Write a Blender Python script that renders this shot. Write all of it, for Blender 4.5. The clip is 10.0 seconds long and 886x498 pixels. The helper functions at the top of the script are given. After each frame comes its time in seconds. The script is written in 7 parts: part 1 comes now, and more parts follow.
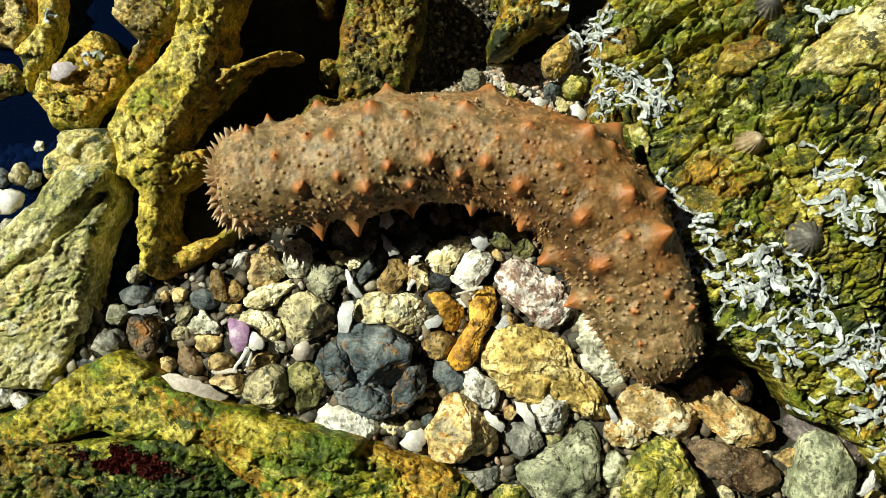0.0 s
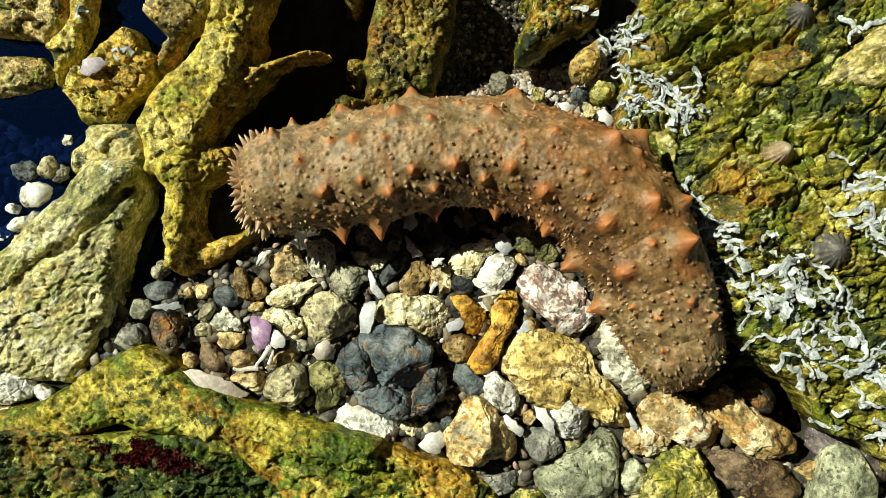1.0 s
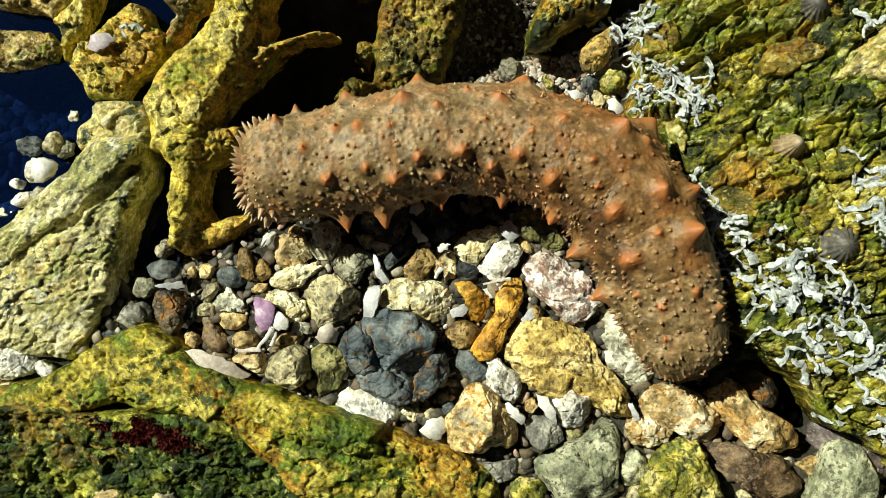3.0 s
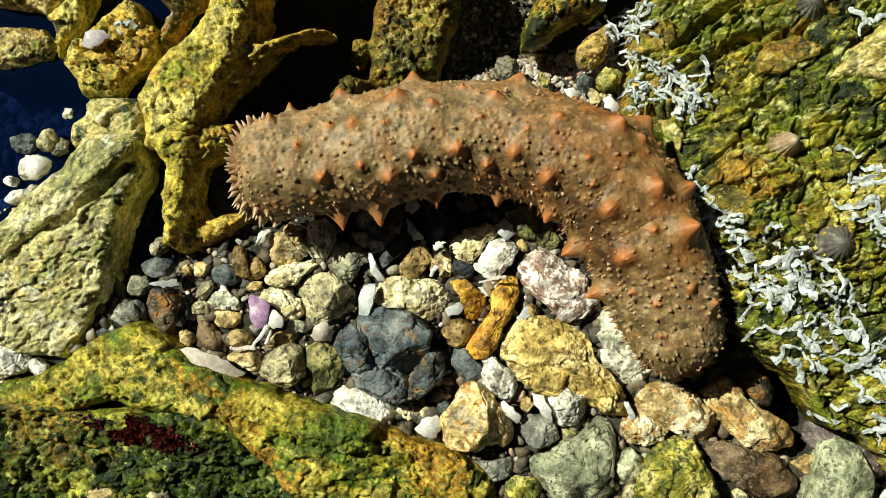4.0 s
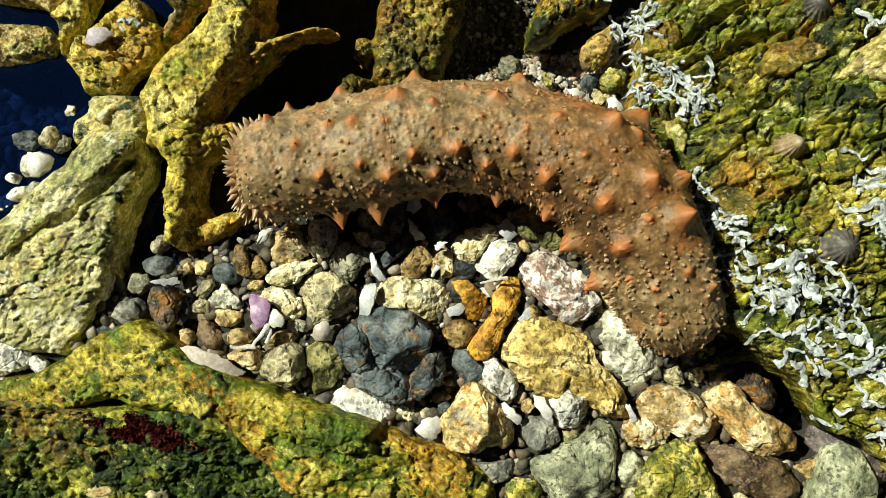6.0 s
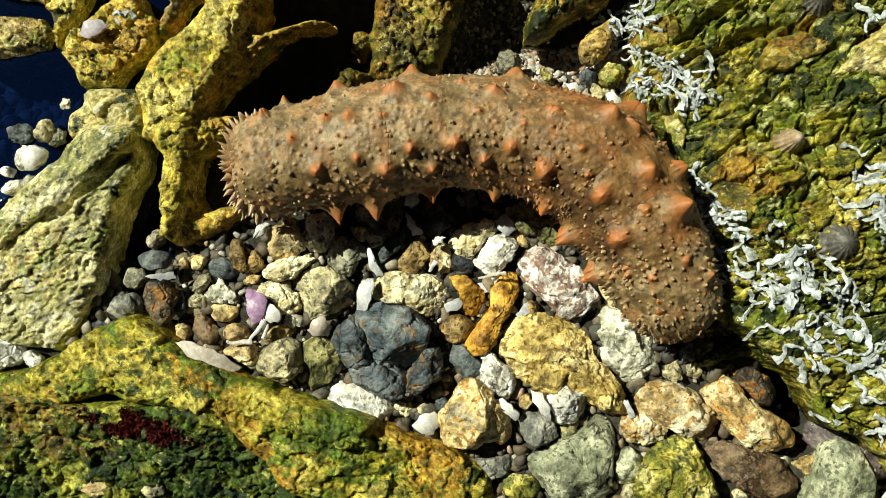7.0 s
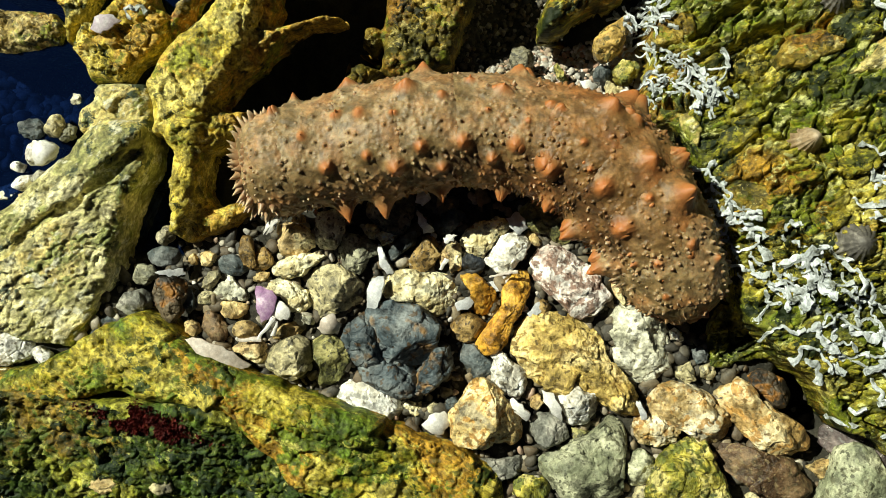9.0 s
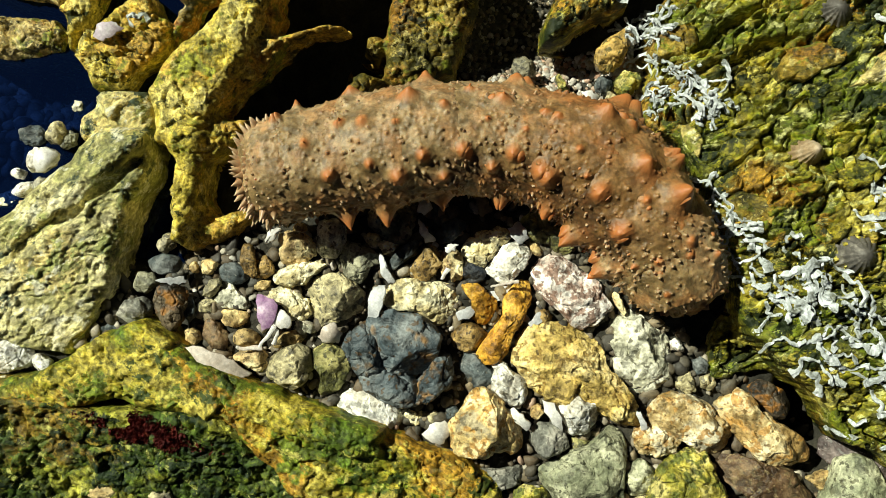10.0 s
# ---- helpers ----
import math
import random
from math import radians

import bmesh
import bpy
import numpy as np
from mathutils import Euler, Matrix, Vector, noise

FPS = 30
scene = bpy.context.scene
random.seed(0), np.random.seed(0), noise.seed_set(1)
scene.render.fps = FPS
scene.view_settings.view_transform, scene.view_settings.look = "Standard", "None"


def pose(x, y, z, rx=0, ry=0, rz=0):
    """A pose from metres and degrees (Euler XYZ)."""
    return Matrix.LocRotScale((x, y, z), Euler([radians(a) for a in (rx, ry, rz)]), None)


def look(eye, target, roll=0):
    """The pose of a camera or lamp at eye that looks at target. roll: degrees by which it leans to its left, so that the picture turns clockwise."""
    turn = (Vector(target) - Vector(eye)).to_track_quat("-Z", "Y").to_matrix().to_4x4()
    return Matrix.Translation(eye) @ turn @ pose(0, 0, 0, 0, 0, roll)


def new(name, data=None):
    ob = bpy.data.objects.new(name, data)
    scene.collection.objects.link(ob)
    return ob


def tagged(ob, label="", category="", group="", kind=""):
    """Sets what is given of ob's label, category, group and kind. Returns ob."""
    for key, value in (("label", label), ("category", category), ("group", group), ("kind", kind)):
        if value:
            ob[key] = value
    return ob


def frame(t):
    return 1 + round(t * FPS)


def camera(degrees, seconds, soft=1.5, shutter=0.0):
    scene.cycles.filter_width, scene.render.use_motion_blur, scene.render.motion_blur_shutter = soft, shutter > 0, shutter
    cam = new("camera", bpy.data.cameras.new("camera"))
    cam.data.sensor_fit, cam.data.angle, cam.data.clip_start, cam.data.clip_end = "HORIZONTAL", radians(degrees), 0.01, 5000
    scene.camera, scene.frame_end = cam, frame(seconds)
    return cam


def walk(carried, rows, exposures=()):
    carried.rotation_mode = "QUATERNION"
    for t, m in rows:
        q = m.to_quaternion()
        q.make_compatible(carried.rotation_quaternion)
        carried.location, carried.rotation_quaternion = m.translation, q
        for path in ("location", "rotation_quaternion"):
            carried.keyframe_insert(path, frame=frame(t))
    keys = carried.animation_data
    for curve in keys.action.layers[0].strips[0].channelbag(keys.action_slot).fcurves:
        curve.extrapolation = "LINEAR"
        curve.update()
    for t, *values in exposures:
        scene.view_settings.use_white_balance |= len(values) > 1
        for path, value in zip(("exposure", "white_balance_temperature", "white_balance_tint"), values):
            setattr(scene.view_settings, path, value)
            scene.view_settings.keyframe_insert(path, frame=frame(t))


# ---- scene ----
cam = camera(56.0, 10.0, soft=0.5)
PATH = [
    (0.0, 0.0000, 0.0000, 0.3686, 0.00, 0.00, 0.00),
    (0.5, -0.0007, 0.0018, 0.3685, -0.08, 0.81, 0.53),
    (1.0, -0.0039, 0.0022, 0.3686, -0.14, 1.01, 1.38),
    (1.5, -0.0056, 0.0035, 0.3687, -0.39, 0.98, 1.86),
    (2.0, -0.0039, 0.0062, 0.3686, -0.89, 1.32, 1.93),
    (2.5, -0.0062, 0.0028, 0.3677, -0.82, 1.23, 2.64),
    (4.0, -0.0058, -0.0017, 0.3660, -0.65, 0.79, 2.84),
    (4.5, -0.0030, -0.0001, 0.3657, -0.87, 1.30, 2.89),
    (5.0, -0.0053, -0.0021, 0.3655, -0.54, 1.08, 2.98),
    (5.5, -0.0037, -0.0015, 0.3651, -0.55, 1.30, 3.13),
    (7.0, -0.0048, -0.0028, 0.3624, -0.80, 0.91, 3.40),
    (7.5, -0.0050, -0.0024, 0.3620, -0.93, 0.91, 3.40),
    (8.0, -0.0041, -0.0023, 0.3617, -0.95, 1.12, 3.47),
    (8.5, -0.0054, -0.0039, 0.3598, -0.82, 1.31, 3.70),
    (9.0, -0.0055, -0.0039, 0.3591, -0.77, 1.57, 3.78),
    (9.5, -0.0072, -0.0037, 0.3602, -0.27, 1.37, 4.00),
    (10.0, -0.0086, -0.0021, 0.3595, -0.43, 1.20, 4.10),
]
walk(cam, [(t, pose(x, y, z, rx, ry, rz)) for t, x, y, z, rx, ry, rz in PATH])

# ---- light ----
SUN_DIR = Vector((0.62, -0.36, -0.70)).normalized()
sun = new("sun", bpy.data.lights.new("sun", "SUN"))
sun.data.energy, sun.data.angle, sun.data.color = 5.0, radians(0.5), (0.975, 1.0, 0.78)
sun.matrix_world = look((-0.62, 0.36, 0.70), (0, 0, 0))
world = bpy.data.worlds.new("sky")
scene.world = world
world.use_nodes = True
wn = world.node_tree.nodes
sky = wn.new("ShaderNodeTexSky")
sky.sky_type, sky.sun_disc = "NISHITA", False
sky.sun_elevation = math.asin(-SUN_DIR.z)
sky.sun_rotation = math.atan2(-SUN_DIR.x, -SUN_DIR.y)
world.node_tree.links.new(sky.outputs[0], wn["Background"].inputs[0])
wn["Background"].inputs[1].default_value = 0.004
scene.view_settings.exposure = 0.35

MM = 0.001


# ---- fields of noise ----
def lattice(ix, iy, iz, seed):
    h = (ix * 374761393 + iy * 668265263 + iz * 1274126177 + seed * 974634541) & 0xFFFFFFFF
    h = ((h ^ (h >> 13)) * 1274126177) & 0xFFFFFFFF
    h = ((h ^ (h >> 15)) * 2246822519) & 0xFFFFFFFF
    return ((h ^ (h >> 16)) & 0xFFFFFF) / 16777216.0


def value_noise(p, seed=0):
    """Smooth noise from -1 to 1 at the points p (n x 3)."""
    i = np.floor(p).astype(np.int64)
    f = p - i
    f = f * f * f * (f * (f * 6 - 15) + 10)
    out = np.zeros(len(p))
    for dx in (0, 1):
        for dy in (0, 1):
            for dz in (0, 1):
                w = np.abs(1 - dx - f[:, 0]) * np.abs(1 - dy - f[:, 1]) * np.abs(1 - dz - f[:, 2])
                out += w * lattice(i[:, 0] + dx, i[:, 1] + dy, i[:, 2] + dz, seed)
    return out * 2 - 1


def fbm(p, size, octaves=4, seed=0, gain=0.5):
    out, amp, q = np.zeros(len(p)), 1.0, p / size
    for k in range(octaves):
        out += amp * value_noise(q + 17.3 * k, seed + k)
        amp, q = amp * gain, q * 2.07
    return out


def cells(p, size, seed=0, tilt=False):
    """Distances to the nearest and second nearest of jittered cell centres, in metres, and a number for the nearest cell; with
    tilt also the height of a slanted plate in that cell."""
    q = p / size
    i = np.floor(q).astype(np.int64)
    f1, f2, who, lean = np.full(len(p), 9.0), np.full(len(p), 9.0), np.zeros(len(p)), np.zeros(len(p))
    for dx in (-1, 0, 1):
        for dy in (-1, 0, 1):
            for dz in (-1, 0, 1):
                c = i + (dx, dy, dz)
                j = np.stack([lattice(c[:, 0], c[:, 1], c[:, 2], seed + s) for s in (1, 2, 3)], 1)
                off = c + j - q
                d = np.linalg.norm(off, axis=1)
                near = d < f1
                if tilt:
                    lean = np.where(near, ((j[:, [2, 0, 1]] - 0.5) * off).sum(1), lean)
                f2 = np.where(near, f1, np.minimum(f2, d))
                who = np.where(near, j[:, 0], who)
                f1 = np.where(near, d, f1)
    return (f1 * size, f2 * size, who, lean * size) if tilt else (f1 * size, f2 * size, who)


def smooth(a, b, x):
    u = np.clip((x - a) / (b - a), 0, 1)
    return u * u * (3 - 2 * u)


def mesh_of(name, verts, faces, material, flat=False):
    me = bpy.data.meshes.new(name)
    if isinstance(faces, np.ndarray):
        n, k = faces.shape
        me.vertices.add(len(verts))
        me.vertices.foreach_set("co", np.asarray(verts, np.float32).ravel())
        me.loops.add(n * k)
        me.loops.foreach_set("vertex_index", faces.astype(np.int32).ravel())
        me.polygons.add(n)
        me.polygons.foreach_set("loop_start", np.arange(0, n * k, k, dtype=np.int32))
        me.update(calc_edges=True)
    else:
        me.from_pydata([tuple(v) for v in verts], [], [tuple(f) for f in faces])
        me.update()
    me.polygons.foreach_set("use_smooth", np.full(len(me.polygons), not flat))
    me.materials.append(material)
    return me


def part(name, me, parent, label="", at=None):
    ob = new(name, me)
    ob.parent = parent
    if at is not None:
        ob.matrix_basis = at
    return tagged(ob, label)


def ball(level):
    bm = bmesh.new()
    bmesh.ops.create_icosphere(bm, subdivisions=level, radius=1)
    v = np.array([x.co[:] for x in bm.verts])
    f = [[x.index for x in y.verts] for y in bm.faces]
    bm.free()
    return v, f


BALLS = {k: ball(k) for k in (1, 2, 3, 4, 5, 6)}


# ---- materials ----
def nodes_of(name, rough=0.6, spec=0.4):
    m = bpy.data.materials.new(name)
    m.use_nodes = True
    b = m.node_tree.nodes["Principled BSDF"]
    b.inputs["Roughness"].default_value = rough
    b.inputs["Specular IOR Level"].default_value = spec
    return m, m.node_tree.nodes, m.node_tree.links, b


def noise_node(n, l, co, scale, detail=5, rough=0.6, distort=0.0):
    t = n.new("ShaderNodeTexNoise")
    t.inputs["Scale"].default_value, t.inputs["Detail"].default_value = scale, detail
    t.inputs["Roughness"].default_value, t.inputs["Distortion"].default_value = rough, distort
    l.new(co, t.inputs["Vector"])
    return t.outputs["Fac"]


def ramp_node(n, l, fac, stops):
    r = n.new("ShaderNodeValToRGB")
    e = r.color_ramp.elements
    while len(e) < len(stops):
        e.new(0.5)
    for k, (p, c) in zip(e, stops):
        k.position = p
        k.color = (*c, 1) if len(c) == 3 else (c[0],) * 3 + (1,)
    l.new(fac, r.inputs[0])
    return r.outputs[0]


def mix_node(n, l, fac, a, b, kind="MIX"):
    x = n.new("ShaderNodeMix")
    x.data_type, x.blend_type = "RGBA", kind
    for value, sock in ((fac, x.inputs[0]), (a, x.inputs[6]), (b, x.inputs[7])):
        if hasattr(value, "links"):
            l.new(value, sock)
        else:
            sock.default_value = value if isinstance(value, float) else (*value, 1)
    return x.outputs[2]


def bump_node(n, l, b, height, strength, distance):
    p = n.new("ShaderNodeBump")
    p.inputs["Strength"].default_value, p.inputs["Distance"].default_value = strength, distance
    l.new(height, p.inputs["Height"])
    l.new(p.outputs[0], b.inputs["Normal"])


def offset_coords(n, l):
    """Object coordinates, shifted from thing to thing."""
    tc, oi = n.new("ShaderNodeTexCoord"), n.new("ShaderNodeObjectInfo")
    add = n.new("ShaderNodeVectorMath")
    mul = n.new("ShaderNodeMath")
    mul.operation, mul.inputs[1].default_value = "MULTIPLY", 0.6
    l.new(oi.outputs["Random"], mul.inputs[0])
    l.new(tc.outputs["Object"], add.inputs[0])
    l.new(mul.outputs[0], add.inputs[1])
    return add.outputs[0], oi.outputs["Random"]


def warped(n, l, co, scale, push):
    """Coordinates pushed about by a coarser noise, so that patches get torn outlines."""
    shift, warp = n.new("ShaderNodeTexNoise"), n.new("ShaderNodeVectorMath")
    shift.inputs["Scale"].default_value, shift.inputs["Detail"].default_value = scale, 2
    warp.operation = "MULTIPLY_ADD"
    warp.inputs[1].default_value = (push, push, push)
    l.new(co, shift.inputs["Vector"])
    l.new(shift.outputs["Color"], warp.inputs[0])
    l.new(co, warp.inputs[2])
    return warp.outputs[0]


def rock_material(name, tones, patch, patch_at, algae, algae_at, dark, dark_at, pale, pale_at=0.60, scale=42.0, grainy=1.0, streak=None, relief=0.0022):
    """Rough rock in four tones with patches of a second stain, a film of algae, dark tufts and bare pale flecks."""
    m, n, l, b = nodes_of(name, 0.6, 0.3)
    co, _ = offset_coords(n, l)
    if streak is not None:
        mp = n.new("ShaderNodeMapping")
        mp.vector_type = "TEXTURE"
        mp.inputs["Rotation"].default_value, mp.inputs["Scale"].default_value = (0, 0, radians(streak)), (1.25, 0.9, 1.0)
        l.new(co, mp.inputs[0])
        co = mp.outputs[0]
    torn = warped(n, l, co, scale * 2.2, 0.0055)
    k = grainy
    c = ramp_node(n, l, noise_node(n, l, torn, scale * 0.8, 8, 0.66), list(zip((0.42, 0.48, 0.53, 0.59), tones)))
    c = mix_node(n, l, ramp_node(n, l, noise_node(n, l, torn, scale * 0.55, 6, 0.6), [(patch_at, (0,)), (patch_at + 0.04, (0.9,))]), c, patch)
    c = mix_node(n, l, ramp_node(n, l, noise_node(n, l, torn, scale * 1.1, 8, 0.72), [(algae_at, (0,)), (algae_at + 0.04, (0.9,))]), c, algae)
    mottle = noise_node(n, l, torn, scale * 4.5, 5, 0.68)
    c = mix_node(n, l, 1.0, c, ramp_node(n, l, mottle, [(0.40, (1 - 0.62 * k,)), (0.47, (1 - 0.20 * k,)), (0.53, (1 + 0.10 * k,)), (0.61, (1 + 0.60 * k,))]), "MULTIPLY")
    c = mix_node(n, l, ramp_node(n, l, noise_node(n, l, torn, scale * 4.0, 4, 0.65), [(pale_at, (0,)), (pale_at + 0.05, (0.75,))]), c, pale)
    grain = noise_node(n, l, co, scale * 14, 3, 0.65)
    c = mix_node(n, l, 1.0, c, ramp_node(n, l, grain, [(0.38, (1 - 0.5 * k,)), (0.5, (1.0,)), (0.62, (1 + 0.40 * k,))]), "MULTIPLY")
    tuft = ramp_node(n, l, noise_node(n, l, torn, scale * 2.6, 6, 0.72), [(dark_at, (0,)), (dark_at + 0.03, (0.95,))])
    gate = ramp_node(n, l, noise_node(n, l, co, scale * 0.6, 3, 0.6), [(0.42, (0.12,)), (0.54, (1.0,))])
    c = mix_node(n, l, mix_node(n, l, 1.0, tuft, gate, "MULTIPLY"), c, dark)
    fleck = ramp_node(n, l, noise_node(n, l, torn, scale * 7, 3, 0.6), [(0.565, (0,)), (0.605, (0.85 * k * k,))])
    c = mix_node(n, l, mix_node(n, l, 1.0, fleck, gate, "MULTIPLY"), c, dark)
    l.new(c, b.inputs["Base Color"])
    bump_node(n, l, b, mix_node(n, l, 0.35, mottle, grain), 1.0, relief)
    return m


def stone_material(name, tones, spots, spot_at=0.62, scale=90.0, rough=0.55, spot_scale=5.0, bump=0.0010):
    """A pebble's stone: two-scale tone, grains or stains of a second colour, small dark pits."""
    m, n, l, b = nodes_of(name, rough, 0.4)
    co, rnd = offset_coords(n, l)
    torn = warped(n, l, co, 160, 0.0028)
    c = ramp_node(n, l, noise_node(n, l, torn, scale, 5, 0.62), list(zip((0.42, 0.50, 0.58), tones)))
    mask = ramp_node(n, l, noise_node(n, l, torn, min(scale * spot_scale, 420), 3, 0.6), [(spot_at - 0.03, (0,)), (spot_at + 0.03, (0.9,))])
    c = mix_node(n, l, mask, c, spots)
    blot = noise_node(n, l, torn, 170, 5, 0.66)
    c = mix_node(n, l, 1.0, c, ramp_node(n, l, blot, [(0.38, (0.40,)), (0.45, (0.80,)), (0.53, (1.04,)), (0.62, (1.40,))]), "MULTIPLY")
    grain = noise_node(n, l, co, 650, 2, 0.6)
    c = mix_node(n, l, 1.0, c, ramp_node(n, l, grain, [(0.32, (0.72,)), (0.5, (1.0,)), (0.68, (1.22,))]), "MULTIPLY")
    pit = ramp_node(n, l, noise_node(n, l, co, 330, 2, 0.5), [(0.62, (0,)), (0.66, (0.8,))])
    c = mix_node(n, l, pit, c, tuple(0.30 * v for v in spots))
    hue = n.new("ShaderNodeHueSaturation")
    vary = n.new("ShaderNodeMapRange")
    vary.inputs[3].default_value, vary.inputs[4].default_value = 0.85, 1.15
    l.new(rnd, vary.inputs[0])
    l.new(vary.outputs[0], hue.inputs["Value"])
    l.new(c, hue.inputs["Color"])
    l.new(hue.outputs[0], b.inputs["Base Color"])
    bump_node(n, l, b, mix_node(n, l, 0.35, blot, grain), 1.0, bump * 1.7)
    return m


ROCK = {
    "grey": rock_material("grey_rock", [(0.28, 0.27, 0.10), (0.48, 0.44, 0.20), (0.63, 0.57, 0.29), (0.72, 0.66, 0.41)], (0.60, 0.48, 0.18), 0.53, (0.28, 0.31, 0.10), 0.55, (0.04, 0.06, 0.04), 0.55, (0.66, 0.64, 0.50), 0.57, 42, 0.7, 40, 0.0022),
    "yellow": rock_material("yellow_rock", [(0.26, 0.21, 0.025), (0.45, 0.35, 0.045), (0.58, 0.45, 0.08), (0.66, 0.55, 0.16)], (0.52, 0.31, 0.05), 0.51, (0.24, 0.26, 0.025), 0.55, (0.02, 0.028, 0.006), 0.565, (0.66, 0.58, 0.24), 0.59, 48, 0.8, None, 0.0018),
    "ochre": rock_material("ochre_rock", [(0.05, 0.045, 0.006), (0.14, 0.105, 0.012), (0.25, 0.165, 0.020), (0.36, 0.26, 0.05)], (0.25, 0.125, 0.015), 0.51, (0.14, 0.16, 0.014), 0.54, (0.012, 0.014, 0.006), 0.545, (0.46, 0.38, 0.13), 0.58, 52, 0.75, 10, 0.0016),
    "green": rock_material("green_rock", [(0.085, 0.09, 0.006), (0.20, 0.185, 0.012), (0.31, 0.25, 0.022), (0.46, 0.40, 0.09)], (0.29, 0.155, 0.014), 0.505, (0.10, 0.135, 0.006), 0.515, (0.008, 0.016, 0.004), 0.515, (0.52, 0.52, 0.20), 0.565, 40, 0.9, 28, 0.0022),
    "pale": rock_material("pale_rock", [(0.32, 0.26, 0.07), (0.53, 0.43, 0.15), (0.67, 0.57, 0.27), (0.76, 0.68, 0.41)], (0.46, 0.29, 0.08), 0.53, (0.24, 0.25, 0.035), 0.55, (0.03, 0.03, 0.012), 0.56, (0.70, 0.66, 0.42), 0.56, 40, 0.8, 28, 0.0016),
    "mossy": rock_material("mossy_rock", [(0.07, 0.11, 0.010), (0.19, 0.20, 0.015), (0.34, 0.27, 0.025), (0.47, 0.39, 0.07)], (0.36, 0.19, 0.018), 0.52, (0.10, 0.16, 0.012), 0.52, (0.025, 0.045, 0.006), 0.555, (0.52, 0.48, 0.11), 0.585, 38, 0.85, -25, 0.0020),
    # Green growth, its tones darkened further to carry the slope's shade.
    "weed_shaded": rock_material("weedy_shaded_rock", [(0.03, 0.055, 0.007), (0.10, 0.125, 0.011), (0.20, 0.205, 0.018), (0.36, 0.34, 0.05)], (0.24, 0.15, 0.018), 0.53, (0.055, 0.095, 0.008), 0.515, (0.008, 0.020, 0.006), 0.53, (0.44, 0.43, 0.12), 0.575, 38, 0.9, -25, 0.0022),
    "brown": rock_material("brown_rock", [(0.14, 0.10, 0.025), (0.31, 0.22, 0.06), (0.46, 0.33, 0.11), (0.55, 0.43, 0.19)], (0.40, 0.18, 0.035), 0.52, (0.20, 0.23, 0.03), 0.535, (0.025, 0.025, 0.012), 0.545, (0.58, 0.50, 0.26), 0.57, 48, 0.8, None, 0.0018),
}
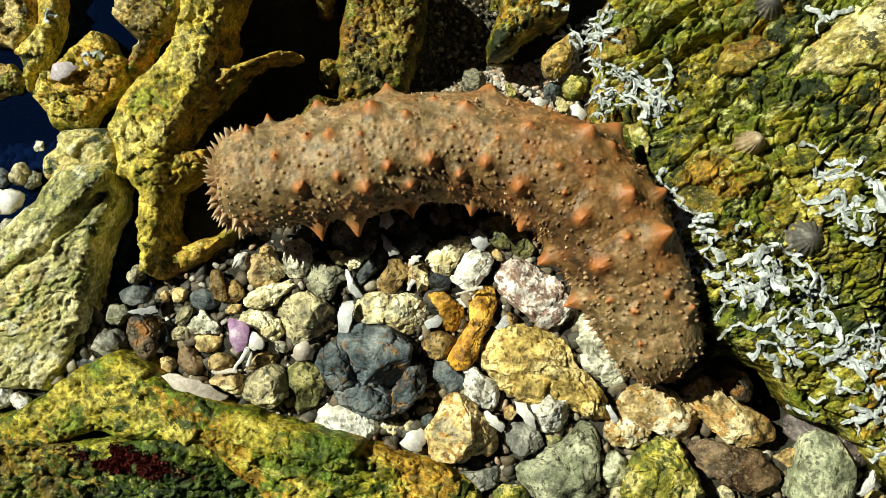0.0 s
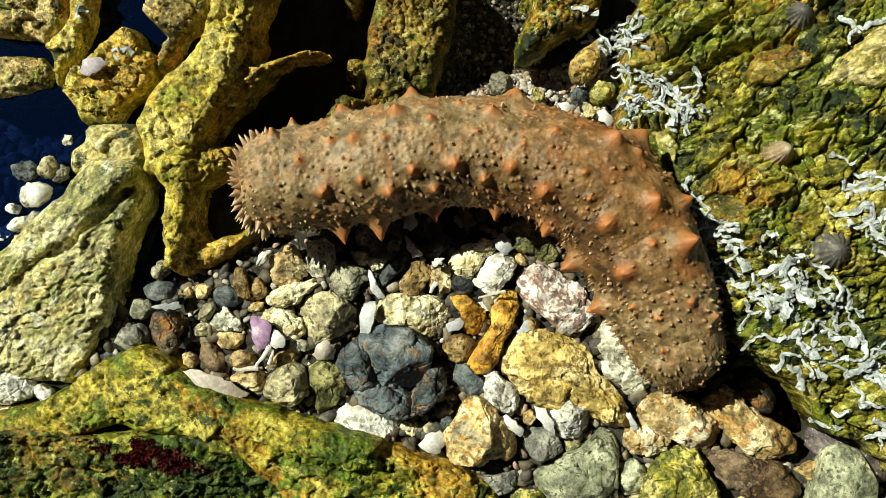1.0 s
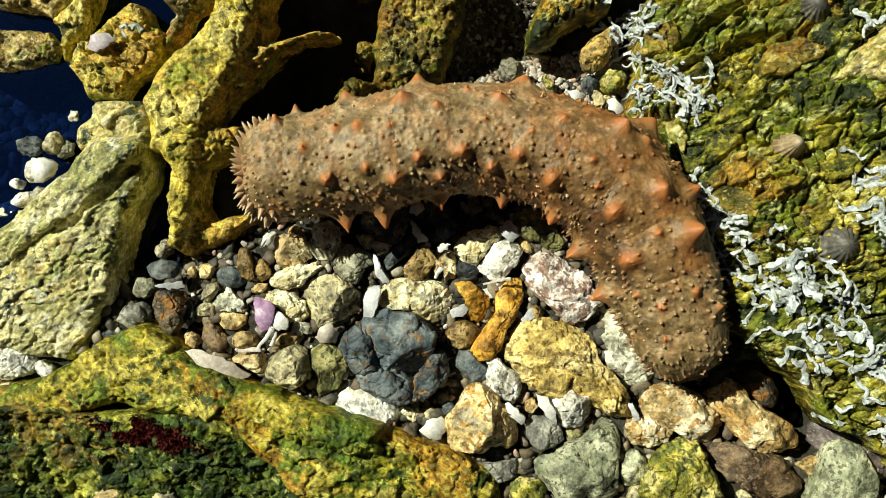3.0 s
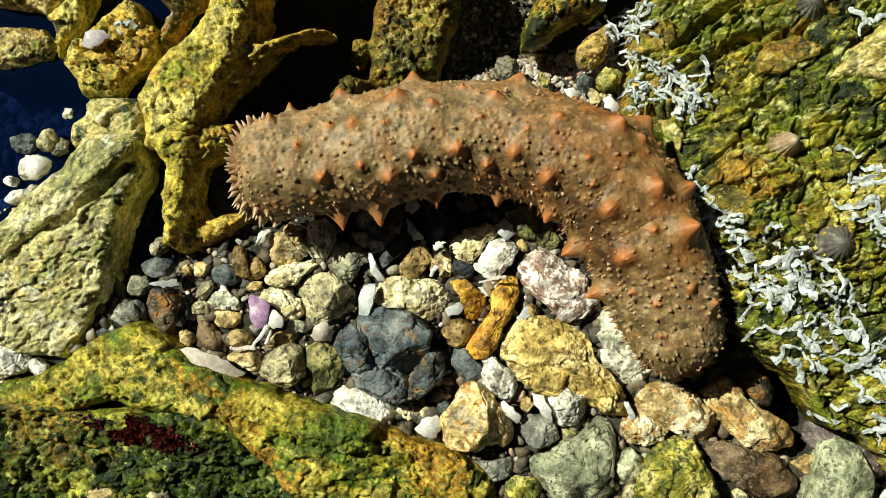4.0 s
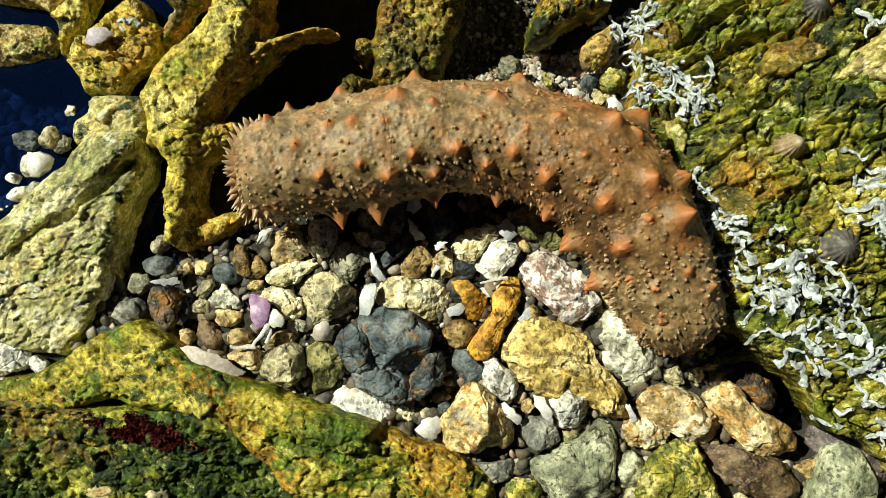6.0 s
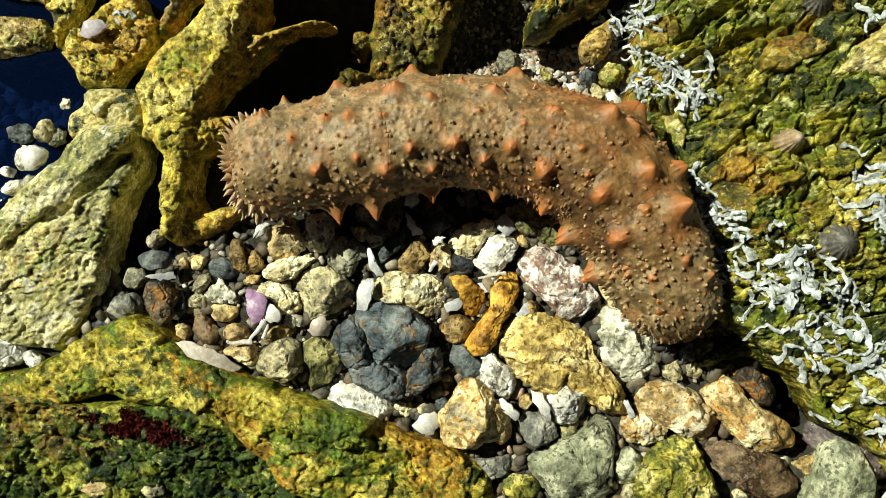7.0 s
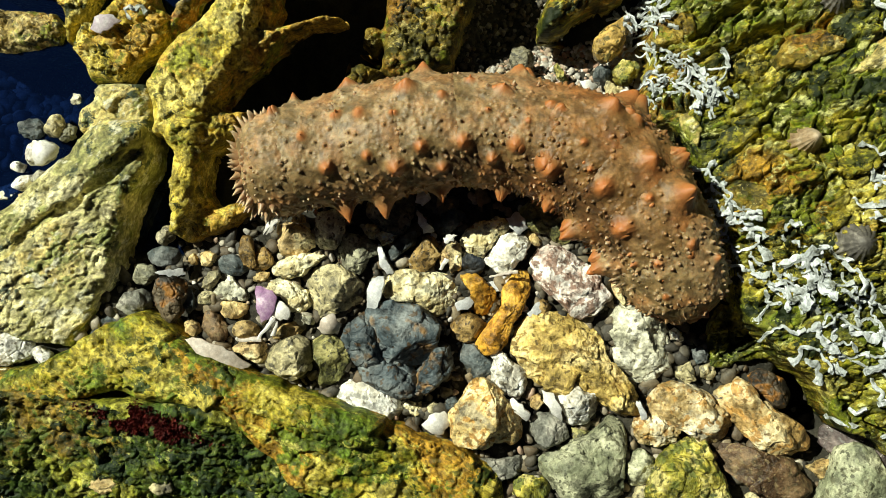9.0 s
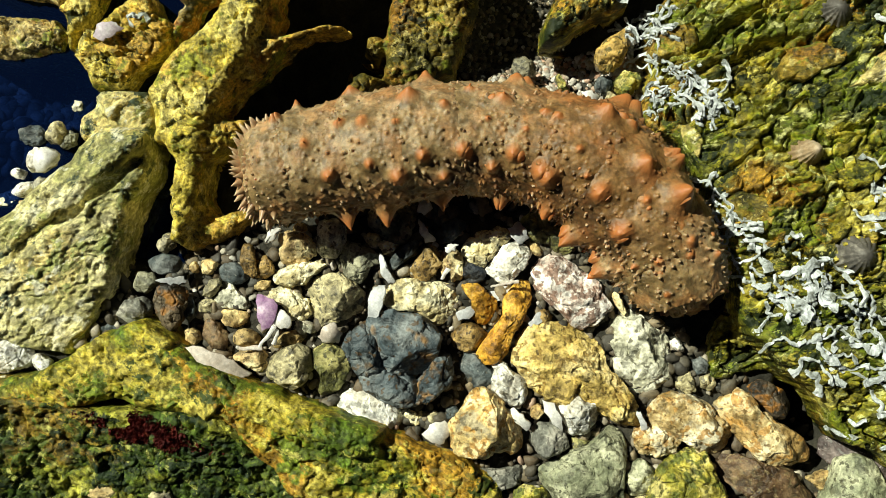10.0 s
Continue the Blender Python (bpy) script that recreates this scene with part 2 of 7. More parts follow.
STONE = {
    "slate": stone_material("slate", [(0.039, 0.050, 0.055), (0.083, 0.099, 0.105), (0.143, 0.154, 0.154)], (0.20, 0.21, 0.19), 0.68),
    "bigslate": stone_material("rusty_slate", [(0.042, 0.058, 0.070), (0.085, 0.105, 0.118), (0.155, 0.172, 0.178)], (0.25, 0.14, 0.05), 0.60, 60, spot_scale=0.9),
    "navy": stone_material("navy_stone", [(0.012, 0.015, 0.022), (0.020, 0.025, 0.035), (0.040, 0.045, 0.050)], (0.06, 0.06, 0.06), 0.7),
    "tan": stone_material("tan_stone", [(0.375, 0.250, 0.098), (0.550, 0.400, 0.175), (0.688, 0.537, 0.263)], (0.18, 0.11, 0.05), 0.64),
    "brown": stone_material("brown_stone", [(0.125, 0.075, 0.024), (0.250, 0.156, 0.049), (0.375, 0.250, 0.088)], (0.06, 0.04, 0.02), 0.60),
    "darkbrown": stone_material("dark_brown_stone", [(0.050, 0.026, 0.012), (0.11, 0.062, 0.030), (0.19, 0.12, 0.06)], (0.22, 0.16, 0.08), 0.58),
    "rust": stone_material("rusty_stone", [(0.025, 0.020, 0.015), (0.060, 0.045, 0.030), (0.140, 0.105, 0.065)], (0.28, 0.12, 0.02), 0.55, 60, spot_scale=1.3),
    "pinkcream": stone_material("pink_cream_stone", [(0.575, 0.413, 0.195), (0.775, 0.600, 0.322), (0.860, 0.750, 0.439)], (0.24, 0.15, 0.08), 0.64, spot_scale=3.0),
    "cream": stone_material("cream_limestone", [(0.54, 0.45, 0.23), (0.77, 0.685, 0.43), (0.87, 0.82, 0.58)], (0.28, 0.23, 0.12), 0.66, 110, 0.6, 3.0, 0.0016),
    "greytan": stone_material("grey_tan_stone", [(0.225, 0.200, 0.117), (0.388, 0.338, 0.195), (0.525, 0.463, 0.273)], (0.12, 0.11, 0.085), 0.60, spot_scale=3.0),
    "palegreen": stone_material("pale_green_stone", [(0.42, 0.41, 0.31), (0.63, 0.61, 0.48), (0.79, 0.77, 0.64)], (0.22, 0.20, 0.12), 0.63, 100, spot_scale=2.5),
    "palegrey": stone_material("pale_grey_stone", [(0.375, 0.350, 0.275), (0.550, 0.525, 0.413), (0.700, 0.675, 0.537)], (0.15, 0.13, 0.09), 0.60, spot_scale=2.5),
    "olive": stone_material("olive_stone", [(0.125, 0.125, 0.044), (0.237, 0.225, 0.083), (0.375, 0.338, 0.137)], (0.07, 0.07, 0.04), 0.58, spot_scale=3.0),
    "olivegrey": stone_material("olive_grey_stone", [(0.138, 0.138, 0.100), (0.225, 0.219, 0.150), (0.312, 0.300, 0.213)], (0.09, 0.085, 0.06), 0.60),
    "darktan": stone_material("dark_tan_stone", [(0.150, 0.138, 0.088), (0.250, 0.225, 0.150), (0.350, 0.312, 0.213)], (0.07, 0.065, 0.05), 0.58),
    "whitestone": stone_material("white_stone", [(0.62, 0.58, 0.50), (0.82, 0.80, 0.74), (0.88, 0.87, 0.84)], (0.40, 0.33, 0.20), 0.67, 120, 0.55, 2.0),
    "orange": stone_material("orange_ironstone", [(0.325, 0.150, 0.015), (0.525, 0.269, 0.029), (0.650, 0.375, 0.059)], (0.15, 0.07, 0.01), 0.62, spot_scale=3.5),
    "pink": stone_material("pink_speckled_stone", [(0.609, 0.483, 0.430), (0.777, 0.693, 0.640), (0.840, 0.788, 0.745)], (0.26, 0.15, 0.11), 0.53, 130, spot_scale=1.7),
    "yellow": stone_material("yellow_stone", [(0.36, 0.255, 0.07), (0.56, 0.41, 0.125), (0.72, 0.57, 0.26)], (0.24, 0.15, 0.035), 0.58, 70, spot_scale=3.0, bump=0.0016),
    "yellowcream": stone_material("yellow_cream_stone", [(0.36, 0.30, 0.18), (0.64, 0.47, 0.19), (0.80, 0.68, 0.40)], (0.46, 0.24, 0.05), 0.56, 55, spot_scale=4.0),
    "darkgrey": stone_material("dark_grey_stone", [(0.096, 0.096, 0.084), (0.168, 0.168, 0.144), (0.276, 0.264, 0.228)], (0.30, 0.28, 0.24), 0.68),
    "greygreen": stone_material("grey_green_stone", [(0.20, 0.215, 0.135), (0.33, 0.34, 0.225), (0.46, 0.46, 0.32)], (0.13, 0.13, 0.075), 0.58, 70, spot_scale=4.0),
    "tanwhite": stone_material("tan_white_stone", [(0.36, 0.25, 0.10), (0.58, 0.45, 0.24), (0.80, 0.72, 0.53)], (0.40, 0.22, 0.06), 0.565, 75, spot_scale=3.0),
    "mossy": stone_material("mossy_stone", [(0.20, 0.19, 0.022), (0.40, 0.34, 0.055), (0.62, 0.54, 0.20)], (0.10, 0.12, 0.02), 0.545, 70, spot_scale=3.0, bump=0.0018),
    "bandcream": stone_material("banded_cream_stone", [(0.34, 0.22, 0.08), (0.58, 0.45, 0.23), (0.78, 0.68, 0.44)], (0.42, 0.22, 0.05), 0.55, 75, spot_scale=2.0),
    "purple": stone_material("purple_brown_stone", [(0.075, 0.055, 0.055), (0.130, 0.100, 0.095), (0.200, 0.160, 0.150)], (0.55, 0.52, 0.50), 0.66, spot_scale=6.0),
    "orangegrey": stone_material("orange_grey_stone", [(0.300, 0.263, 0.213), (0.400, 0.263, 0.075), (0.500, 0.325, 0.088)], (0.10, 0.09, 0.03), 0.60, 50, spot_scale=4.0),
}


def shell_material(name, tones, rough=0.35, scale=140):
    m, n, l, b = nodes_of(name, rough, 0.5)
    co, _ = offset_coords(n, l)
    c = ramp_node(n, l, noise_node(n, l, co, scale, 5, 0.65, 0.5), list(zip((0.34, 0.52, 0.66), tones)))
    grain = noise_node(n, l, co, 620, 5, 0.7)
    c = mix_node(n, l, 0.8, c, ramp_node(n, l, grain, [(0.3, (0.6,)), (0.7, (1.2,))]), "MULTIPLY")
    l.new(c, b.inputs["Base Color"])
    bump_node(n, l, b, grain, 0.5, 0.0006)
    return m


SHELL = {
    "white": shell_material("white_shell", [(0.58, 0.55, 0.52), (0.74, 0.72, 0.70), (0.82, 0.81, 0.80)]),
    "bluewhite": shell_material("bluish_shell", [(0.40, 0.41, 0.44), (0.56, 0.57, 0.60), (0.68, 0.68, 0.70)]),
    "purple": shell_material("purple_shell", [(0.24, 0.11, 0.26), (0.42, 0.25, 0.44), (0.62, 0.48, 0.60)]),
    "pink": shell_material("pinkish_shell", [(0.46, 0.38, 0.32), (0.62, 0.54, 0.48), (0.76, 0.71, 0.67)]),
    "tube": shell_material("chalky_tube", [(0.14, 0.15, 0.12), (0.52, 0.56, 0.58), (0.85, 0.88, 0.95)], 0.6, 200),
    "coralline": shell_material("coralline_crust", [(0.36, 0.28, 0.36), (0.52, 0.44, 0.52), (0.66, 0.62, 0.66)], 0.6),
    "limpet": shell_material("tan_limpet_shell", [(0.20, 0.13, 0.07), (0.38, 0.27, 0.16), (0.50, 0.40, 0.28)], 0.6),
    "darklimpet": shell_material("dark_limpet_shell", [(0.055, 0.05, 0.045), (0.12, 0.11, 0.10), (0.27, 0.25, 0.22)], 0.55),
}


def gravel_material(name, tones):
    m, n, l, b = nodes_of(name, 0.55, 0.4)
    g = n.new("ShaderNodeNewGeometry")
    tc = n.new("ShaderNodeTexCoord")
    stops = [(k / (len(tones) - 1), c) for k, c in enumerate(tones)]
    c = ramp_node(n, l, g.outputs["Random Per Island"], stops)
    grain = noise_node(n, l, tc.outputs["Object"], 700, 5, 0.7)
    c = mix_node(n, l, 1.0, c, ramp_node(n, l, grain, [(0.3, (0.6,)), (0.7, (1.3,))]), "MULTIPLY")
    l.new(c, b.inputs["Base Color"])
    bump_node(n, l, b, grain, 0.6, 0.0006)
    return m


GRAVEL = {
    "mixed": gravel_material("mixed_gravel", [(0.03, 0.03, 0.03), (0.12, 0.10, 0.07), (0.05, 0.05, 0.045), (0.28, 0.22, 0.14), (0.045, 0.045, 0.04), (0.14, 0.10, 0.06), (0.5, 0.46, 0.38)]),
    "shelly": gravel_material("shelly_gravel", [(0.62, 0.57, 0.52), (0.30, 0.26, 0.20), (0.58, 0.36, 0.26), (0.16, 0.15, 0.13), (0.74, 0.70, 0.66), (0.36, 0.34, 0.30), (0.48, 0.38, 0.26)]),
    "deep": gravel_material("deep_gravel", [(0.05, 0.05, 0.05), (0.16, 0.15, 0.13), (0.07, 0.07, 0.07), (0.34, 0.32, 0.28), (0.10, 0.09, 0.07)]),
}


def sand_material():
    m, n, l, b = nodes_of("dark_silt", 0.75, 0.3)
    tc = n.new("ShaderNodeTexCoord")
    c = ramp_node(n, l, noise_node(n, l, tc.outputs["Object"], 60, 8, 0.7), [(0.3, (0.012, 0.012, 0.010)), (0.5, (0.035, 0.032, 0.024)), (0.7, (0.075, 0.065, 0.045))])
    grain = noise_node(n, l, tc.outputs["Object"], 900, 4, 0.7)
    c = mix_node(n, l, 1.0, c, ramp_node(n, l, grain, [(0.3, (0.55,)), (0.7, (1.4,))]), "MULTIPLY")
    l.new(c, b.inputs["Base Color"])
    bump_node(n, l, b, grain, 0.8, 0.001)
    return m


def skin_material():
    m, n, l, b = nodes_of("cucumber_skin", 0.34, 0.5)
    co, _ = offset_coords(n, l)
    at = n.new("ShaderNodeAttribute")
    at.attribute_name = "wart"
    tc = n.new("ShaderNodeTexCoord")
    c = ramp_node(n, l, noise_node(n, l, tc.outputs["Object"], 45, 5, 0.6), [(0.40, (0.162, 0.102, 0.039)), (0.47, (0.228, 0.150, 0.066)), (0.54, (0.287, 0.198, 0.102)), (0.61, (0.335, 0.244, 0.142))])
    tan = ramp_node(n, l, noise_node(n, l, tc.outputs["Object"], 26, 4, 0.6), [(0.48, (0,)), (0.57, (0.7,))])
    c = mix_node(n, l, tan, c, (0.29, 0.125, 0.034))
    mottle = noise_node(n, l, tc.outputs["Object"], 190, 4, 0.65)
    c = mix_node(n, l, 1.0, c, ramp_node(n, l, mottle, [(0.40, (0.66,)), (0.5, (1.0,)), (0.60, (1.28,))]), "MULTIPLY")
    fine = noise_node(n, l, tc.outputs["Object"], 520, 3, 0.65)
    c = mix_node(n, l, 1.0, c, ramp_node(n, l, fine, [(0.32, (0.72,)), (0.5, (1.0,)), (0.68, (1.22,))]), "MULTIPLY")
    light = n.new("ShaderNodeAttribute")
    light.attribute_name = "pale"
    c = mix_node(n, l, ramp_node(n, l, light.outputs["Fac"], [(0.25, (0,)), (0.85, (0.75,))]), c, (0.48, 0.32, 0.19))
    tip = ramp_node(n, l, at.outputs["Fac"], [(0.55, (0,)), (0.85, (0.85,))])
    c = mix_node(n, l, tip, c, (0.085, 0.035, 0.018))
    saddle = n.new("ShaderNodeAttribute")
    saddle.attribute_name = "saddle"
    c = mix_node(n, l, saddle.outputs["Fac"], c, mix_node(n, l, 1.0, c, (0.86, 0.68, 0.50), "MULTIPLY"))
    # Dark mottles of the inner flank, deepened to paint in its shade.
    flank_mottle_shade = n.new("ShaderNodeAttribute")
    flank_mottle_shade.attribute_name = "flank_mottle_shade"
    c = mix_node(n, l, flank_mottle_shade.outputs["Fac"], c, mix_node(n, l, 1.0, c, (0.42, 0.38, 0.36), "MULTIPLY"))
    orange = n.new("ShaderNodeAttribute")
    orange.attribute_name = "blush"
    c = mix_node(n, l, ramp_node(n, l, orange.outputs["Fac"], [(0.15, (0,)), (0.75, (0.88,))]), c, (0.43, 0.150, 0.040))
    l.new(c, b.inputs["Base Color"])
    b.inputs["Roughness"].default_value = 0.55
    b.inputs["Subsurface Weight"].default_value = 0.22
    b.inputs["Subsurface Radius"].default_value = (0.004, 0.002, 0.001)
    b.inputs["Subsurface Scale"].default_value = 0.5
    bump_node(n, l, b, fine, 0.5, 0.0007)
    return m


def papilla_material(name, low, high):
    m, n, l, b = nodes_of(name, 0.4, 0.45)
    tc = n.new("ShaderNodeTexCoord")
    sep = n.new("ShaderNodeSeparateXYZ")
    l.new(tc.outputs["Generated"], sep.inputs[0])
    co, _ = offset_coords(n, l)
    c = ramp_node(n, l, sep.outputs[2], [(0.15, (0.30, 0.15, 0.07)), (0.5, low), (0.95, high)])
    fine = noise_node(n, l, co, 400, 5, 0.7)
    c = mix_node(n, l, 1.0, c, ramp_node(n, l, fine, [(0.3, (0.7,)), (0.7, (1.3,))]), "MULTIPLY")
    l.new(c, b.inputs["Base Color"])
    b.inputs["Subsurface Weight"].default_value = 0.12
    b.inputs["Subsurface Radius"].default_value = (0.004, 0.002, 0.001)
    b.inputs["Subsurface Scale"].default_value = 0.5
    bump_node(n, l, b, fine, 0.35, 0.0006)
    return m


def alga_material():
    m, n, l, b = nodes_of("red_alga", 0.5, 0.3)
    tc = n.new("ShaderNodeTexCoord")
    c = ramp_node(n, l, noise_node(n, l, tc.outputs["Object"], 260, 4, 0.6), [(0.35, (0.045, 0.006, 0.006)), (0.6, (0.12, 0.015, 0.012)), (0.75, (0.26, 0.06, 0.02))])
    l.new(c, b.inputs["Base Color"])
    return m


def water_material():
    """Sea water over depth: it takes out red, scatters a little blue and mirrors some sky."""
    m, n, l, b = nodes_of("deep_water")
    n.remove(b)
    clear, gloss, both, fr = n.new("ShaderNodeBsdfTransparent"), n.new("ShaderNodeBsdfGlossy"), n.new("ShaderNodeMixShader"), n.new("ShaderNodeFresnel")
    clear.inputs[0].default_value = (0.08, 0.15, 0.36, 1)
    gloss.inputs["Roughness"].default_value = 0.05
    fr.inputs[0].default_value = 1.33
    l.new(fr.outputs[0], both.inputs[0])
    l.new(clear.outputs[0], both.inputs[1])
    l.new(gloss.outputs[0], both.inputs[2])
    haze, out = n.new("ShaderNodeBsdfDiffuse"), n.new("ShaderNodeAddShader")
    haze.inputs[0].default_value = (0.0007, 0.0028, 0.014, 1)
    l.new(both.outputs[0], out.inputs[0])
    l.new(haze.outputs[0], out.inputs[1])
    l.new(out.outputs[0], n["Material Output"].inputs[0])
    return m


SAND, SKIN, RED, WATER = sand_material(), skin_material(), alga_material(), water_material()
PAPILLA = papilla_material("orange_papilla", (0.36, 0.145, 0.050), (0.46, 0.14, 0.032))
SPIKE = papilla_material("pale_papilla", (0.34, 0.21, 0.11), (0.64, 0.49, 0.33))


# ---- ground ----
def ground_height(x, y):
    """Bed of the pool in metres: a shallow basin, falling towards the far side and into deep water beside the rocks."""
    z = np.full(np.shape(x), -0.0105)
    z = z - 0.021 * smooth(0.030, 0.062, y)
    z = z - 0.032 * np.exp(-(((x + 0.077) / 0.046) ** 4 + ((y - 0.068) / 0.062) ** 4))
    z = z - 0.030 * np.exp(-(((x - 0.014) / 0.028) ** 4 + ((y - 0.110) / 0.030) ** 4))
    z = z - 0.030 * smooth(-0.125, -0.165, x) * smooth(-0.045, 0.0, y)
    z = z - 0.012 * np.exp(-(((x + 0.137) / 0.016) ** 4 + ((y + 0.012) / 0.045) ** 4))
    z = z - 0.046 * np.exp(-(((x - 0.151) / 0.013) ** 4 + ((y + 0.068) / 0.019) ** 4))
    near = 1 - smooth(0.26, 0.60, np.hypot(x, y))
    return -0.020 + (z + 0.020) * near


def ground():
    far = [0.34, 0.42, 0.55, 0.8, 1.3, 2.5, 6, 15, 40, 120]
    xs = np.array([-v for v in far[::-1]] + list(np.arange(-0.30, 0.301, 0.0016)) + far)
    ys = np.array([-v for v in far[::-1]] + list(np.arange(-0.26, 0.261, 0.0016)) + far)
    gx, gy = np.meshgrid(xs, ys)
    p = np.stack([gx.ravel(), gy.ravel(), np.zeros(gx.size)], 1)
    z = ground_height(p[:, 0], p[:, 1]) + (0.0016 * fbm(p, 0.012, 4, 5) + 0.0008 * fbm(p, 0.003, 2, 9)) * (1 - smooth(0.25, 0.30, np.abs(p[:, :2]).max(1)))
    p[:, 2] = z
    w, h = len(xs), len(ys)
    k = (np.arange(h - 1)[:, None] * w + np.arange(w - 1)[None]).ravel()
    me = mesh_of("ground", p, np.stack([k, k + 1, k + w + 1, k + w], 1), SAND)
    tagged(new("ground", me), "dark silty bed of the rock pool", "ground", kind="structure")


ground()


# ---- rocks ----
from mathutils.bvhtree import BVHTree

def inside(poly, x, y):
    """Distance to the outline, positive inside."""
    n = len(poly)
    best, odd = np.full(x.shape, 9.0), np.zeros(x.shape, bool)
    for i in range(n):
        (ax, ay), (bx, by) = poly[i], poly[(i + 1) % n]
        ex, ey = bx - ax, by - ay
        u = np.clip(((x - ax) * ex + (y - ay) * ey) / (ex * ex + ey * ey), 0, 1)
        best = np.minimum(best, np.hypot(x - ax - u * ex, y - ay - u * ey))
        cross = (ay > y) != (by > y)
        odd ^= cross & (x < ex * (y - ay) / (ey if ey else 1e-12) + ax)
    return np.where(odd, best, -best)


def rock(name, label, kind, lobes, base, seed, step=0.6, crack=(14, 1.0, 2.0), strata=None, lump=2.5, rough=0.7, plates=0.7, fine=0.5, along=None, fall=None, fissures=(), undercut=0.0, hang=None, group="", category="rock"):
    """A boulder from lobes (outline in mm, height in mm at the outline's middle, slopes along x and y, rounding in mm) on steep sides, smoothed
    together, with lumps, layered ledges and cracks cut into its surface; past hang[0] its edge overhangs at the height hang[1]."""
    pts = np.array([q for lobe in lobes for q in lobe[0]]) * MM
    lo, hi = pts.min(0) - 0.003, pts.max(0) + 0.003
    xs, ys = np.arange(lo[0], hi[0], step * MM), np.arange(lo[1], hi[1], step * MM)
    gx, gy = np.meshgrid(xs, ys)
    x, y = gx.ravel(), gy.ravel()
    flat = np.stack([x, y, np.full(len(x), seed * 0.37)], 1)
    wobble = 0.0016 * fbm(flat, 0.014, 4, seed)
    z, keep = np.full(len(x), base * MM), np.full(len(x), -9.0)
    for poly, top, sx, sy, bevel in lobes:
        q = np.array(poly) * MM
        mid = q.mean(0)
        d = inside(q.tolist(), x, y) + wobble
        u = np.clip(d / (bevel * MM), 0, 1)
        t = top * MM + sx * (x - mid[0]) + sy * (y - mid[1])
        if fall:
            d2 = ((x - fall[0] * MM) * 0.83 - (y - fall[1] * MM) * 0.55) / 0.008
            t = t - fall[2] * 0.008 * np.log1p(np.exp(np.clip(d2, -30, 30)))
        side = np.maximum(t - 2.0 * bevel * MM, base * MM)
        zl = side + (t - side) * np.sqrt(np.maximum(1 - (1 - u) ** 2.2, 0))
        z, keep = np.maximum(z, np.where(d > 0, zl, -9)), np.maximum(keep, d)
    w, h = len(xs), len(ys)
    soft = z.reshape(h, w).copy()
    for _ in range(4):
        soft[1:-1, 1:-1] = (soft[1:-1, 1:-1] * 2 + soft[:-2, 1:-1] + soft[2:, 1:-1] + soft[1:-1, :-2] + soft[1:-1, 2:]) / 6
    z = soft.ravel()
    foot = np.full(len(x), base * MM)
    if hang:
        foot = np.where(x > hang[0] * MM, hang[1] * MM, foot)
    z = np.where(keep < 0, foot, np.maximum(z, foot))
    ky, kx = np.gradient(keep.reshape(h, w), step * MM)
    edge = (keep > -1.3 * step * MM) & (keep < 0.6 * step * MM)
    x = np.where(edge, x - keep * kx.ravel(), x)
    y = np.where(edge, y - keep * ky.ravel(), y)
    p = np.stack([x, y, z], 1)
    ny, nx = np.gradient(soft, step * MM)
    nrm = np.stack([-nx.ravel(), -ny.ravel(), np.ones(len(x))], 1)
    nrm /= np.linalg.norm(nrm, axis=1)[:, None]
    warp = np.stack([fbm(p, 0.011, 3, seed + 20 + k) for k in range(3)], 1) * 0.0035
    disp = lump * MM * fbm(p, 0.030, 3, seed + 3) + rough * MM * 0.55 * fbm(p + warp, 0.0026, 3, seed + 4, 0.6)
    disp += rough * MM * 0.9 * (np.abs(fbm((p + warp) * (1, 1, 0.8), 0.012, 3, seed + 5, 0.5)) - 0.3)
    gap, wide, deep = crack
    for size, amp, sd in ((gap, 1.0, 7), (gap * 0.42, fine, 8)):
        w3 = (p + warp * amp) * (1, 1, 0.7)
        if along is not None:
            c, s = math.cos(radians(along)), math.sin(radians(along))
            w3 = np.stack([(w3[:, 0] * c + w3[:, 1] * s) * 0.5, w3[:, 1] * c - w3[:, 0] * s, w3[:, 2]], 1)
        f1, f2, who, lean = cells(w3, size * MM, seed + sd, True)
        line = 1 - smooth(0, wide * amp * MM, f2 - f1)
        open_ = smooth(-0.35, 0.25, fbm(p, 0.016, 2, seed + sd + 40))
        disp += (who - 0.5) * deep * 0.5 * amp * MM + lean * plates - line * deep * amp * MM * (0.25 + 1.1 * open_)
    disp -= rough * MM * 0.5 * smooth(0.05, 0.75, fbm((p + warp) * (1, 1, 0.7), 0.0062, 3, seed + 60, 0.55))
    for ax, ay, bx, by, wide, deep in fissures:
        ex, ey = (bx - ax) * MM, (by - ay) * MM
        qx, qy = x + warp[:, 0] * 0.5 - ax * MM, y + warp[:, 1] * 0.5 - ay * MM
        u = np.clip((qx * ex + qy * ey) / (ex * ex + ey * ey), 0, 1)
        w2 = wide * MM * (0.35 + 2.6 * u * (1 - u))
        disp -= deep * MM * (1 - smooth(0.35 * w2, w2, np.hypot(qx - u * ex, qy - u * ey)))
    if strata:
        ang, gap, deep = strata
        v = (x * math.cos(radians(ang)) + y * math.sin(radians(ang))) + 0.35 * z + warp[:, 0] * 1.7
        s = v / (gap * MM)
        fr = s - np.floor(s)
        gate = 0.2 + 0.8 * smooth(-0.2, 0.35, fbm(p, 0.02, 2, seed + 30))
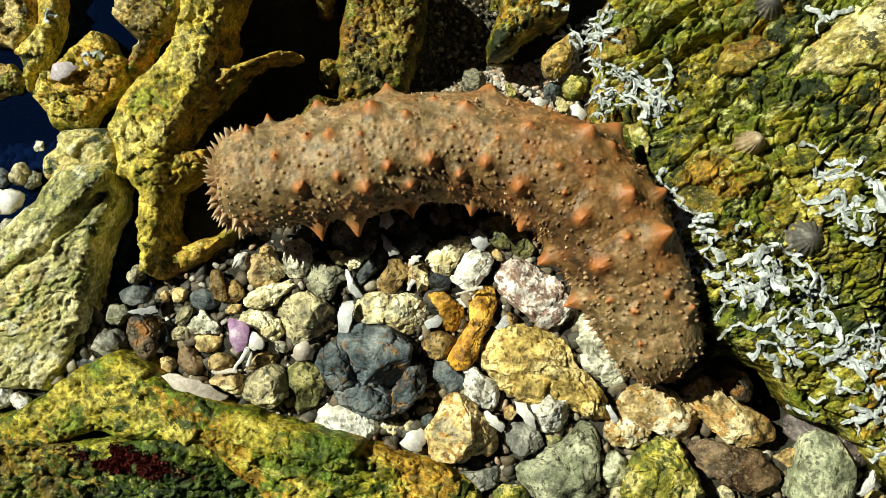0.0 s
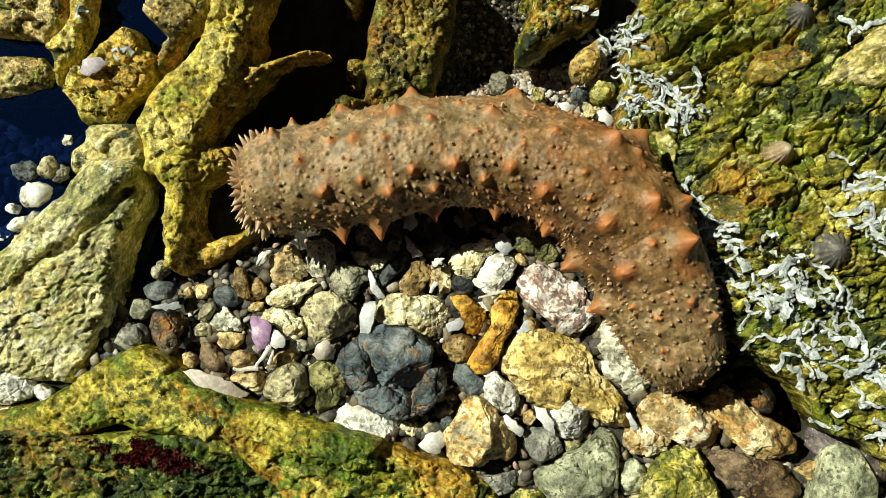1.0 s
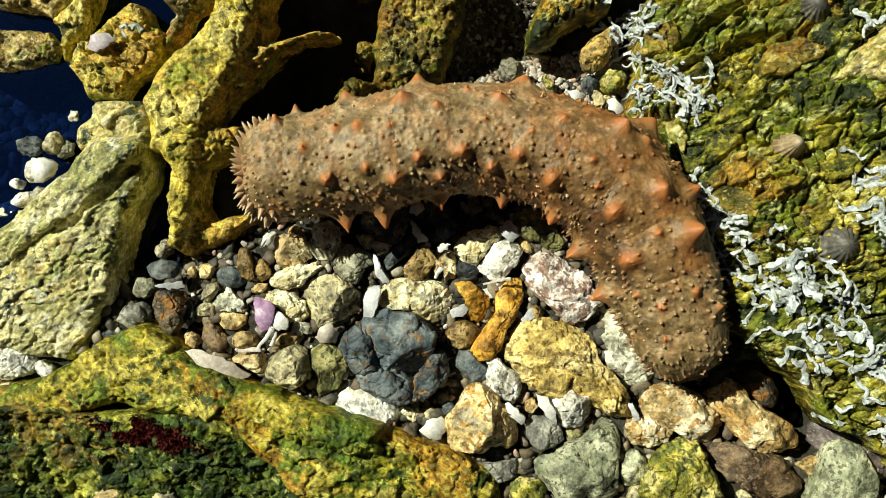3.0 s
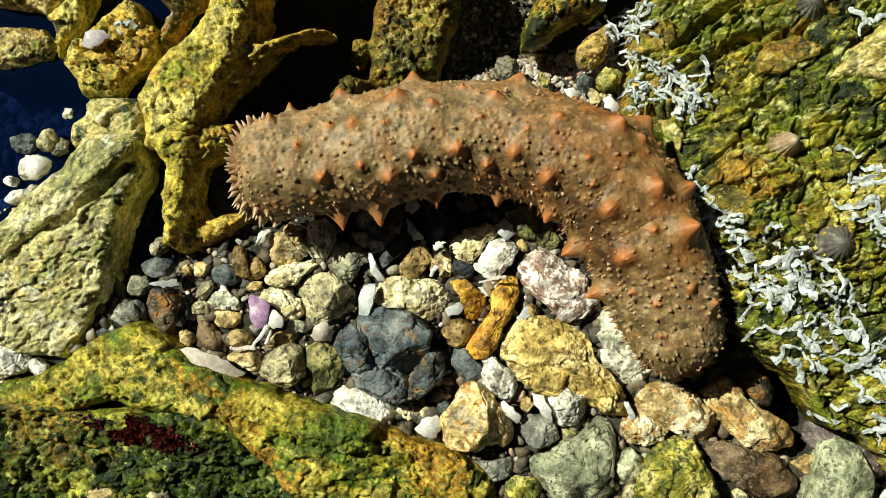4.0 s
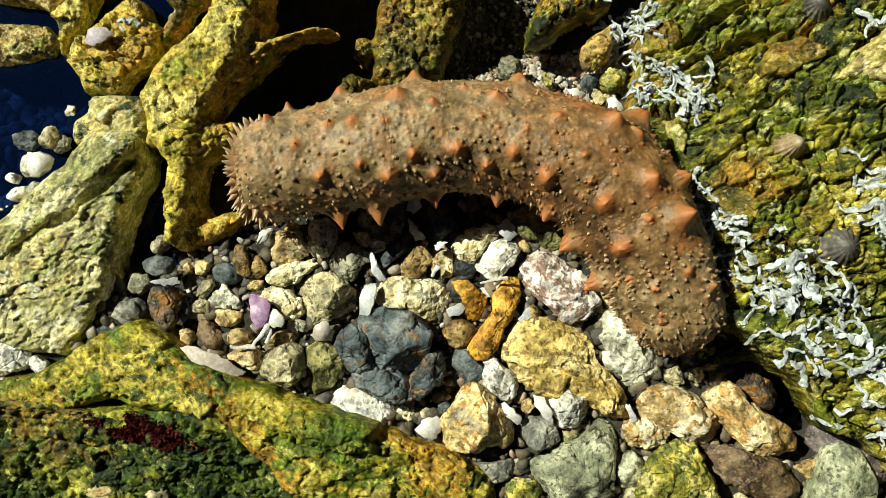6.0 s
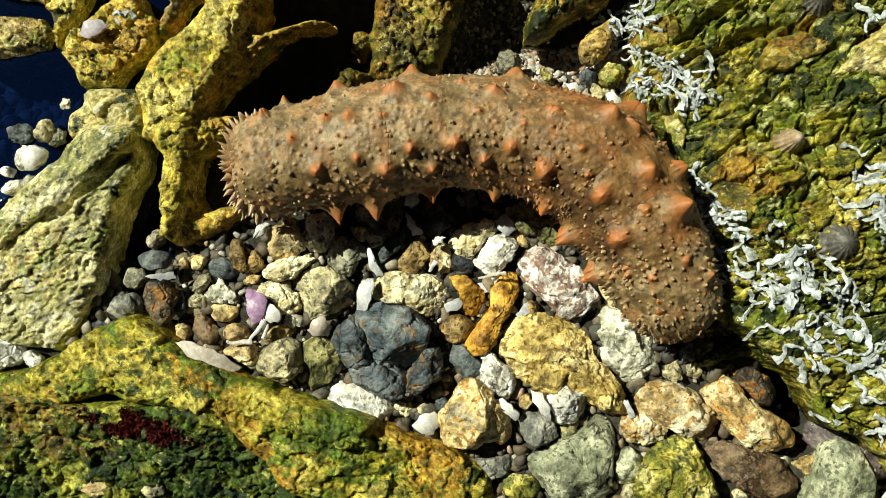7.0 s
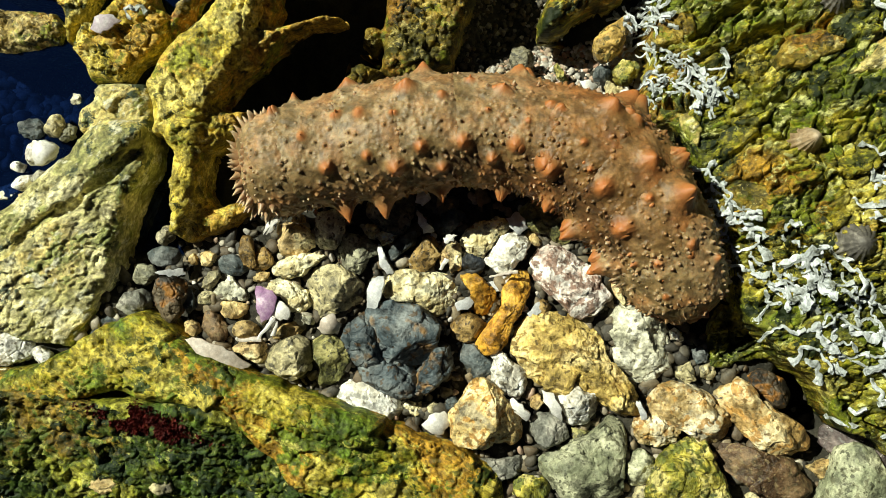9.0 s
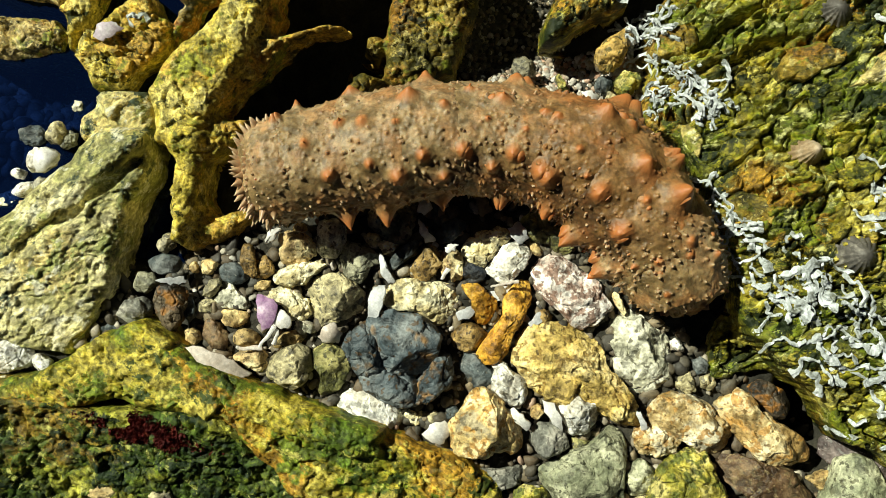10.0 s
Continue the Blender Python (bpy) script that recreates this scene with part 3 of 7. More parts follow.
        disp += deep * MM * gate * ((fr - 0.5) * 0.9 - 1.5 * (1 - smooth(0, 0.12, fr)))
    p = p + nrm * (disp * smooth(-0.0005, 0.004, keep) * (0.25 + 0.75 * smooth(0.25, 0.7, nrm[:, 2])))[:, None]
    low = (keep < 0.2 * step * MM) & (p[:, 2] < base * MM + 0.004)
    p[:, 0] += np.where(low, kx.ravel() * undercut * MM, 0)
    p[:, 1] += np.where(low, ky.ravel() * undercut * MM, 0)
    ok = keep > -1.2 * step * MM
    k = (np.arange(h - 1)[:, None] * w + np.arange(w - 1)[None]).ravel()
    f = np.stack([k, k + 1, k + w + 1, k + w], 1)
    f = f[ok[f].all(1)]
    used = np.unique(f)
    index = np.zeros(len(p), int)
    index[used] = np.arange(len(used))
    mid = np.array([*(lo + hi) / 2, base * MM])
    me = mesh_of(name, p[used] - mid, index[f], ROCK[kind])
    ob = new(name, me)
    ob.location = mid
    return tagged(ob, label, category, group)


rock("rock", "long grey-green weathered boulder with a diagonal groove", "grey", [
    ([(-233.5, -16.7), (-208.9, -0.4), (-196.9, 13.5), (-183.4, 22.9), (-180.0, 30.1), (-167.8, 39.9), (-154.0, 38.9), (-145.5, 34.8), (-146.7, 29.8), (-155.4, 17.3), (-167.6, 8.2), (-178.4, -3.1), (-190.5, -15.0), (-202.7, -23.1), (-232.4, -40.7)], 3, 0.26, -0.14, 7),
    ([(-147.0, 35.2), (-144.7, 29.0), (-146.1, 17.6), (-151.7, 6.0), (-156.0, -13.1), (-160.0, -28.5), (-163.0, -40.1), (-168.7, -53.1), (-178.3, -66.3), (-193.7, -64.6), (-233.9, -54.9), (-235.0, -32.0), (-202.4, -19.2), (-188.8, -9.1), (-176.7, 3.4), (-165.8, 14.8), (-154.8, 24.2)], 0, -0.13, 0.12, 6),
    ([(-184.1, 34.6), (-183.0, 42.3), (-177.6, 47.6), (-174.9, 55.3), (-167.9, 56.9), (-153.9, 56.3), (-147.7, 50.3), (-146.3, 41.6), (-145.9, 32.8), (-156.4, 30.2), (-171.7, 31.0), (-181.8, 28.4)], -4, 0.05, -0.1, 8),
], -50, 11, crack=(9, 0.7, 0.9), strata=(-52, 4.6, 1.3), lump=1.6, rough=0.6, plates=0.32, along=38, fissures=((-148, 27, -172, 4, 3.0, 4), (-172, 4, -212, -28, 3.4, 4)))
rock("rock", "yellow-orange boulder with a shaded hollow and algae", "yellow", [
    ([(-149.4, 54.1), (-142.6, 72.9), (-130.1, 83.0), (-121.3, 93.0), (-118.0, 105.5), (-118.0, 128.0), (-112.0, 144.0), (-86.0, 144.0), (-84.0, 125.0), (-90.0, 112.0), (-92.0, 106.0), (-97.0, 95.5), (-100.0, 80.5), (-105.0, 65.4), (-112.5, 54.1), (-118.5, 44.1), (-121.3, 27.8), (-123.8, 5.3), (-127.6, -14.3), (-135.1, -9.8), (-136.9, 10.3), (-135.1, 24.1), (-140.9, 31.6), (-146.4, 32.3)], 6, 0.06, 0.0, 8),
    ([(-139.3, 11.8), (-124.0, 10.5), (-116.3, 2.3), (-107.3, 5.4), (-99.6, 11.8), (-90.7, 16.9), (-88.1, 10.5), (-98.3, 0.3), (-113.7, -9.5), (-130.4, -14.9), (-137.8, -10.5)], -4, 0, 0, 9),
    ([(-128.8, 63.0), (-126.0, 83.0), (-112.9, 96.1), (-95.8, 104.3), (-92.7, 92.1), (-95.1, 84.8), (-87.3, 88.0), (-76.3, 91.2), (-66.1, 91.0), (-65.0, 87.6), (-79.6, 83.6), (-86.9, 79.5), (-97.4, 68.0), (-108.5, 57.0), (-114.0, 47.4), (-125.3, 44.5)], -1, 0.05, 0, 7),
    ([(-131.9, 47.9), (-121.8, 50.2), (-112.7, 46.3), (-104.5, 47.5), (-104.7, 40.9), (-105.7, 34.7), (-111.9, 31.1), (-118.8, 26.4), (-125.6, 24.0), (-132.2, 27.5)], -1, -0.30, 0.05, 5),
], -62, 18, crack=(10, 0.9, 1.6), lump=2.0, rough=0.38, plates=0.45, fine=0.35, undercut=6, hang=(-120, -20))
rock("rock", "ochre-brown fissured rock beside the pool", "ochre", [
    ([(-51.9, 104.9), (-48.7, 115.5), (-40.8, 135.4), (-6.4, 135.4), (-9.8, 100.9), (-13.0, 83.7), (-15.6, 73.1), (-38.1, 65.2), (-48.7, 70.5), (-50.9, 87.7)], -17, 0, -0.05, 9),
    ([(-60.4, 83.9), (-59.1, 90.6), (-52.3, 92.0), (-48.3, 83.9), (-52.3, 78.5)], -24, 0, 0, 5),
    ([(-71.2, 60.9), (-67.1, 67.7), (-59.1, 73.1), (-49.6, 70.4), (-60.4, 60.9)], -24, 0, 0, 6),
    ([(-62.7, 133.1), (-48.9, 133.1), (-51.5, 111.8), (-56.8, 108.6), (-62.2, 114.5)], -18, 0, 0, 6),
], -48, 25, crack=(8, 0.9, 2.4), strata=(72, 10, 2.2), lump=1.5, rough=0.4, undercut=10)
rock("rock", "yellow-green rock with a sharp lower edge", "green", [
    ([(20.0, 86.8), (21.5, 96.3), (24.6, 107.8), (25.9, 130.9), (63.0, 130.9), (58.4, 107.8), (51.5, 103.7), (40.0, 97.6), (31.0, 90.9)], -4, 0, 0.1, 7),
], -50, 32, crack=(8, 0.7, 1.2), lump=1.2, undercut=12)
rock("rock", "large yellow-green rock ledge with cracks and tube worms", "green", [
    ([(65.0, 57.4), (68.6, 79.6), (66.1, 98.4), (71.4, 108.9), (87.1, 135.0), (265.3, 123.8), (280.8, -140.7), (209.3, -122.4), (180.0, -86.1), (165.4, -76.6), (154.1, -73.1), (150.9, -70.2), (145.8, -62.3), (140.3, -55.0), (130.0, -47.0), (121.0, -40.0), (111.0, -31.0), (106.5, -22.5), (106.5, -7.0), (96.9, 14.9), (88.3, 35.0), (80.4, 45.3), (73.4, 50.7)], 21.1, 0.22, -0.16, 4),
    ([(140.3, -55.0), (127.9, -49.0), (116.2, -49.9), (113.1, -53.4), (103.4, -54.8), (101.4, -36.9), (105.5, -25.5), (112.0, -24.0), (124.0, -36.0), (138.0, -46.0)], -1, 0.10, 0.05, 5),
], -36, 39, crack=(13, 1.1, 4.6), strata=(118, 19, 4.2), lump=2.4, rough=0.9, step=0.55, plates=0.6, fine=0.5, along=28, fall=(144.8, -18.6, 0.42), fissures=((113.7, 110.2, 85.2, 87.6, 3.4, 8), (127.1, 96.4, 94.4, 81.7, 3.2, 8), (94.4, 81.7, 84.6, 74.5, 2.2, 5), (127.9, -42.6, 113.0, -48.4, 1.4, 3), (126.5, -34.7, 114.9, -40.6, 1.2, 2.5), (111.5, -33.3, 113.8, -53.2, 1.6, 3.5), (123.5, 63.7, 102.4, 55.7, 1.6, 3), (161.1, 62.2, 143.1, 54.3, 1.8, 3.5), (130.9, 33.8, 115.8, 23.1, 1.5, 3), (175.7, 54.4, 155.7, 45.3, 1.6, 3), (111.2, 46.6, 96.9, 34.5, 1.4, 3)), undercut=9)
rock("rock", "smooth pale yellow rock face above the ledge", "pale", [
    ([(145.1, 72.7), (155.8, 88.1), (170.0, 100.0), (193.8, 119.0), (265.0, 119.0), (265.0, 64.3), (193.8, 69.1), (184.3, 76.2), (170.0, 71.5), (158.1, 75.0)], 23.5, 0.22, -0.16, 6),
], -30, 46, crack=(16, 0.6, 0.8), strata=(118, 12, 0.9), lump=1.5, rough=0.5, plates=0.3, along=28)
rock("rock", "orange-brown block of rock between tube worms", "ochre", [
    ([(66.3, 86.6), (68.9, 96.8), (76.5, 100.6), (87.9, 98.1), (88.4, 90.4), (82.8, 83.6), (71.4, 82.1)], -1, 0, 0, 5),
], -45, 53, crack=(8, 0.6, 0.9), lump=1.0)
rock("rock", "smooth tan plate of rock on the ledge", "ochre", [
    ([(116.2, 79.7), (124.9, 91.1), (137.2, 94.0), (150.1, 88.6), (145.1, 81.7), (129.8, 73.8), (120.4, 74.8)], 9.7, 0.22, -0.16, 3),
], -30, 60, crack=(9, 0.5, 0.5), lump=0.8, rough=0.45, plates=0.25, step=0.5)
rock("rock", "small tan plate of rock on the ledge", "ochre", [
    ([(98.9, 23.4), (104.9, 28.2), (115.9, 27.0), (121.3, 19.7), (115.9, 10.0), (104.9, 8.0), (100.1, 14.9)], 14.6, 0.22, -0.16, 3),
], -30, 67, crack=(9, 0.5, 0.5), lump=0.8, rough=0.45, plates=0.25, step=0.5)
rock("rock", "bare cream patch of rock on the ledge", "pale", [
    ([(80.6, 54.0), (86.6, 55.3), (92.1, 49.5), (90.8, 38.3), (86.1, 42.3), (82.8, 47.3)], 4.7, 0.22, -0.16, 3),
], -30, 74, crack=(9, 0.5, 0.5), lump=0.8, rough=0.45, plates=0.25, step=0.5)
rock("rock", "green and ochre mossy boulder", "mossy", [
    ([(-257.1, -79.3), (-209.9, -75.6), (-192.5, -71.9), (-180.0, -65.6), (-162.6, -52.0), (-145.2, -44.0), (-131.5, -49.0), (-122.3, -56.4), (-95.5, -67.4), (-78.1, -74.3), (-55.7, -77.3), (-34.6, -84.8), (-34.6, -96.7), (-75.6, -93.0), (-100.5, -89.3), (-112.9, -85.5), (-132.8, -85.5), (-153.9, -83.0), (-170.1, -86.8), (-257.1, -101.7)], 7, 0.02, -0.2, 8),
    ([(-110.0, -82.0), (-77.2, -83.6), (-56.9, -79.0), (-34.0, -86.1), (-16.3, -90.7), (1.5, -95.0), (16.8, -103.9), (29.5, -142.0), (-48.0, -142.0), (-58.0, -126.0), (-76.0, -118.0), (-84.0, -106.0), (-97.0, -98.0)], 4, -0.07, 0.04, 7),
], -48, 81, crack=(10, 0.8, 0.8), lump=2.2, rough=0.8, strata=(60, 12, 1.1), plates=0.4)
# Lower slope of the mossy boulder: growth plus shade put into the colour.
WEEDY_SHADED_ROCK = rock("rock", "low dark green weedy rock, shade painted in, with red alga patch", "weed_shaded", [
    ([(-261.3, -88.0), (-183.0, -80.0), (-160.0, -82.0), (-135.0, -82.0), (-114.7, -82.0), (-92.4, -86.0), (-60.0, -95.0), (-30.0, -112.0), (-22.0, -141.3), (-261.3, -141.3)], 3.5, -0.05, 0.28, 6),
], -48, 83, crack=(10, 0.8, 1.2), lump=2.2, rough=0.9, strata=(60, 12, 1.1), plates=0.5)
rock("rock", "tan-orange rock at the edge of deep water", "brown", [
    ([(-242.2, 143.5), (-188.6, 143.5), (-186.9, 116.7), (-189.2, 103.3), (-197.6, 91.0), (-206.5, 94.0), (-242.2, 98.8)], -15, 0.1, 0, 6),
], -62, 88, crack=(10, 0.8, 1.1), lump=1.5)
rock("rock", "olive-yellow rock split by a joint", "yellow", [
    ([(-199.9, 91.4), (-189.0, 102.6), (-187.2, 144.0), (-173.4, 144.0), (-176.0, 99.6), (-183.7, 86.3), (-189.0, 73.0), (-192.6, 72.4), (-195.5, 84.3)], -12, 0.1, 0, 5),
], -62, 95, crack=(9, 0.7, 1.0), lump=1.2)
rock("rock", "rounded brown rock deep in the water", "brown", [
    ([(-247.0, 90.2), (-202.4, 89.6), (-194.3, 80.5), (-195.8, 70.9), (-207.9, 67.0), (-247.0, 65.5)], -19, 0, 0, 8),
], -62, 102, crack=(8, 0.7, 1.0), lump=1.5)
rock("rock", "small tan rock under the water", "brown", [
    ([(-216.2, 81.0), (-210.7, 86.1), (-202.0, 87.7), (-196.5, 81.7), (-198.4, 74.2), (-206.4, 73.7), (-212.7, 77.0)], -19, 0, 0, 5),
], -62, 109, crack=(8, 0.8, 1.6), lump=1.0)
rock("rock", "yellow-green cracked rock with pale crusts", "yellow", [
    ([(-190.7, 69.9), (-185.7, 86.3), (-179.0, 84.5), (-166.7, 98.0), (-160.3, 102.1), (-155.0, 100.9), (-149.2, 92.1), (-141.6, 85.4), (-146.2, 75.2), (-153.6, 67.0), (-160.9, 60.0), (-163.8, 55.9), (-177.0, 55.9), (-179.9, 51.2), (-185.7, 62.9)], -8, 0.1, 0, 6),
], -62, 116, crack=(9, 1.0, 3.2), strata=(30, 10, 2.2), lump=1.5, rough=0.6, fine=0.4)
rock("rock", "brown-orange fissured rock beside the pool", "brown", [
    ([(-153.3, 107.8), (-149.3, 140.4), (-109.0, 140.4), (-120.1, 109.8), (-125.9, 99.0), (-134.7, 93.2), (-141.7, 96.1), (-148.7, 101.9)], -7, 0.1, 0, 6),
    ([(-147.2, 80.3), (-143.1, 95.8), (-135.5, 98.5), (-126.7, 103.2), (-135.5, 87.0), (-142.5, 77.6)], -10, 0, 0, 6),
], -62, 123, crack=(8, 0.9, 2.6), lump=1.5, rough=0.6, fine=0.4)


def red_alga(owner, x, y, spread, count, seed):
    """A mat of small dark red fronds on its rock."""
    rng = random.Random(seed)
    verts, faces = [], []
    tree = BVHTree.FromPolygons([v.co for v in owner.data.vertices], [f.vertices[:] for f in owner.data.polygons])
    for _ in range(count):
        px = rng.gauss(x, spread[0])
        py = (rng.gauss(y, spread[1]) - 0.22 * (px - x)) * MM
        px *= MM
        if value_noise(np.array([[px / 0.0075, py / 0.0045, 0.5]]), seed)[0] < -0.05:
            continue
        hit = tree.ray_cast(Vector((px, py, 0.4)) - owner.location, Vector((0, 0, -1)))[0]
        if hit is None:
            continue
        a, w, h = rng.uniform(0, 6.28), rng.uniform(0.25, 0.6) * MM, rng.uniform(0.5, 1.5) * MM
        c, s = math.cos(a), math.sin(a)
        k = len(verts)
        lx, ly = rng.uniform(-1, 1) * MM, rng.uniform(-1, 1) * MM
        for u, z, d in ((-1, -0.2, 0), (1, -0.2, 0), (1.3, 0.5, 0.5), (-1.3, 0.6, 0.5), (0.4, 1.0, 1), (-0.5, 1.0, 1)):
            verts.append((hit.x + u * w * c + lx * d, hit.y + u * w * s + ly * d, hit.z + z * h))
        faces += [(k, k + 1, k + 2, k + 3), (k + 3, k + 2, k + 4, k + 5)]
    me = mesh_of("red_alga", verts, faces, RED)
    part("red_alga", me, owner, "dark red alga in a mat")


red_alga(WEEDY_SHADED_ROCK, -139.0, -92.5, (10, 3.0), 3600, 3)


def deep_water():
    """The deeper water beside the rocks, as a gently rippled sheet."""
    xs, ys = np.arange(-0.30, -0.127, 0.004), np.arange(-0.02, 0.24, 0.004)
    gx, gy = np.meshgrid(xs, ys)
    p = np.stack([gx.ravel(), gy.ravel(), np.zeros(gx.size)], 1)
    p[:, 2] = -0.0245 + 0.0006 * fbm(p, 0.03, 2, 77)
    w, h = len(xs), len(ys)
    k = (np.arange(h - 1)[:, None] * w + np.arange(w - 1)[None]).ravel()
    tagged(new("water", mesh_of("water", p, np.stack([k, k + 1, k + w + 1, k + w], 1), WATER)), "clear dark blue water between the rocks", "water", kind="structure")


deep_water()


# ---- loose stones ----
def stone(name, label, kind, outline, top, thick, seed, level=4, boxy=0.62, chips=14, rough=0.5, group="loose stones in the pool", category="stone", crack=0.0):
    """A loose stone: its outline seen from above (mm), the height of its top and its thickness (mm); chipped by a few planes and roughened."""
    rng = np.random.RandomState(seed)
    q = np.array(outline, float) * MM
    q = q.mean(0) + (q - q.mean(0)) * 1.05
    mid = (q.max(0) + q.min(0)) / 2 * 0.4 + q.mean(0) * 0.6
    ang = np.linspace(-math.pi, math.pi, 180, endpoint=False)
    rad = np.zeros(180)
    for i in range(len(q)):
        a, b = q[i] - mid, q[(i + 1) % len(q)] - mid
        e = b - a
        for j, t in enumerate(ang):
            c, s = math.cos(t), math.sin(t)
            den = c * e[1] - s * e[0]
            if abs(den) > 1e-12:
                r, u = (a[0] * e[1] - a[1] * e[0]) / den, (a[0] * s - a[1] * c) / den
                if r > 0 and -1e-6 <= u <= 1 + 1e-6:
                    rad[j] = max(rad[j], r)
    rad = np.where(rad > 0, rad, rad[rad > 0].mean())
    kern = np.exp(-0.5 * (np.arange(-9, 10) / 2.0) ** 2)
    rad = np.convolve(np.concatenate([rad[-9:], rad, rad[:9]]), kern / kern.sum(), "valid")
    v, f = BALLS[level + (rad.mean() > 0.0075)]
    v = v.copy()
    rho, th = np.hypot(v[:, 0], v[:, 1]), np.arctan2(v[:, 1], v[:, 0])
    r = np.interp(th, np.append(ang, math.pi), np.append(rad, rad[0])) * rho ** boxy
    z = np.sign(v[:, 2]) * np.abs(v[:, 2]) ** 0.75 * thick * MM / 2
    p = np.stack([r * np.cos(th), r * np.sin(th), z], 1)
    size = rad.mean()
    for _ in range(chips):
        n = rng.normal(size=3)
        n[2] = abs(n[2]) + 0.35
        n /= np.linalg.norm(n)
        reach = (p @ n).max()
        keep = rng.uniform(0.50, 0.86)
        over = p @ n - reach * (keep + (0.97 - keep) * (1 - n[2]) ** 0.6)
        p = p - n * (np.maximum(over, 0) * 0.97)[:, None]
    nrm = p / (np.array([size, size, thick * MM / 2]) ** 2)
    nrm /= np.linalg.norm(nrm, axis=1)[:, None] + 1e-12
    w = p + seed * 0.173
    d = size * 0.06 * fbm(w, size * 1.0, 2, seed) + rough * MM * 0.42 * fbm(w, 0.0035, 3, seed + 5, 0.6)
    d += rough * MM * 1.2 * (np.abs(fbm(w, 0.0075, 3, seed + 6)) - 0.3)
    f1, f2, who, lean = cells(w + 0.0012 * np.stack([fbm(w, 0.006, 3, seed + 30 + k) for k in range(3)], 1), max(size * 0.62, 0.004), seed + 3, True)
    d += lean * min(0.45, rough * 0.7)
    f3, f4, who3, lean3 = cells(w, 0.0034, seed + 13, True)
    d += lean3 * min(0.14, rough * 0.2)
    d += (rough * 1.1 + crack * 0.8) * MM * (who - 0.5) - (rough * 1.1 + crack) * MM * (1 - smooth(0, 0.0007 + 0.0004 * crack, f2 - f1))
    p = p + nrm * d[:, None]
    p[:, 2] += thick * MM / 2
    ob = new(name, mesh_of(name, p, np.array(f), STONE.get(kind) or SHELL[kind]))
    ob.location = (*mid, (top - thick) * MM)
    return tagged(ob, label, category, group)


stone("pebble", "smooth blue-grey pebble half in shade", "slate", [(-147.1, -19.7), (-140.2, -16.6), (-133.3, -16.9), (-130.8, -20.2), (-133.3, -24.0), (-139.5, -26.1), (-144.6, -24.0)], -4.0, 8.0, 101, 4, rough=0.27)
stone("pebble", "small orange-pink pebble among the pool stones", "tan", [(-127.5, -19.2), (-125.7, -18.7), (-124.2, -20.7), (-124.0, -23.6), (-126.5, -24.1), (-127.8, -22.0)], -5.0, 6.4, 102, 3, rough=0.45)
stone("pebble", "tan pebble with a rough face", "tan", [(-123.2, -18.7), (-117.6, -17.2), (-114.2, -19.0), (-115.5, -22.0), (-119.3, -24.1), (-123.2, -22.8)], -5.0, 7.0, 103, 4, rough=0.45)
stone("pebble", "rounded dark slate pebble with pale veins", "slate", [(-114.4, -21.4), (-111.8, -18.9), (-107.5, -18.1), (-102.9, -20.1), (-100.9, -23.9), (-104.2, -27.3), (-109.3, -27.5), (-113.6, -25.2)], -3.0, 9.0, 104, 4, rough=0.27)
stone("pebble", "angular brown stone standing on edge", "brown", [(-105.9, -13.7), (-102.9, -8.4), (-99.8, -10.4), (-98.1, -16.2), (-96.8, -22.6), (-99.3, -24.3), (-102.4, -21.3)], -1.1, 9.9, 105, 4, rough=0.45)
stone("pebble", "angular brown stone among the pool stones", "brown", [(-98.1, -16.3), (-94.3, -14.3), (-90.4, -18.1), (-89.9, -22.2), (-94.3, -24.0), (-98.6, -24.0)], -4.0, 8.0, 106, 4, rough=0.45)
stone("pebble", "cream stone with brown pits", "pinkcream", [(-87.9, -4.8), (-84.4, -2.3), (-78.5, -2.8), (-72.7, -7.4), (-72.2, -12.4), (-77.2, -15.8), (-83.6, -17.5), (-87.4, -16.3), (-88.2, -9.9)], -2.0, 10.0, 107, 4, rough=0.50)
stone("pebble", "small tan pebble among the pool stones", "tan", [(-83.3, -1.8), (-80.7, 1.5), (-77.1, 0.8), (-76.6, -1.8), (-80.2, -2.3)], -4.5, 6.5, 108, 3, rough=0.45)
stone("pebble", "long cream-white limestone pebble", "cream", [(-90.2, -23.8), (-87.2, -19.5), (-80.8, -17.0), (-70.7, -15.0), (-66.9, -14.2), (-67.4, -17.0), (-73.2, -21.3), (-75.8, -25.1), (-80.8, -27.1), (-87.2, -26.4)], -1.0, 11.0, 109, 5, rough=0.70)
stone("pebble", "grey-tan pebble among the pool stones", "greytan", [(-121.1, -30.4), (-119.0, -26.6), (-113.9, -25.5), (-113.4, -28.4), (-116.0, -32.9), (-118.5, -34.7), (-121.1, -32.9)], -4.0, 8.0, 110, 4, rough=0.45)
stone("pebble", "pale green-white stone among the pool stones", "palegreen", [(-115.7, -35.4), (-111.8, -30.3), (-108.0, -27.3), (-104.2, -31.6), (-99.9, -35.4), (-100.4, -38.0), (-106.7, -38.5), (-111.8, -38.0)], -3.0, 9.0, 111, 4, rough=0.60)
stone("stone", "dark stone crusted with rust", "rust", [(-142.0, -37.7), (-140.0, -31.3), (-134.9, -29.3), (-128.6, -30.1), (-127.4, -37.7), (-128.6, -45.2), (-131.9, -50.3), (-136.2, -49.0), (-140.0, -42.7)], 0.0, 12.0, 112, 5, rough=0.45)
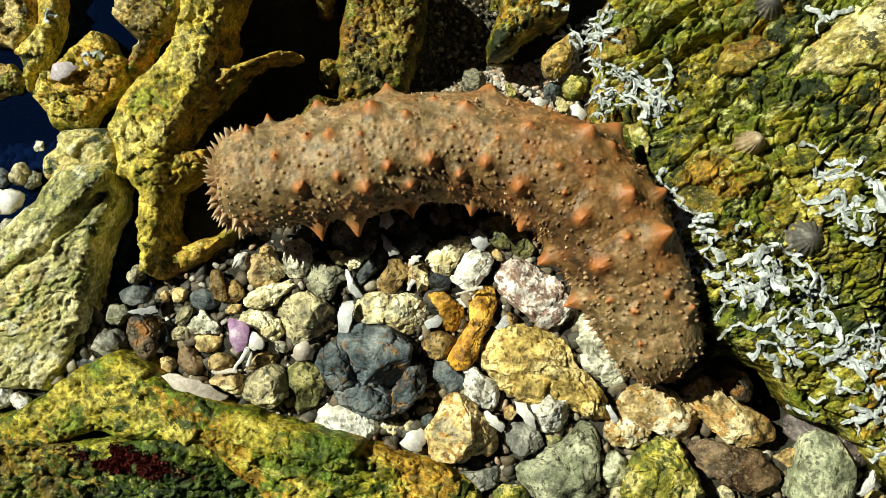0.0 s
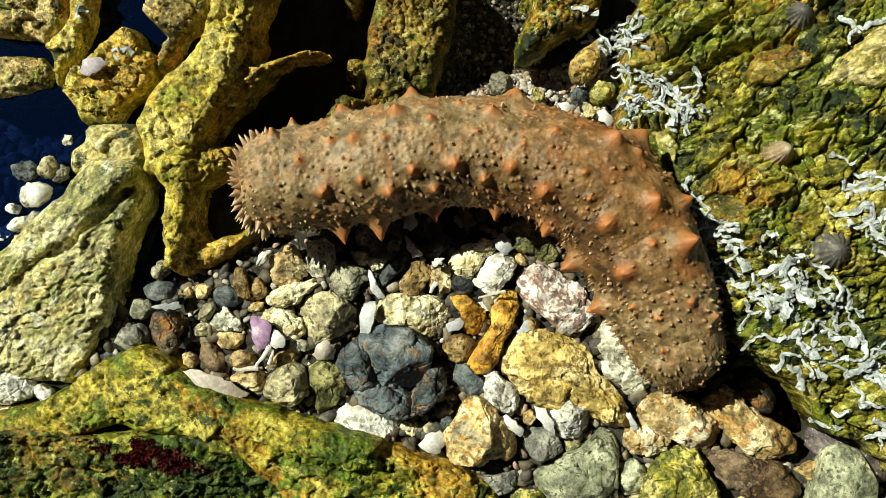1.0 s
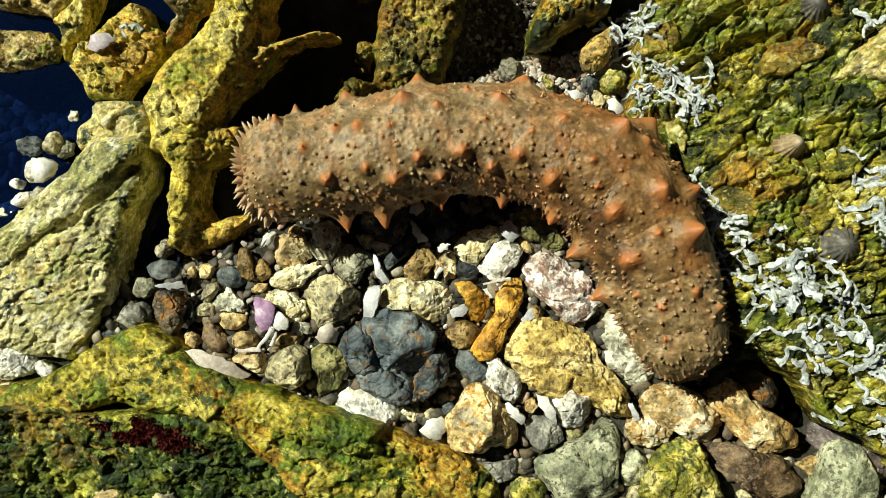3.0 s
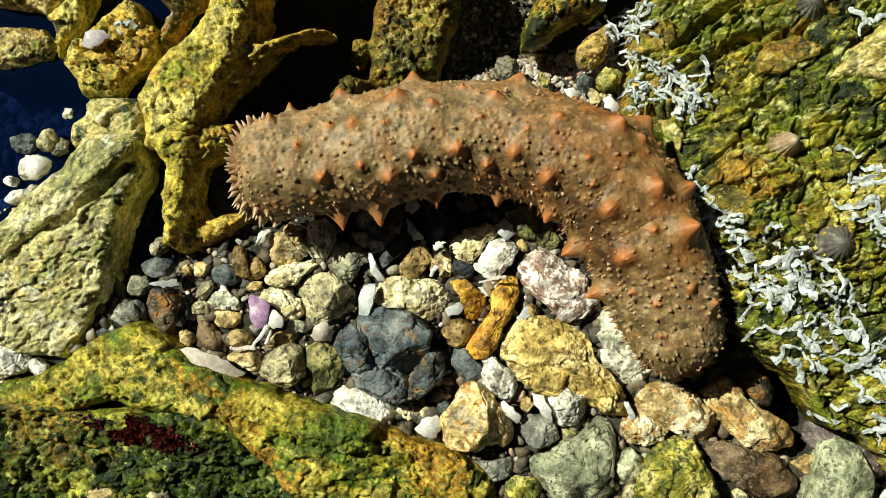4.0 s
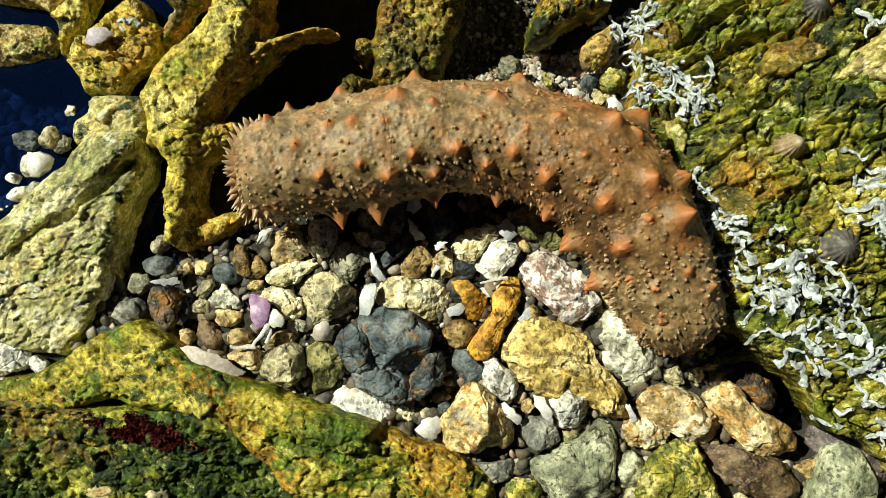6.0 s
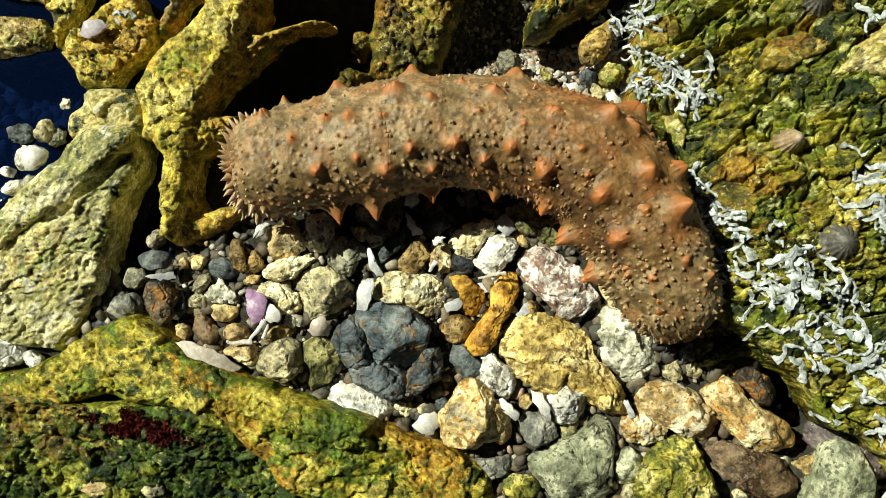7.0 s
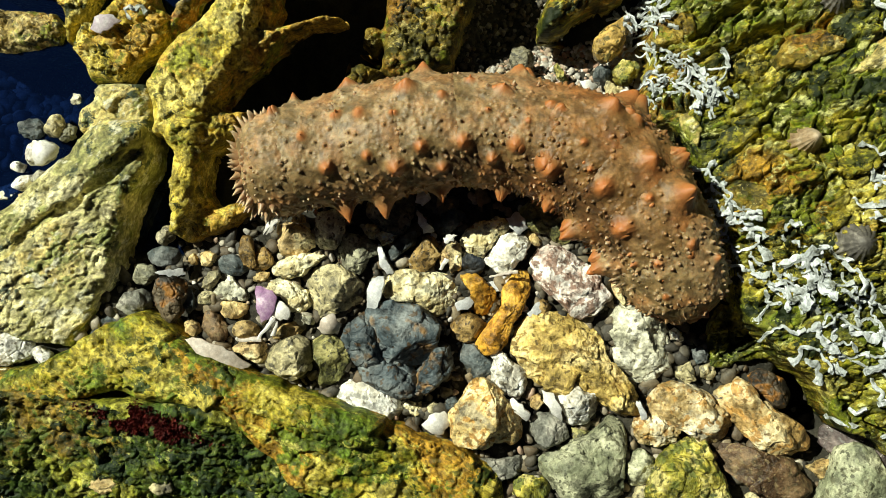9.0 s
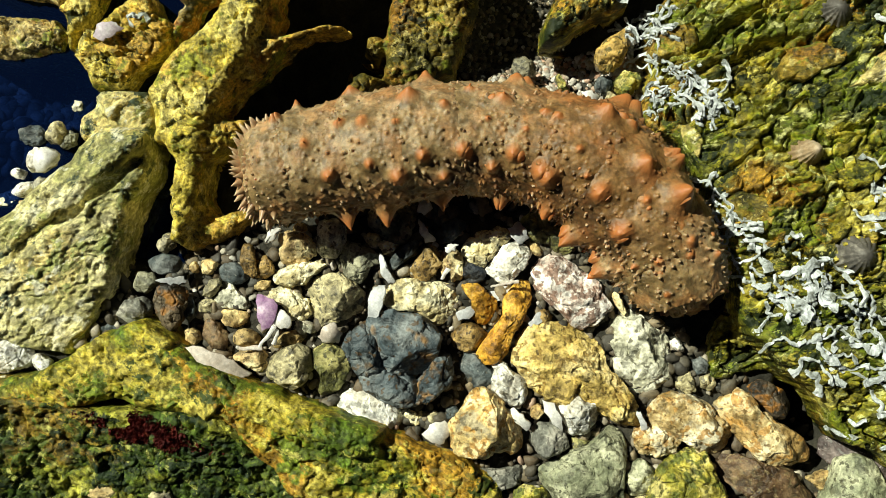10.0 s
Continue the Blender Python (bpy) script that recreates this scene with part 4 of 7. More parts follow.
stone("pebble", "small dark grey pebble", "slate", [(-129.6, -35.6), (-126.5, -34.3), (-124.5, -38.2), (-124.0, -43.3), (-127.0, -46.4), (-129.1, -42.0)], -5.0, 7.0, 113, 4, rough=0.45)
stone("pebble", "smooth tan pebble among the pool stones", "greytan", [(-122.9, -38.1), (-121.1, -35.5), (-117.2, -35.0), (-113.4, -36.3), (-113.9, -39.8), (-118.5, -41.1), (-122.1, -41.1)], -4.0, 8.0, 114, 4, rough=0.27)
stone("pebble", "smooth yellow-tan pebble among the pool stones", "tan", [(-113.9, -41.8), (-111.8, -39.0), (-105.5, -39.0), (-98.6, -40.0), (-100.4, -43.6), (-105.5, -46.6), (-110.6, -46.1)], -3.0, 9.0, 115, 4, rough=0.27)
stone("pebble", "rough dark brown stone", "darkbrown", [(-120.6, -45.7), (-117.2, -42.4), (-112.1, -45.7), (-107.8, -50.8), (-108.3, -56.4), (-114.7, -55.9), (-119.8, -52.1)], -4.0, 8.0, 116, 4, rough=0.45)
stone("pebble", "small cream pebble among the pool stones", "tan", [(-126.9, -49.9), (-125.1, -48.1), (-122.0, -49.9), (-120.2, -53.2), (-123.3, -55.3), (-126.4, -53.8)], -3.0, 8.6, 117, 4, rough=0.45)
stone("pebble", "rounded tan pebble among the pool stones", "tan", [(-106.5, -50.7), (-103.4, -47.6), (-97.8, -46.9), (-94.0, -49.4), (-94.8, -53.2), (-100.4, -55.0), (-105.5, -53.2)], -3.0, 9.0, 118, 4, rough=0.27)
stone("pebble", "cream pebble with a pit", "pinkcream", [(-105.9, -59.3), (-101.1, -56.0), (-93.5, -54.2), (-89.7, -57.5), (-90.2, -63.1), (-93.5, -65.6), (-98.6, -63.1), (-103.6, -61.1)], -1.0, 11.0, 119, 4, rough=0.50)
stone("pebble", "lumpy cream limestone pebble", "cream", [(-92.7, -32.9), (-89.7, -27.8), (-83.8, -27.3), (-77.4, -29.8), (-74.9, -33.4), (-77.4, -38.0), (-82.5, -39.2), (-85.6, -35.4)], -3.0, 9.0, 120, 4, rough=0.70)
stone("pebble", "knobbly cream limestone pebble", "cream", [(-82.8, -36.6), (-78.5, -30.7), (-73.4, -31.5), (-72.2, -37.9), (-74.7, -41.7), (-80.3, -41.7)], -2.0, 10.0, 121, 4, rough=0.70)
stone("pebble", "small orange-tan pebble among the pool stones", "tan", [(-98.6, -27.3), (-95.5, -25.3), (-90.9, -24.8), (-91.7, -27.3), (-95.5, -30.4), (-98.1, -29.9)], -4.0, 7.2, 122, 4, rough=0.45)
stone("stone", "rounded grey-tan stone with small pits", "greytan", [(-89.2, -64.9), (-88.2, -58.7), (-84.2, -53.6), (-76.7, -51.1), (-71.7, -53.6), (-68.7, -61.2), (-71.2, -66.9), (-76.7, -71.9), (-82.5, -71.2), (-87.5, -67.9)], 3.0, 15.0, 123, 5, rough=0.27)
stone("pebble", "tan pebble among the pool stones", "tan", [(-88.2, -55.6), (-87.4, -50.6), (-83.6, -47.5), (-77.2, -45.5), (-74.7, -49.3), (-77.2, -52.6), (-83.6, -53.1)], -2.0, 10.0, 124, 4, rough=0.45)
stone("pebble", "small pale green pebble", "palegreen", [(-79.5, -43.1), (-74.9, -42.0), (-69.8, -44.3), (-71.1, -46.9), (-78.7, -46.1)], -3.7, 7.3, 125, 4, rough=0.60)
stone("stone", "brown-green rounded stone partly in shade", "olive", [(-71.0, -55.3), (-68.0, -51.6), (-61.7, -50.8), (-56.6, -54.1), (-52.8, -60.4), (-54.1, -65.5), (-57.9, -71.0), (-62.9, -73.5), (-66.7, -72.5), (-65.5, -65.5), (-69.2, -60.4)], 0.0, 12.0, 126, 5, rough=0.27)
stone("pebble", "pale lumpy stone among the pool stones", "palegrey", [(-72.3, -2.3), (-71.1, 4.1), (-67.3, 2.8), (-64.7, 4.1), (-60.1, 2.0), (-58.3, -4.8), (-60.9, -9.9), (-63.4, -13.8), (-69.8, -13.0), (-71.6, -8.7)], -3.0, 9.0, 127, 4, rough=0.45)
stone("stone", "dark tan stone under the animal", "darktan", [(-49.4, 2.8), (-50.7, 10.4), (-44.3, 14.3), (-32.9, 11.7), (-29.6, 10.4), (-30.3, 2.8), (-34.1, -3.6), (-44.3, -3.6)], -3.0, 9.0, 128, 5, rough=0.45)
stone("pebble", "small knobbly cream pebble", "cream", [(-51.7, -2.3), (-49.4, -0.5), (-44.8, -1.0), (-43.8, -3.6), (-46.9, -6.9), (-49.9, -5.3)], -3.0, 9.0, 129, 4, rough=0.70)
stone("pebble", "small knobbly cream pebble", "cream", [(-44.8, -5.3), (-41.8, -3.6), (-36.7, -2.8), (-35.4, -4.8), (-38.0, -8.7), (-41.8, -9.4)], -3.0, 8.8, 130, 4, rough=0.70)
stone("pebble", "long dark grey-green stone", "slate", [(-40.1, -15.0), (-39.1, -11.2), (-34.0, -6.1), (-28.5, -1.8), (-26.4, -3.6), (-29.0, -8.6), (-32.8, -12.4), (-36.6, -16.5)], -2.5, 8.5, 131, 4, rough=0.45)
stone("stone", "olive-grey angular stone among the pool stones", "olivegrey", [(-61.7, -11.2), (-59.5, -6.9), (-54.9, -5.1), (-49.3, -7.4), (-44.2, -9.9), (-42.9, -13.7), (-46.7, -15.0), (-49.3, -20.1), (-51.8, -23.1), (-56.9, -21.3), (-62.0, -17.5)], -2.0, 10.0, 132, 5, rough=0.45)
stone("stone", "grey-tan stone with dark veins", "greytan", [(-74.3, -27.5), (-71.8, -22.5), (-66.7, -19.5), (-60.4, -18.7), (-55.3, -22.5), (-50.3, -26.3), (-49.0, -31.3), (-49.5, -35.1), (-56.6, -38.9), (-69.2, -42.7), (-71.8, -37.7)], 0.0, 12.0, 133, 5, rough=0.45)
stone("stone", "angular brown stone among the pool stones", "brown", [(-31.5, -21.3), (-29.5, -15.0), (-25.2, -7.4), (-23.4, -3.6), (-20.1, -4.3), (-17.5, -7.4), (-15.0, -5.3), (-12.4, -7.4), (-16.3, -12.4), (-21.3, -18.8)], -2.0, 10.0, 134, 5, rough=0.45)
stone("pebble", "pale orange-cream chunk among the pool stones", "pinkcream", [(-16.8, -12.4), (-14.2, -7.4), (-11.2, -4.8), (-8.1, -7.4), (-6.6, -12.4), (-7.4, -18.0), (-11.2, -20.1), (-12.4, -15.0), (-15.8, -17.5)], -2.0, 10.0, 135, 4, rough=0.50)
stone("pebble", "dark blue-grey knobbly pebble", "slate", [(-18.3, 0.3), (-16.8, 5.3), (-12.5, 8.4), (-8.7, 7.9), (-6.1, 5.3), (-9.2, 1.5), (-12.5, -2.3), (-16.3, -2.3)], -3.0, 9.0, 136, 4, rough=0.45)
stone("stone", "large cream limestone stone with yellow stain", "cream", [(-42.2, -27.7), (-37.9, -23.9), (-30.2, -20.1), (-21.3, -18.8), (-12.4, -20.1), (-7.4, -22.6), (-7.4, -30.2), (-9.9, -35.8), (-15.8, -39.6), (-21.3, -37.9), (-26.4, -34.0), (-36.6, -33.3), (-41.2, -32.3)], -2.0, 10.0, 137, 5, rough=0.70)
stone("pebble", "small dark grey pebble", "slate", [(-29.0, -38.0), (-23.9, -35.4), (-20.1, -39.7), (-21.4, -41.8), (-26.5, -40.5)], -3.0, 8.5, 138, 4, rough=0.45)
stone("pebble", "small dark grey pebble", "slate", [(-20.7, -41.9), (-15.1, -40.1), (-11.2, -44.4), (-11.7, -47.8), (-16.3, -47.0)], -4.0, 8.0, 139, 4, rough=0.45)
stone("stone", "white and ochre mottled stone", "whitestone", [(-58.3, -74.9), (-54.5, -70.6), (-46.9, -70.1), (-36.7, -72.3), (-27.8, -80.0), (-26.5, -82.5), (-34.1, -87.6), (-44.3, -88.4), (-52.0, -85.1), (-57.1, -80.0)], -3.0, 9.0, 140, 5, rough=0.45)
stone("pebble", "small cream pebble among the pool stones", "cream", [(-27.9, -79.1), (-22.8, -76.6), (-19.5, -77.9), (-20.2, -83.0), (-24.1, -84.3)], -5.0, 7.0, 141, 4, rough=0.70)
stone("stone", "white limestone pebble with a netted surface", "cream", [(-7.3, -3.5), (-4.8, 0.3), (-1.0, 2.8), (4.1, 3.5), (7.9, 6.3), (11.7, 4.1), (12.9, 1.0), (9.1, -2.3), (6.1, -7.3), (2.8, -11.1), (-2.3, -11.1), (-6.1, -7.9)], -1.0, 11.0, 142, 5, rough=0.70)
stone("stone", "smooth white limestone pebble", "whitestone", [(3.0, -13.6), (6.6, -8.6), (10.3, -2.3), (15.4, 0.0), (19.7, -1.5), (22.2, -4.8), (19.7, -11.1), (15.4, -16.9), (10.3, -19.2), (6.0, -16.1)], 1.0, 13.0, 143, 5, rough=0.27)
stone("pebble", "blue-black pebble among the pool stones", "navy", [(-7.4, -13.8), (-3.6, -11.0), (1.5, -11.7), (4.1, -15.1), (2.8, -18.9), (-2.3, -19.7), (-6.1, -17.6)], -4.0, 8.0, 144, 4, rough=0.45)
stone("stone", "olive-green angular stone among the pool stones", "olive", [(17.2, 10.4), (20.5, 13.4), (26.9, 14.2), (31.9, 11.7), (37.0, 7.9), (40.8, 4.1), (39.5, -3.5), (34.5, -4.8), (29.4, 0.3), (21.8, 1.5), (18.0, 4.1)], -1.0, 11.0, 145, 5, rough=0.45)
stone("pebble", "small orange-tan pebble among the pool stones", "tan", [(19.9, 0.3), (22.5, 1.3), (27.8, -3.6), (25.8, -5.6), (22.0, -3.6)], -4.4, 6.6, 146, 4, rough=0.45)
stone("stone", "forked orange ironstone among the pool stones", "orange", [(-8.1, -18.8), (-2.3, -18.8), (4.1, -22.6), (9.1, -26.4), (8.6, -31.5), (6.1, -36.6), (2.8, -37.9), (-2.3, -34.0), (-1.5, -27.7), (-6.1, -22.6)], -2.0, 10.0, 147, 5, rough=0.45)
stone("stone", "long orange ironstone among the pool stones", "orange", [(1.5, -50.3), (4.0, -45.2), (9.1, -37.7), (12.1, -32.6), (11.6, -26.3), (15.4, -20.0), (20.5, -15.7), (23.8, -18.7), (24.3, -25.0), (21.7, -32.6), (17.9, -40.2), (15.4, -47.8), (11.6, -53.3), (5.3, -52.8)], 0.0, 12.0, 148, 5, rough=0.45)
stone("stone", "oval pink and white speckled stone", "pink", [(22.9, -13.6), (24.2, -8.6), (29.2, -4.3), (36.8, -5.3), (43.1, -9.8), (51.9, -14.9), (57.0, -22.4), (59.5, -28.7), (57.0, -33.8), (50.7, -35.5), (41.8, -32.5), (33.0, -26.2), (26.2, -21.2)], 1.0, 13.0, 149, 5, rough=0.45)
stone("stone", "brown-green rounded stone among the pool stones", "brown", [(-9.9, -43.1), (-7.4, -39.2), (-2.3, -36.7), (2.8, -38.5), (6.6, -41.8), (4.1, -46.9), (0.3, -50.7), (-4.8, -49.4), (-8.7, -46.9)], -3.0, 9.0, 150, 4, rough=0.27)
stone("stone", "large yellow angular stone with a broken face", "yellow", [(19.1, -45.0), (20.4, -40.0), (24.1, -36.2), (31.7, -34.2), (44.2, -34.9), (51.8, -37.5), (55.5, -41.2), (59.3, -50.0), (66.9, -60.1), (71.9, -66.4), (75.2, -73.9), (73.1, -77.7), (64.3, -75.2), (54.3, -71.4), (39.2, -68.1), (29.2, -66.4), (24.1, -60.1), (19.1, -52.5)], 2.0, 14.0, 151, 5, rough=1.1, crack=0.8)
stone("pebble", "smooth dark slate pebble", "slate", [(-6.6, -53.2), (-4.1, -49.9), (0.3, -49.9), (4.1, -53.2), (9.2, -57.1), (11.2, -62.2), (6.6, -66.0), (1.5, -64.7), (-3.6, -58.3)], -3.0, 9.0, 152, 4, rough=0.27)
stone("stone", "white stone with dark specks", "whitestone", [(10.4, -56.6), (14.2, -52.8), (16.7, -55.3), (21.7, -58.4), (24.8, -61.7), (24.3, -68.0), (21.7, -73.0), (15.4, -70.0), (9.6, -65.5)], 0.0, 12.0, 153, 5, rough=0.45)
stone("pebble", "small white pebble among the pool stones", "whitestone", [(9.2, -54.5), (13.0, -52.7), (16.3, -53.8), (15.5, -57.1), (11.2, -57.8)], -3.4, 7.6, 154, 4, rough=0.45)
stone("stone", "yellow-cream triangular stone among the pool stones", "yellowcream", [(-8.4, -86.3), (-5.9, -78.9), (-2.2, -72.7), (1.5, -66.0), (5.9, -63.6), (10.1, -66.5), (16.3, -72.7), (21.3, -76.4), (25.7, -83.8), (25.0, -88.8), (16.3, -92.5), (4.0, -94.2), (-4.7, -93.7)], 8.0, 20.0, 155, 5, rough=0.45)
stone("stone", "bright white stone among the pool stones", "whitestone", [(36.7, -67.6), (39.2, -64.6), (45.5, -64.3), (50.5, -67.6), (55.5, -67.6), (57.3, -72.1), (54.3, -78.9), (50.5, -82.2), (44.2, -80.7), (41.7, -75.2)], 2.0, 14.0, 156, 5, rough=0.45)
stone("pebble", "small tan pebble among the pool stones", "tan", [(27.8, -71.6), (30.8, -70.1), (33.1, -73.1), (30.8, -77.4), (27.8, -76.2)], -3.0, 8.3, 157, 4, rough=0.45)
stone("stone", "dark grey angular stone", "darkgrey", [(28.1, -80.6), (31.8, -78.6), (38.2, -78.6), (43.2, -81.9), (45.0, -88.2), (42.0, -92.0), (35.6, -94.5), (30.6, -90.7), (28.8, -85.7)], 0.0, 12.0, 158, 4, rough=0.45)
stone("stone", "grey-green wedge of stone", "greygreen", [(29.2, -98.5), (36.8, -95.5), (48.1, -89.2), (57.0, -84.2), (62.0, -76.6), (65.8, -74.1), (69.1, -77.9), (70.1, -88.0), (69.6, -110.6), (64.5, -115.7), (44.4, -115.7), (34.3, -104.3)], 1.0, 13.0, 159, 5, rough=0.45)
stone("pebble", "small green stone among the pool stones", "olive", [(46.2, -84.0), (55.2, -85.3), (52.6, -89.1), (47.5, -90.4)], -4.0, 8.0, 160, 4, rough=0.45)
stone("stone", "grey lumpy stone among the pool stones", "darkgrey", [(-2.3, -101.6), (4.1, -100.4), (14.3, -101.1), (25.7, -97.8), (28.3, -101.6), (24.5, -106.7), (14.3, -109.3), (1.5, -108.8)], -3.0, 9.0, 161, 5, rough=0.45)
stone("stone", "tan and white mottled stone", "tanwhite", [(79.4, -70.1), (81.9, -65.1), (89.5, -60.6), (95.8, -62.6), (103.3, -65.1), (108.3, -70.1), (114.6, -77.7), (113.4, -84.0), (108.3, -89.0), (102.1, -85.2), (92.0, -80.2), (81.9, -77.7)], 2.0, 14.0, 162, 5, rough=0.70)
stone("stone", "tan stone with dark hollows", "tanwhite", [(72.8, -79.1), (75.9, -75.9), (82.2, -75.4), (87.2, -79.1), (92.2, -80.4), (91.0, -86.7), (84.7, -88.7), (77.1, -88.7), (74.1, -84.2)], 1.0, 13.0, 163, 5, rough=0.70)
stone("pebble", "small tan pebble among the pool stones", "tan", [(96.8, -82.5), (98.0, -78.0), (103.0, -78.0), (103.8, -81.2), (100.5, -84.5)], -1.1, 9.9, 164, 4, rough=0.45)
stone("stone", "yellow-green mossy stone among the pool stones", "mossy", [(81.1, -104.2), (83.5, -95.5), (91.0, -86.8), (98.5, -84.3), (104.7, -89.3), (110.9, -99.2), (115.9, -111.6), (98.5, -119.1), (81.1, -116.6)], 6.0, 18.0, 165, 5, rough=0.80)
stone("stone", "long cream stone with brown bands", "bandcream", [(105.9, -68.1), (112.1, -61.9), (119.6, -56.4), (122.1, -61.9), (128.3, -68.1), (138.2, -71.9), (146.9, -78.1), (148.9, -84.3), (145.7, -88.0), (135.8, -89.3), (125.8, -84.3), (115.9, -76.8), (109.7, -71.9)], 6.0, 26.0, 166, 5, rough=0.70)
stone("stone", "dark rusty stone in shade", "rust", [(122.1, -55.7), (128.3, -53.2), (138.2, -56.9), (142.0, -61.9), (140.7, -68.1), (133.3, -69.4), (124.6, -64.4)], -3.0, 14.0, 167, 5, rough=0.45)
stone("stone", "long dark red-brown stone", "darkbrown", [(107.8, -89.8), (110.3, -86.5), (119.0, -86.0), (129.0, -87.8), (141.5, -91.0), (148.5, -98.5), (150.3, -104.8), (146.5, -111.0), (136.5, -109.8), (124.0, -103.5), (112.8, -96.0)], 4.0, 16.0, 168, 5, rough=0.45)
stone("stone", "purple-brown stone with white specks", "purple", [(154.0, -82.7), (155.2, -75.4), (161.3, -73.4), (171.1, -74.9), (177.2, -78.3), (180.8, -85.1), (186.9, -87.6), (189.4, -94.9), (185.7, -99.3), (179.6, -94.9), (172.3, -87.6), (160.1, -87.6)], 9.9, 26.0, 169, 5, rough=0.45)
stone("stone", "smooth grey-green upright stone", "greygreen", [(151.6, -109.1), (155.2, -94.6), (158.8, -83.7), (164.9, -80.8), (173.3, -83.7), (178.2, -94.6), (180.6, -109.1), (166.1, -118.8)], 16.0, 28.0, 170, 5, rough=0.27)
stone("pebble", "tan wedge-shaped stone among the pool stones", "tan", [(149.0, -94.0), (156.6, -89.0), (160.3, -91.5), (156.6, -99.0)], 0.9, 11.9, 171, 4, rough=0.45)
stone("pebble", "smooth tan pebble among the pool stones", "tan", [(187.5, -112.9), (191.3, -107.3), (196.3, -109.1), (200.1, -112.9), (195.1, -116.6)], 0.3, 11.3, 172, 4, rough=0.27)
stone("pebble", "small grey pebble among the pool stones", "greytan", [(124.7, -109.0), (127.3, -106.5), (131.1, -109.0), (130.6, -112.8), (126.0, -112.8)], -2.0, 9.2, 173, 3, rough=0.45)
stone("stone", "knobbly grey-green stone among the pool stones", "greygreen", [(71.2, -99.8), (73.0, -93.0), (77.5, -90.5), (82.1, -94.0), (83.1, -101.1), (80.1, -106.7), (73.7, -108.2)], -1.0, 11.0, 174, 4, rough=0.45)
stone("pebble", "small grey pebble among the pool stones", "greytan", [(76.5, -109.0), (80.3, -107.0), (82.8, -111.5), (79.0, -115.3), (75.2, -113.6)], -2.0, 9.8, 175, 4, rough=0.45)
stone("stone", "grey-green stone at the rim", "olive", [(-9.9, -101.1), (-4.1, -98.6), (-0.5, -102.9), (-2.3, -109.3), (-8.2, -109.8)], -3.0, 9.0, 176, 4, rough=0.45)
stone("stone", "mossy green stone among the pool stones", "mossy", [(21.8, -108.5), (28.2, -105.4), (35.8, -107.0), (39.6, -114.1), (30.7, -117.9), (21.8, -115.3)], -2.0, 10.0, 177, 4, rough=0.80)
stone("pebble", "dark grey pebble among the pool stones", "slate", [(-10.0, -75.1), (-6.1, -73.3), (-3.1, -76.9), (-5.6, -81.0), (-9.2, -79.4)], -4.0, 8.0, 178, 4, rough=0.45)
stone("pebble", "grey pebble in a gap", "greytan", [(-17.6, -78.4), (-14.3, -76.9), (-11.7, -79.4), (-13.8, -82.5), (-16.9, -81.5)], -4.0, 8.0, 179, 3, rough=0.45)
stone("pebble", "dark pebble beside the slate", "darkgrey", [(11.2, -40.6), (16.3, -39.6), (18.4, -43.7), (15.8, -47.8), (12.3, -46.2)], -4.0, 8.0, 180, 4, rough=0.45)
stone("pebble", "brown pebble in a gap", "brown", [(27.1, -30.4), (30.9, -28.4), (34.2, -31.9), (31.7, -35.5), (27.8, -34.5)], -4.0, 8.0, 181, 4, rough=0.45)
stone("stone", "pale grey-green stone with shallow cracks", "palegreen", [(59.7, -32.8), (60.6, -29.0), (69.0, -26.7), (75.4, -30.4), (81.8, -34.8), (85.9, -41.9), (86.7, -51.6), (84.8, -59.1), (75.3, -62.3), (69.1, -61.5), (63.5, -50.9), (60.3, -41.3)], 2.0, 21.7, 182, 5, rough=0.60)
stone("pebble", "small yellow-cream pebble among the pool stones", "pinkcream", [(58.9, -19.7), (61.3, -18.3), (65.8, -26.6), (65.3, -29.1), (62.6, -25.6)], -3.0, 8.0, 183, 4, rough=0.50)
stone("pebble", "small white pebble among the pool stones", "whitestone", [(85.7, -38.1), (89.4, -37.8), (92.6, -41.5), (91.0, -43.4), (87.2, -41.2)], -3.0, 8.0, 184, 3, rough=0.45)
stone("pebble", "small tan pebble among the pool stones", "greytan", [(89.7, -58.4), (90.6, -54.1), (95.3, -51.7), (98.6, -55.2), (98.4, -60.2), (93.6, -61.8)], -3.0, 8.1, 185, 4, rough=0.45)
stone("stone", "white stone beside the mossy rock", "whitestone", [(-212.7, -61.7), (-207.8, -59.6), (-202.8, -58.5), (-195.6, -61.0), (-193.5, -66.5), (-199.4, -72.0), (-206.8, -74.5), (-212.0, -72.9)], 1.0, 13.2, 186, 5, rough=0.45)
stone("pebble", "small white pebble among the pool stones", "whitestone", [(-194.0, -67.2), (-192.8, -64.9), (-189.9, -63.9), (-185.1, -67.3), (-185.4, -71.1), (-189.8, -72.7)], 0.0, 8.0, 187, 4, rough=0.45)
stone("pebble", "small cream pebble among the pool stones", "cream", [(-209.6, -76.5), (-203.3, -75.3), (-200.6, -78.3), (-205.0, -81.7), (-209.2, -82.5)], -2.0, 8.0, 188, 4, rough=0.70)
stone("stone", "white shell-like stone in the deep water", "whitestone", [(-206.1, 20.5), (-203.4, 25.7), (-197.1, 27.4), (-191.3, 25.3), (-192.8, 20.1), (-197.6, 16.0), (-204.0, 15.5)], -6.0, 10.2, 189, 4, rough=0.45)
stone("pebble", "grey pebble in deep water", "greytan", [(-202.0, 33.3), (-199.8, 39.2), (-194.7, 40.3), (-192.3, 36.1), (-194.0, 30.7), (-199.7, 29.6)], -15.0, 8.3, 190, 4, rough=0.45)
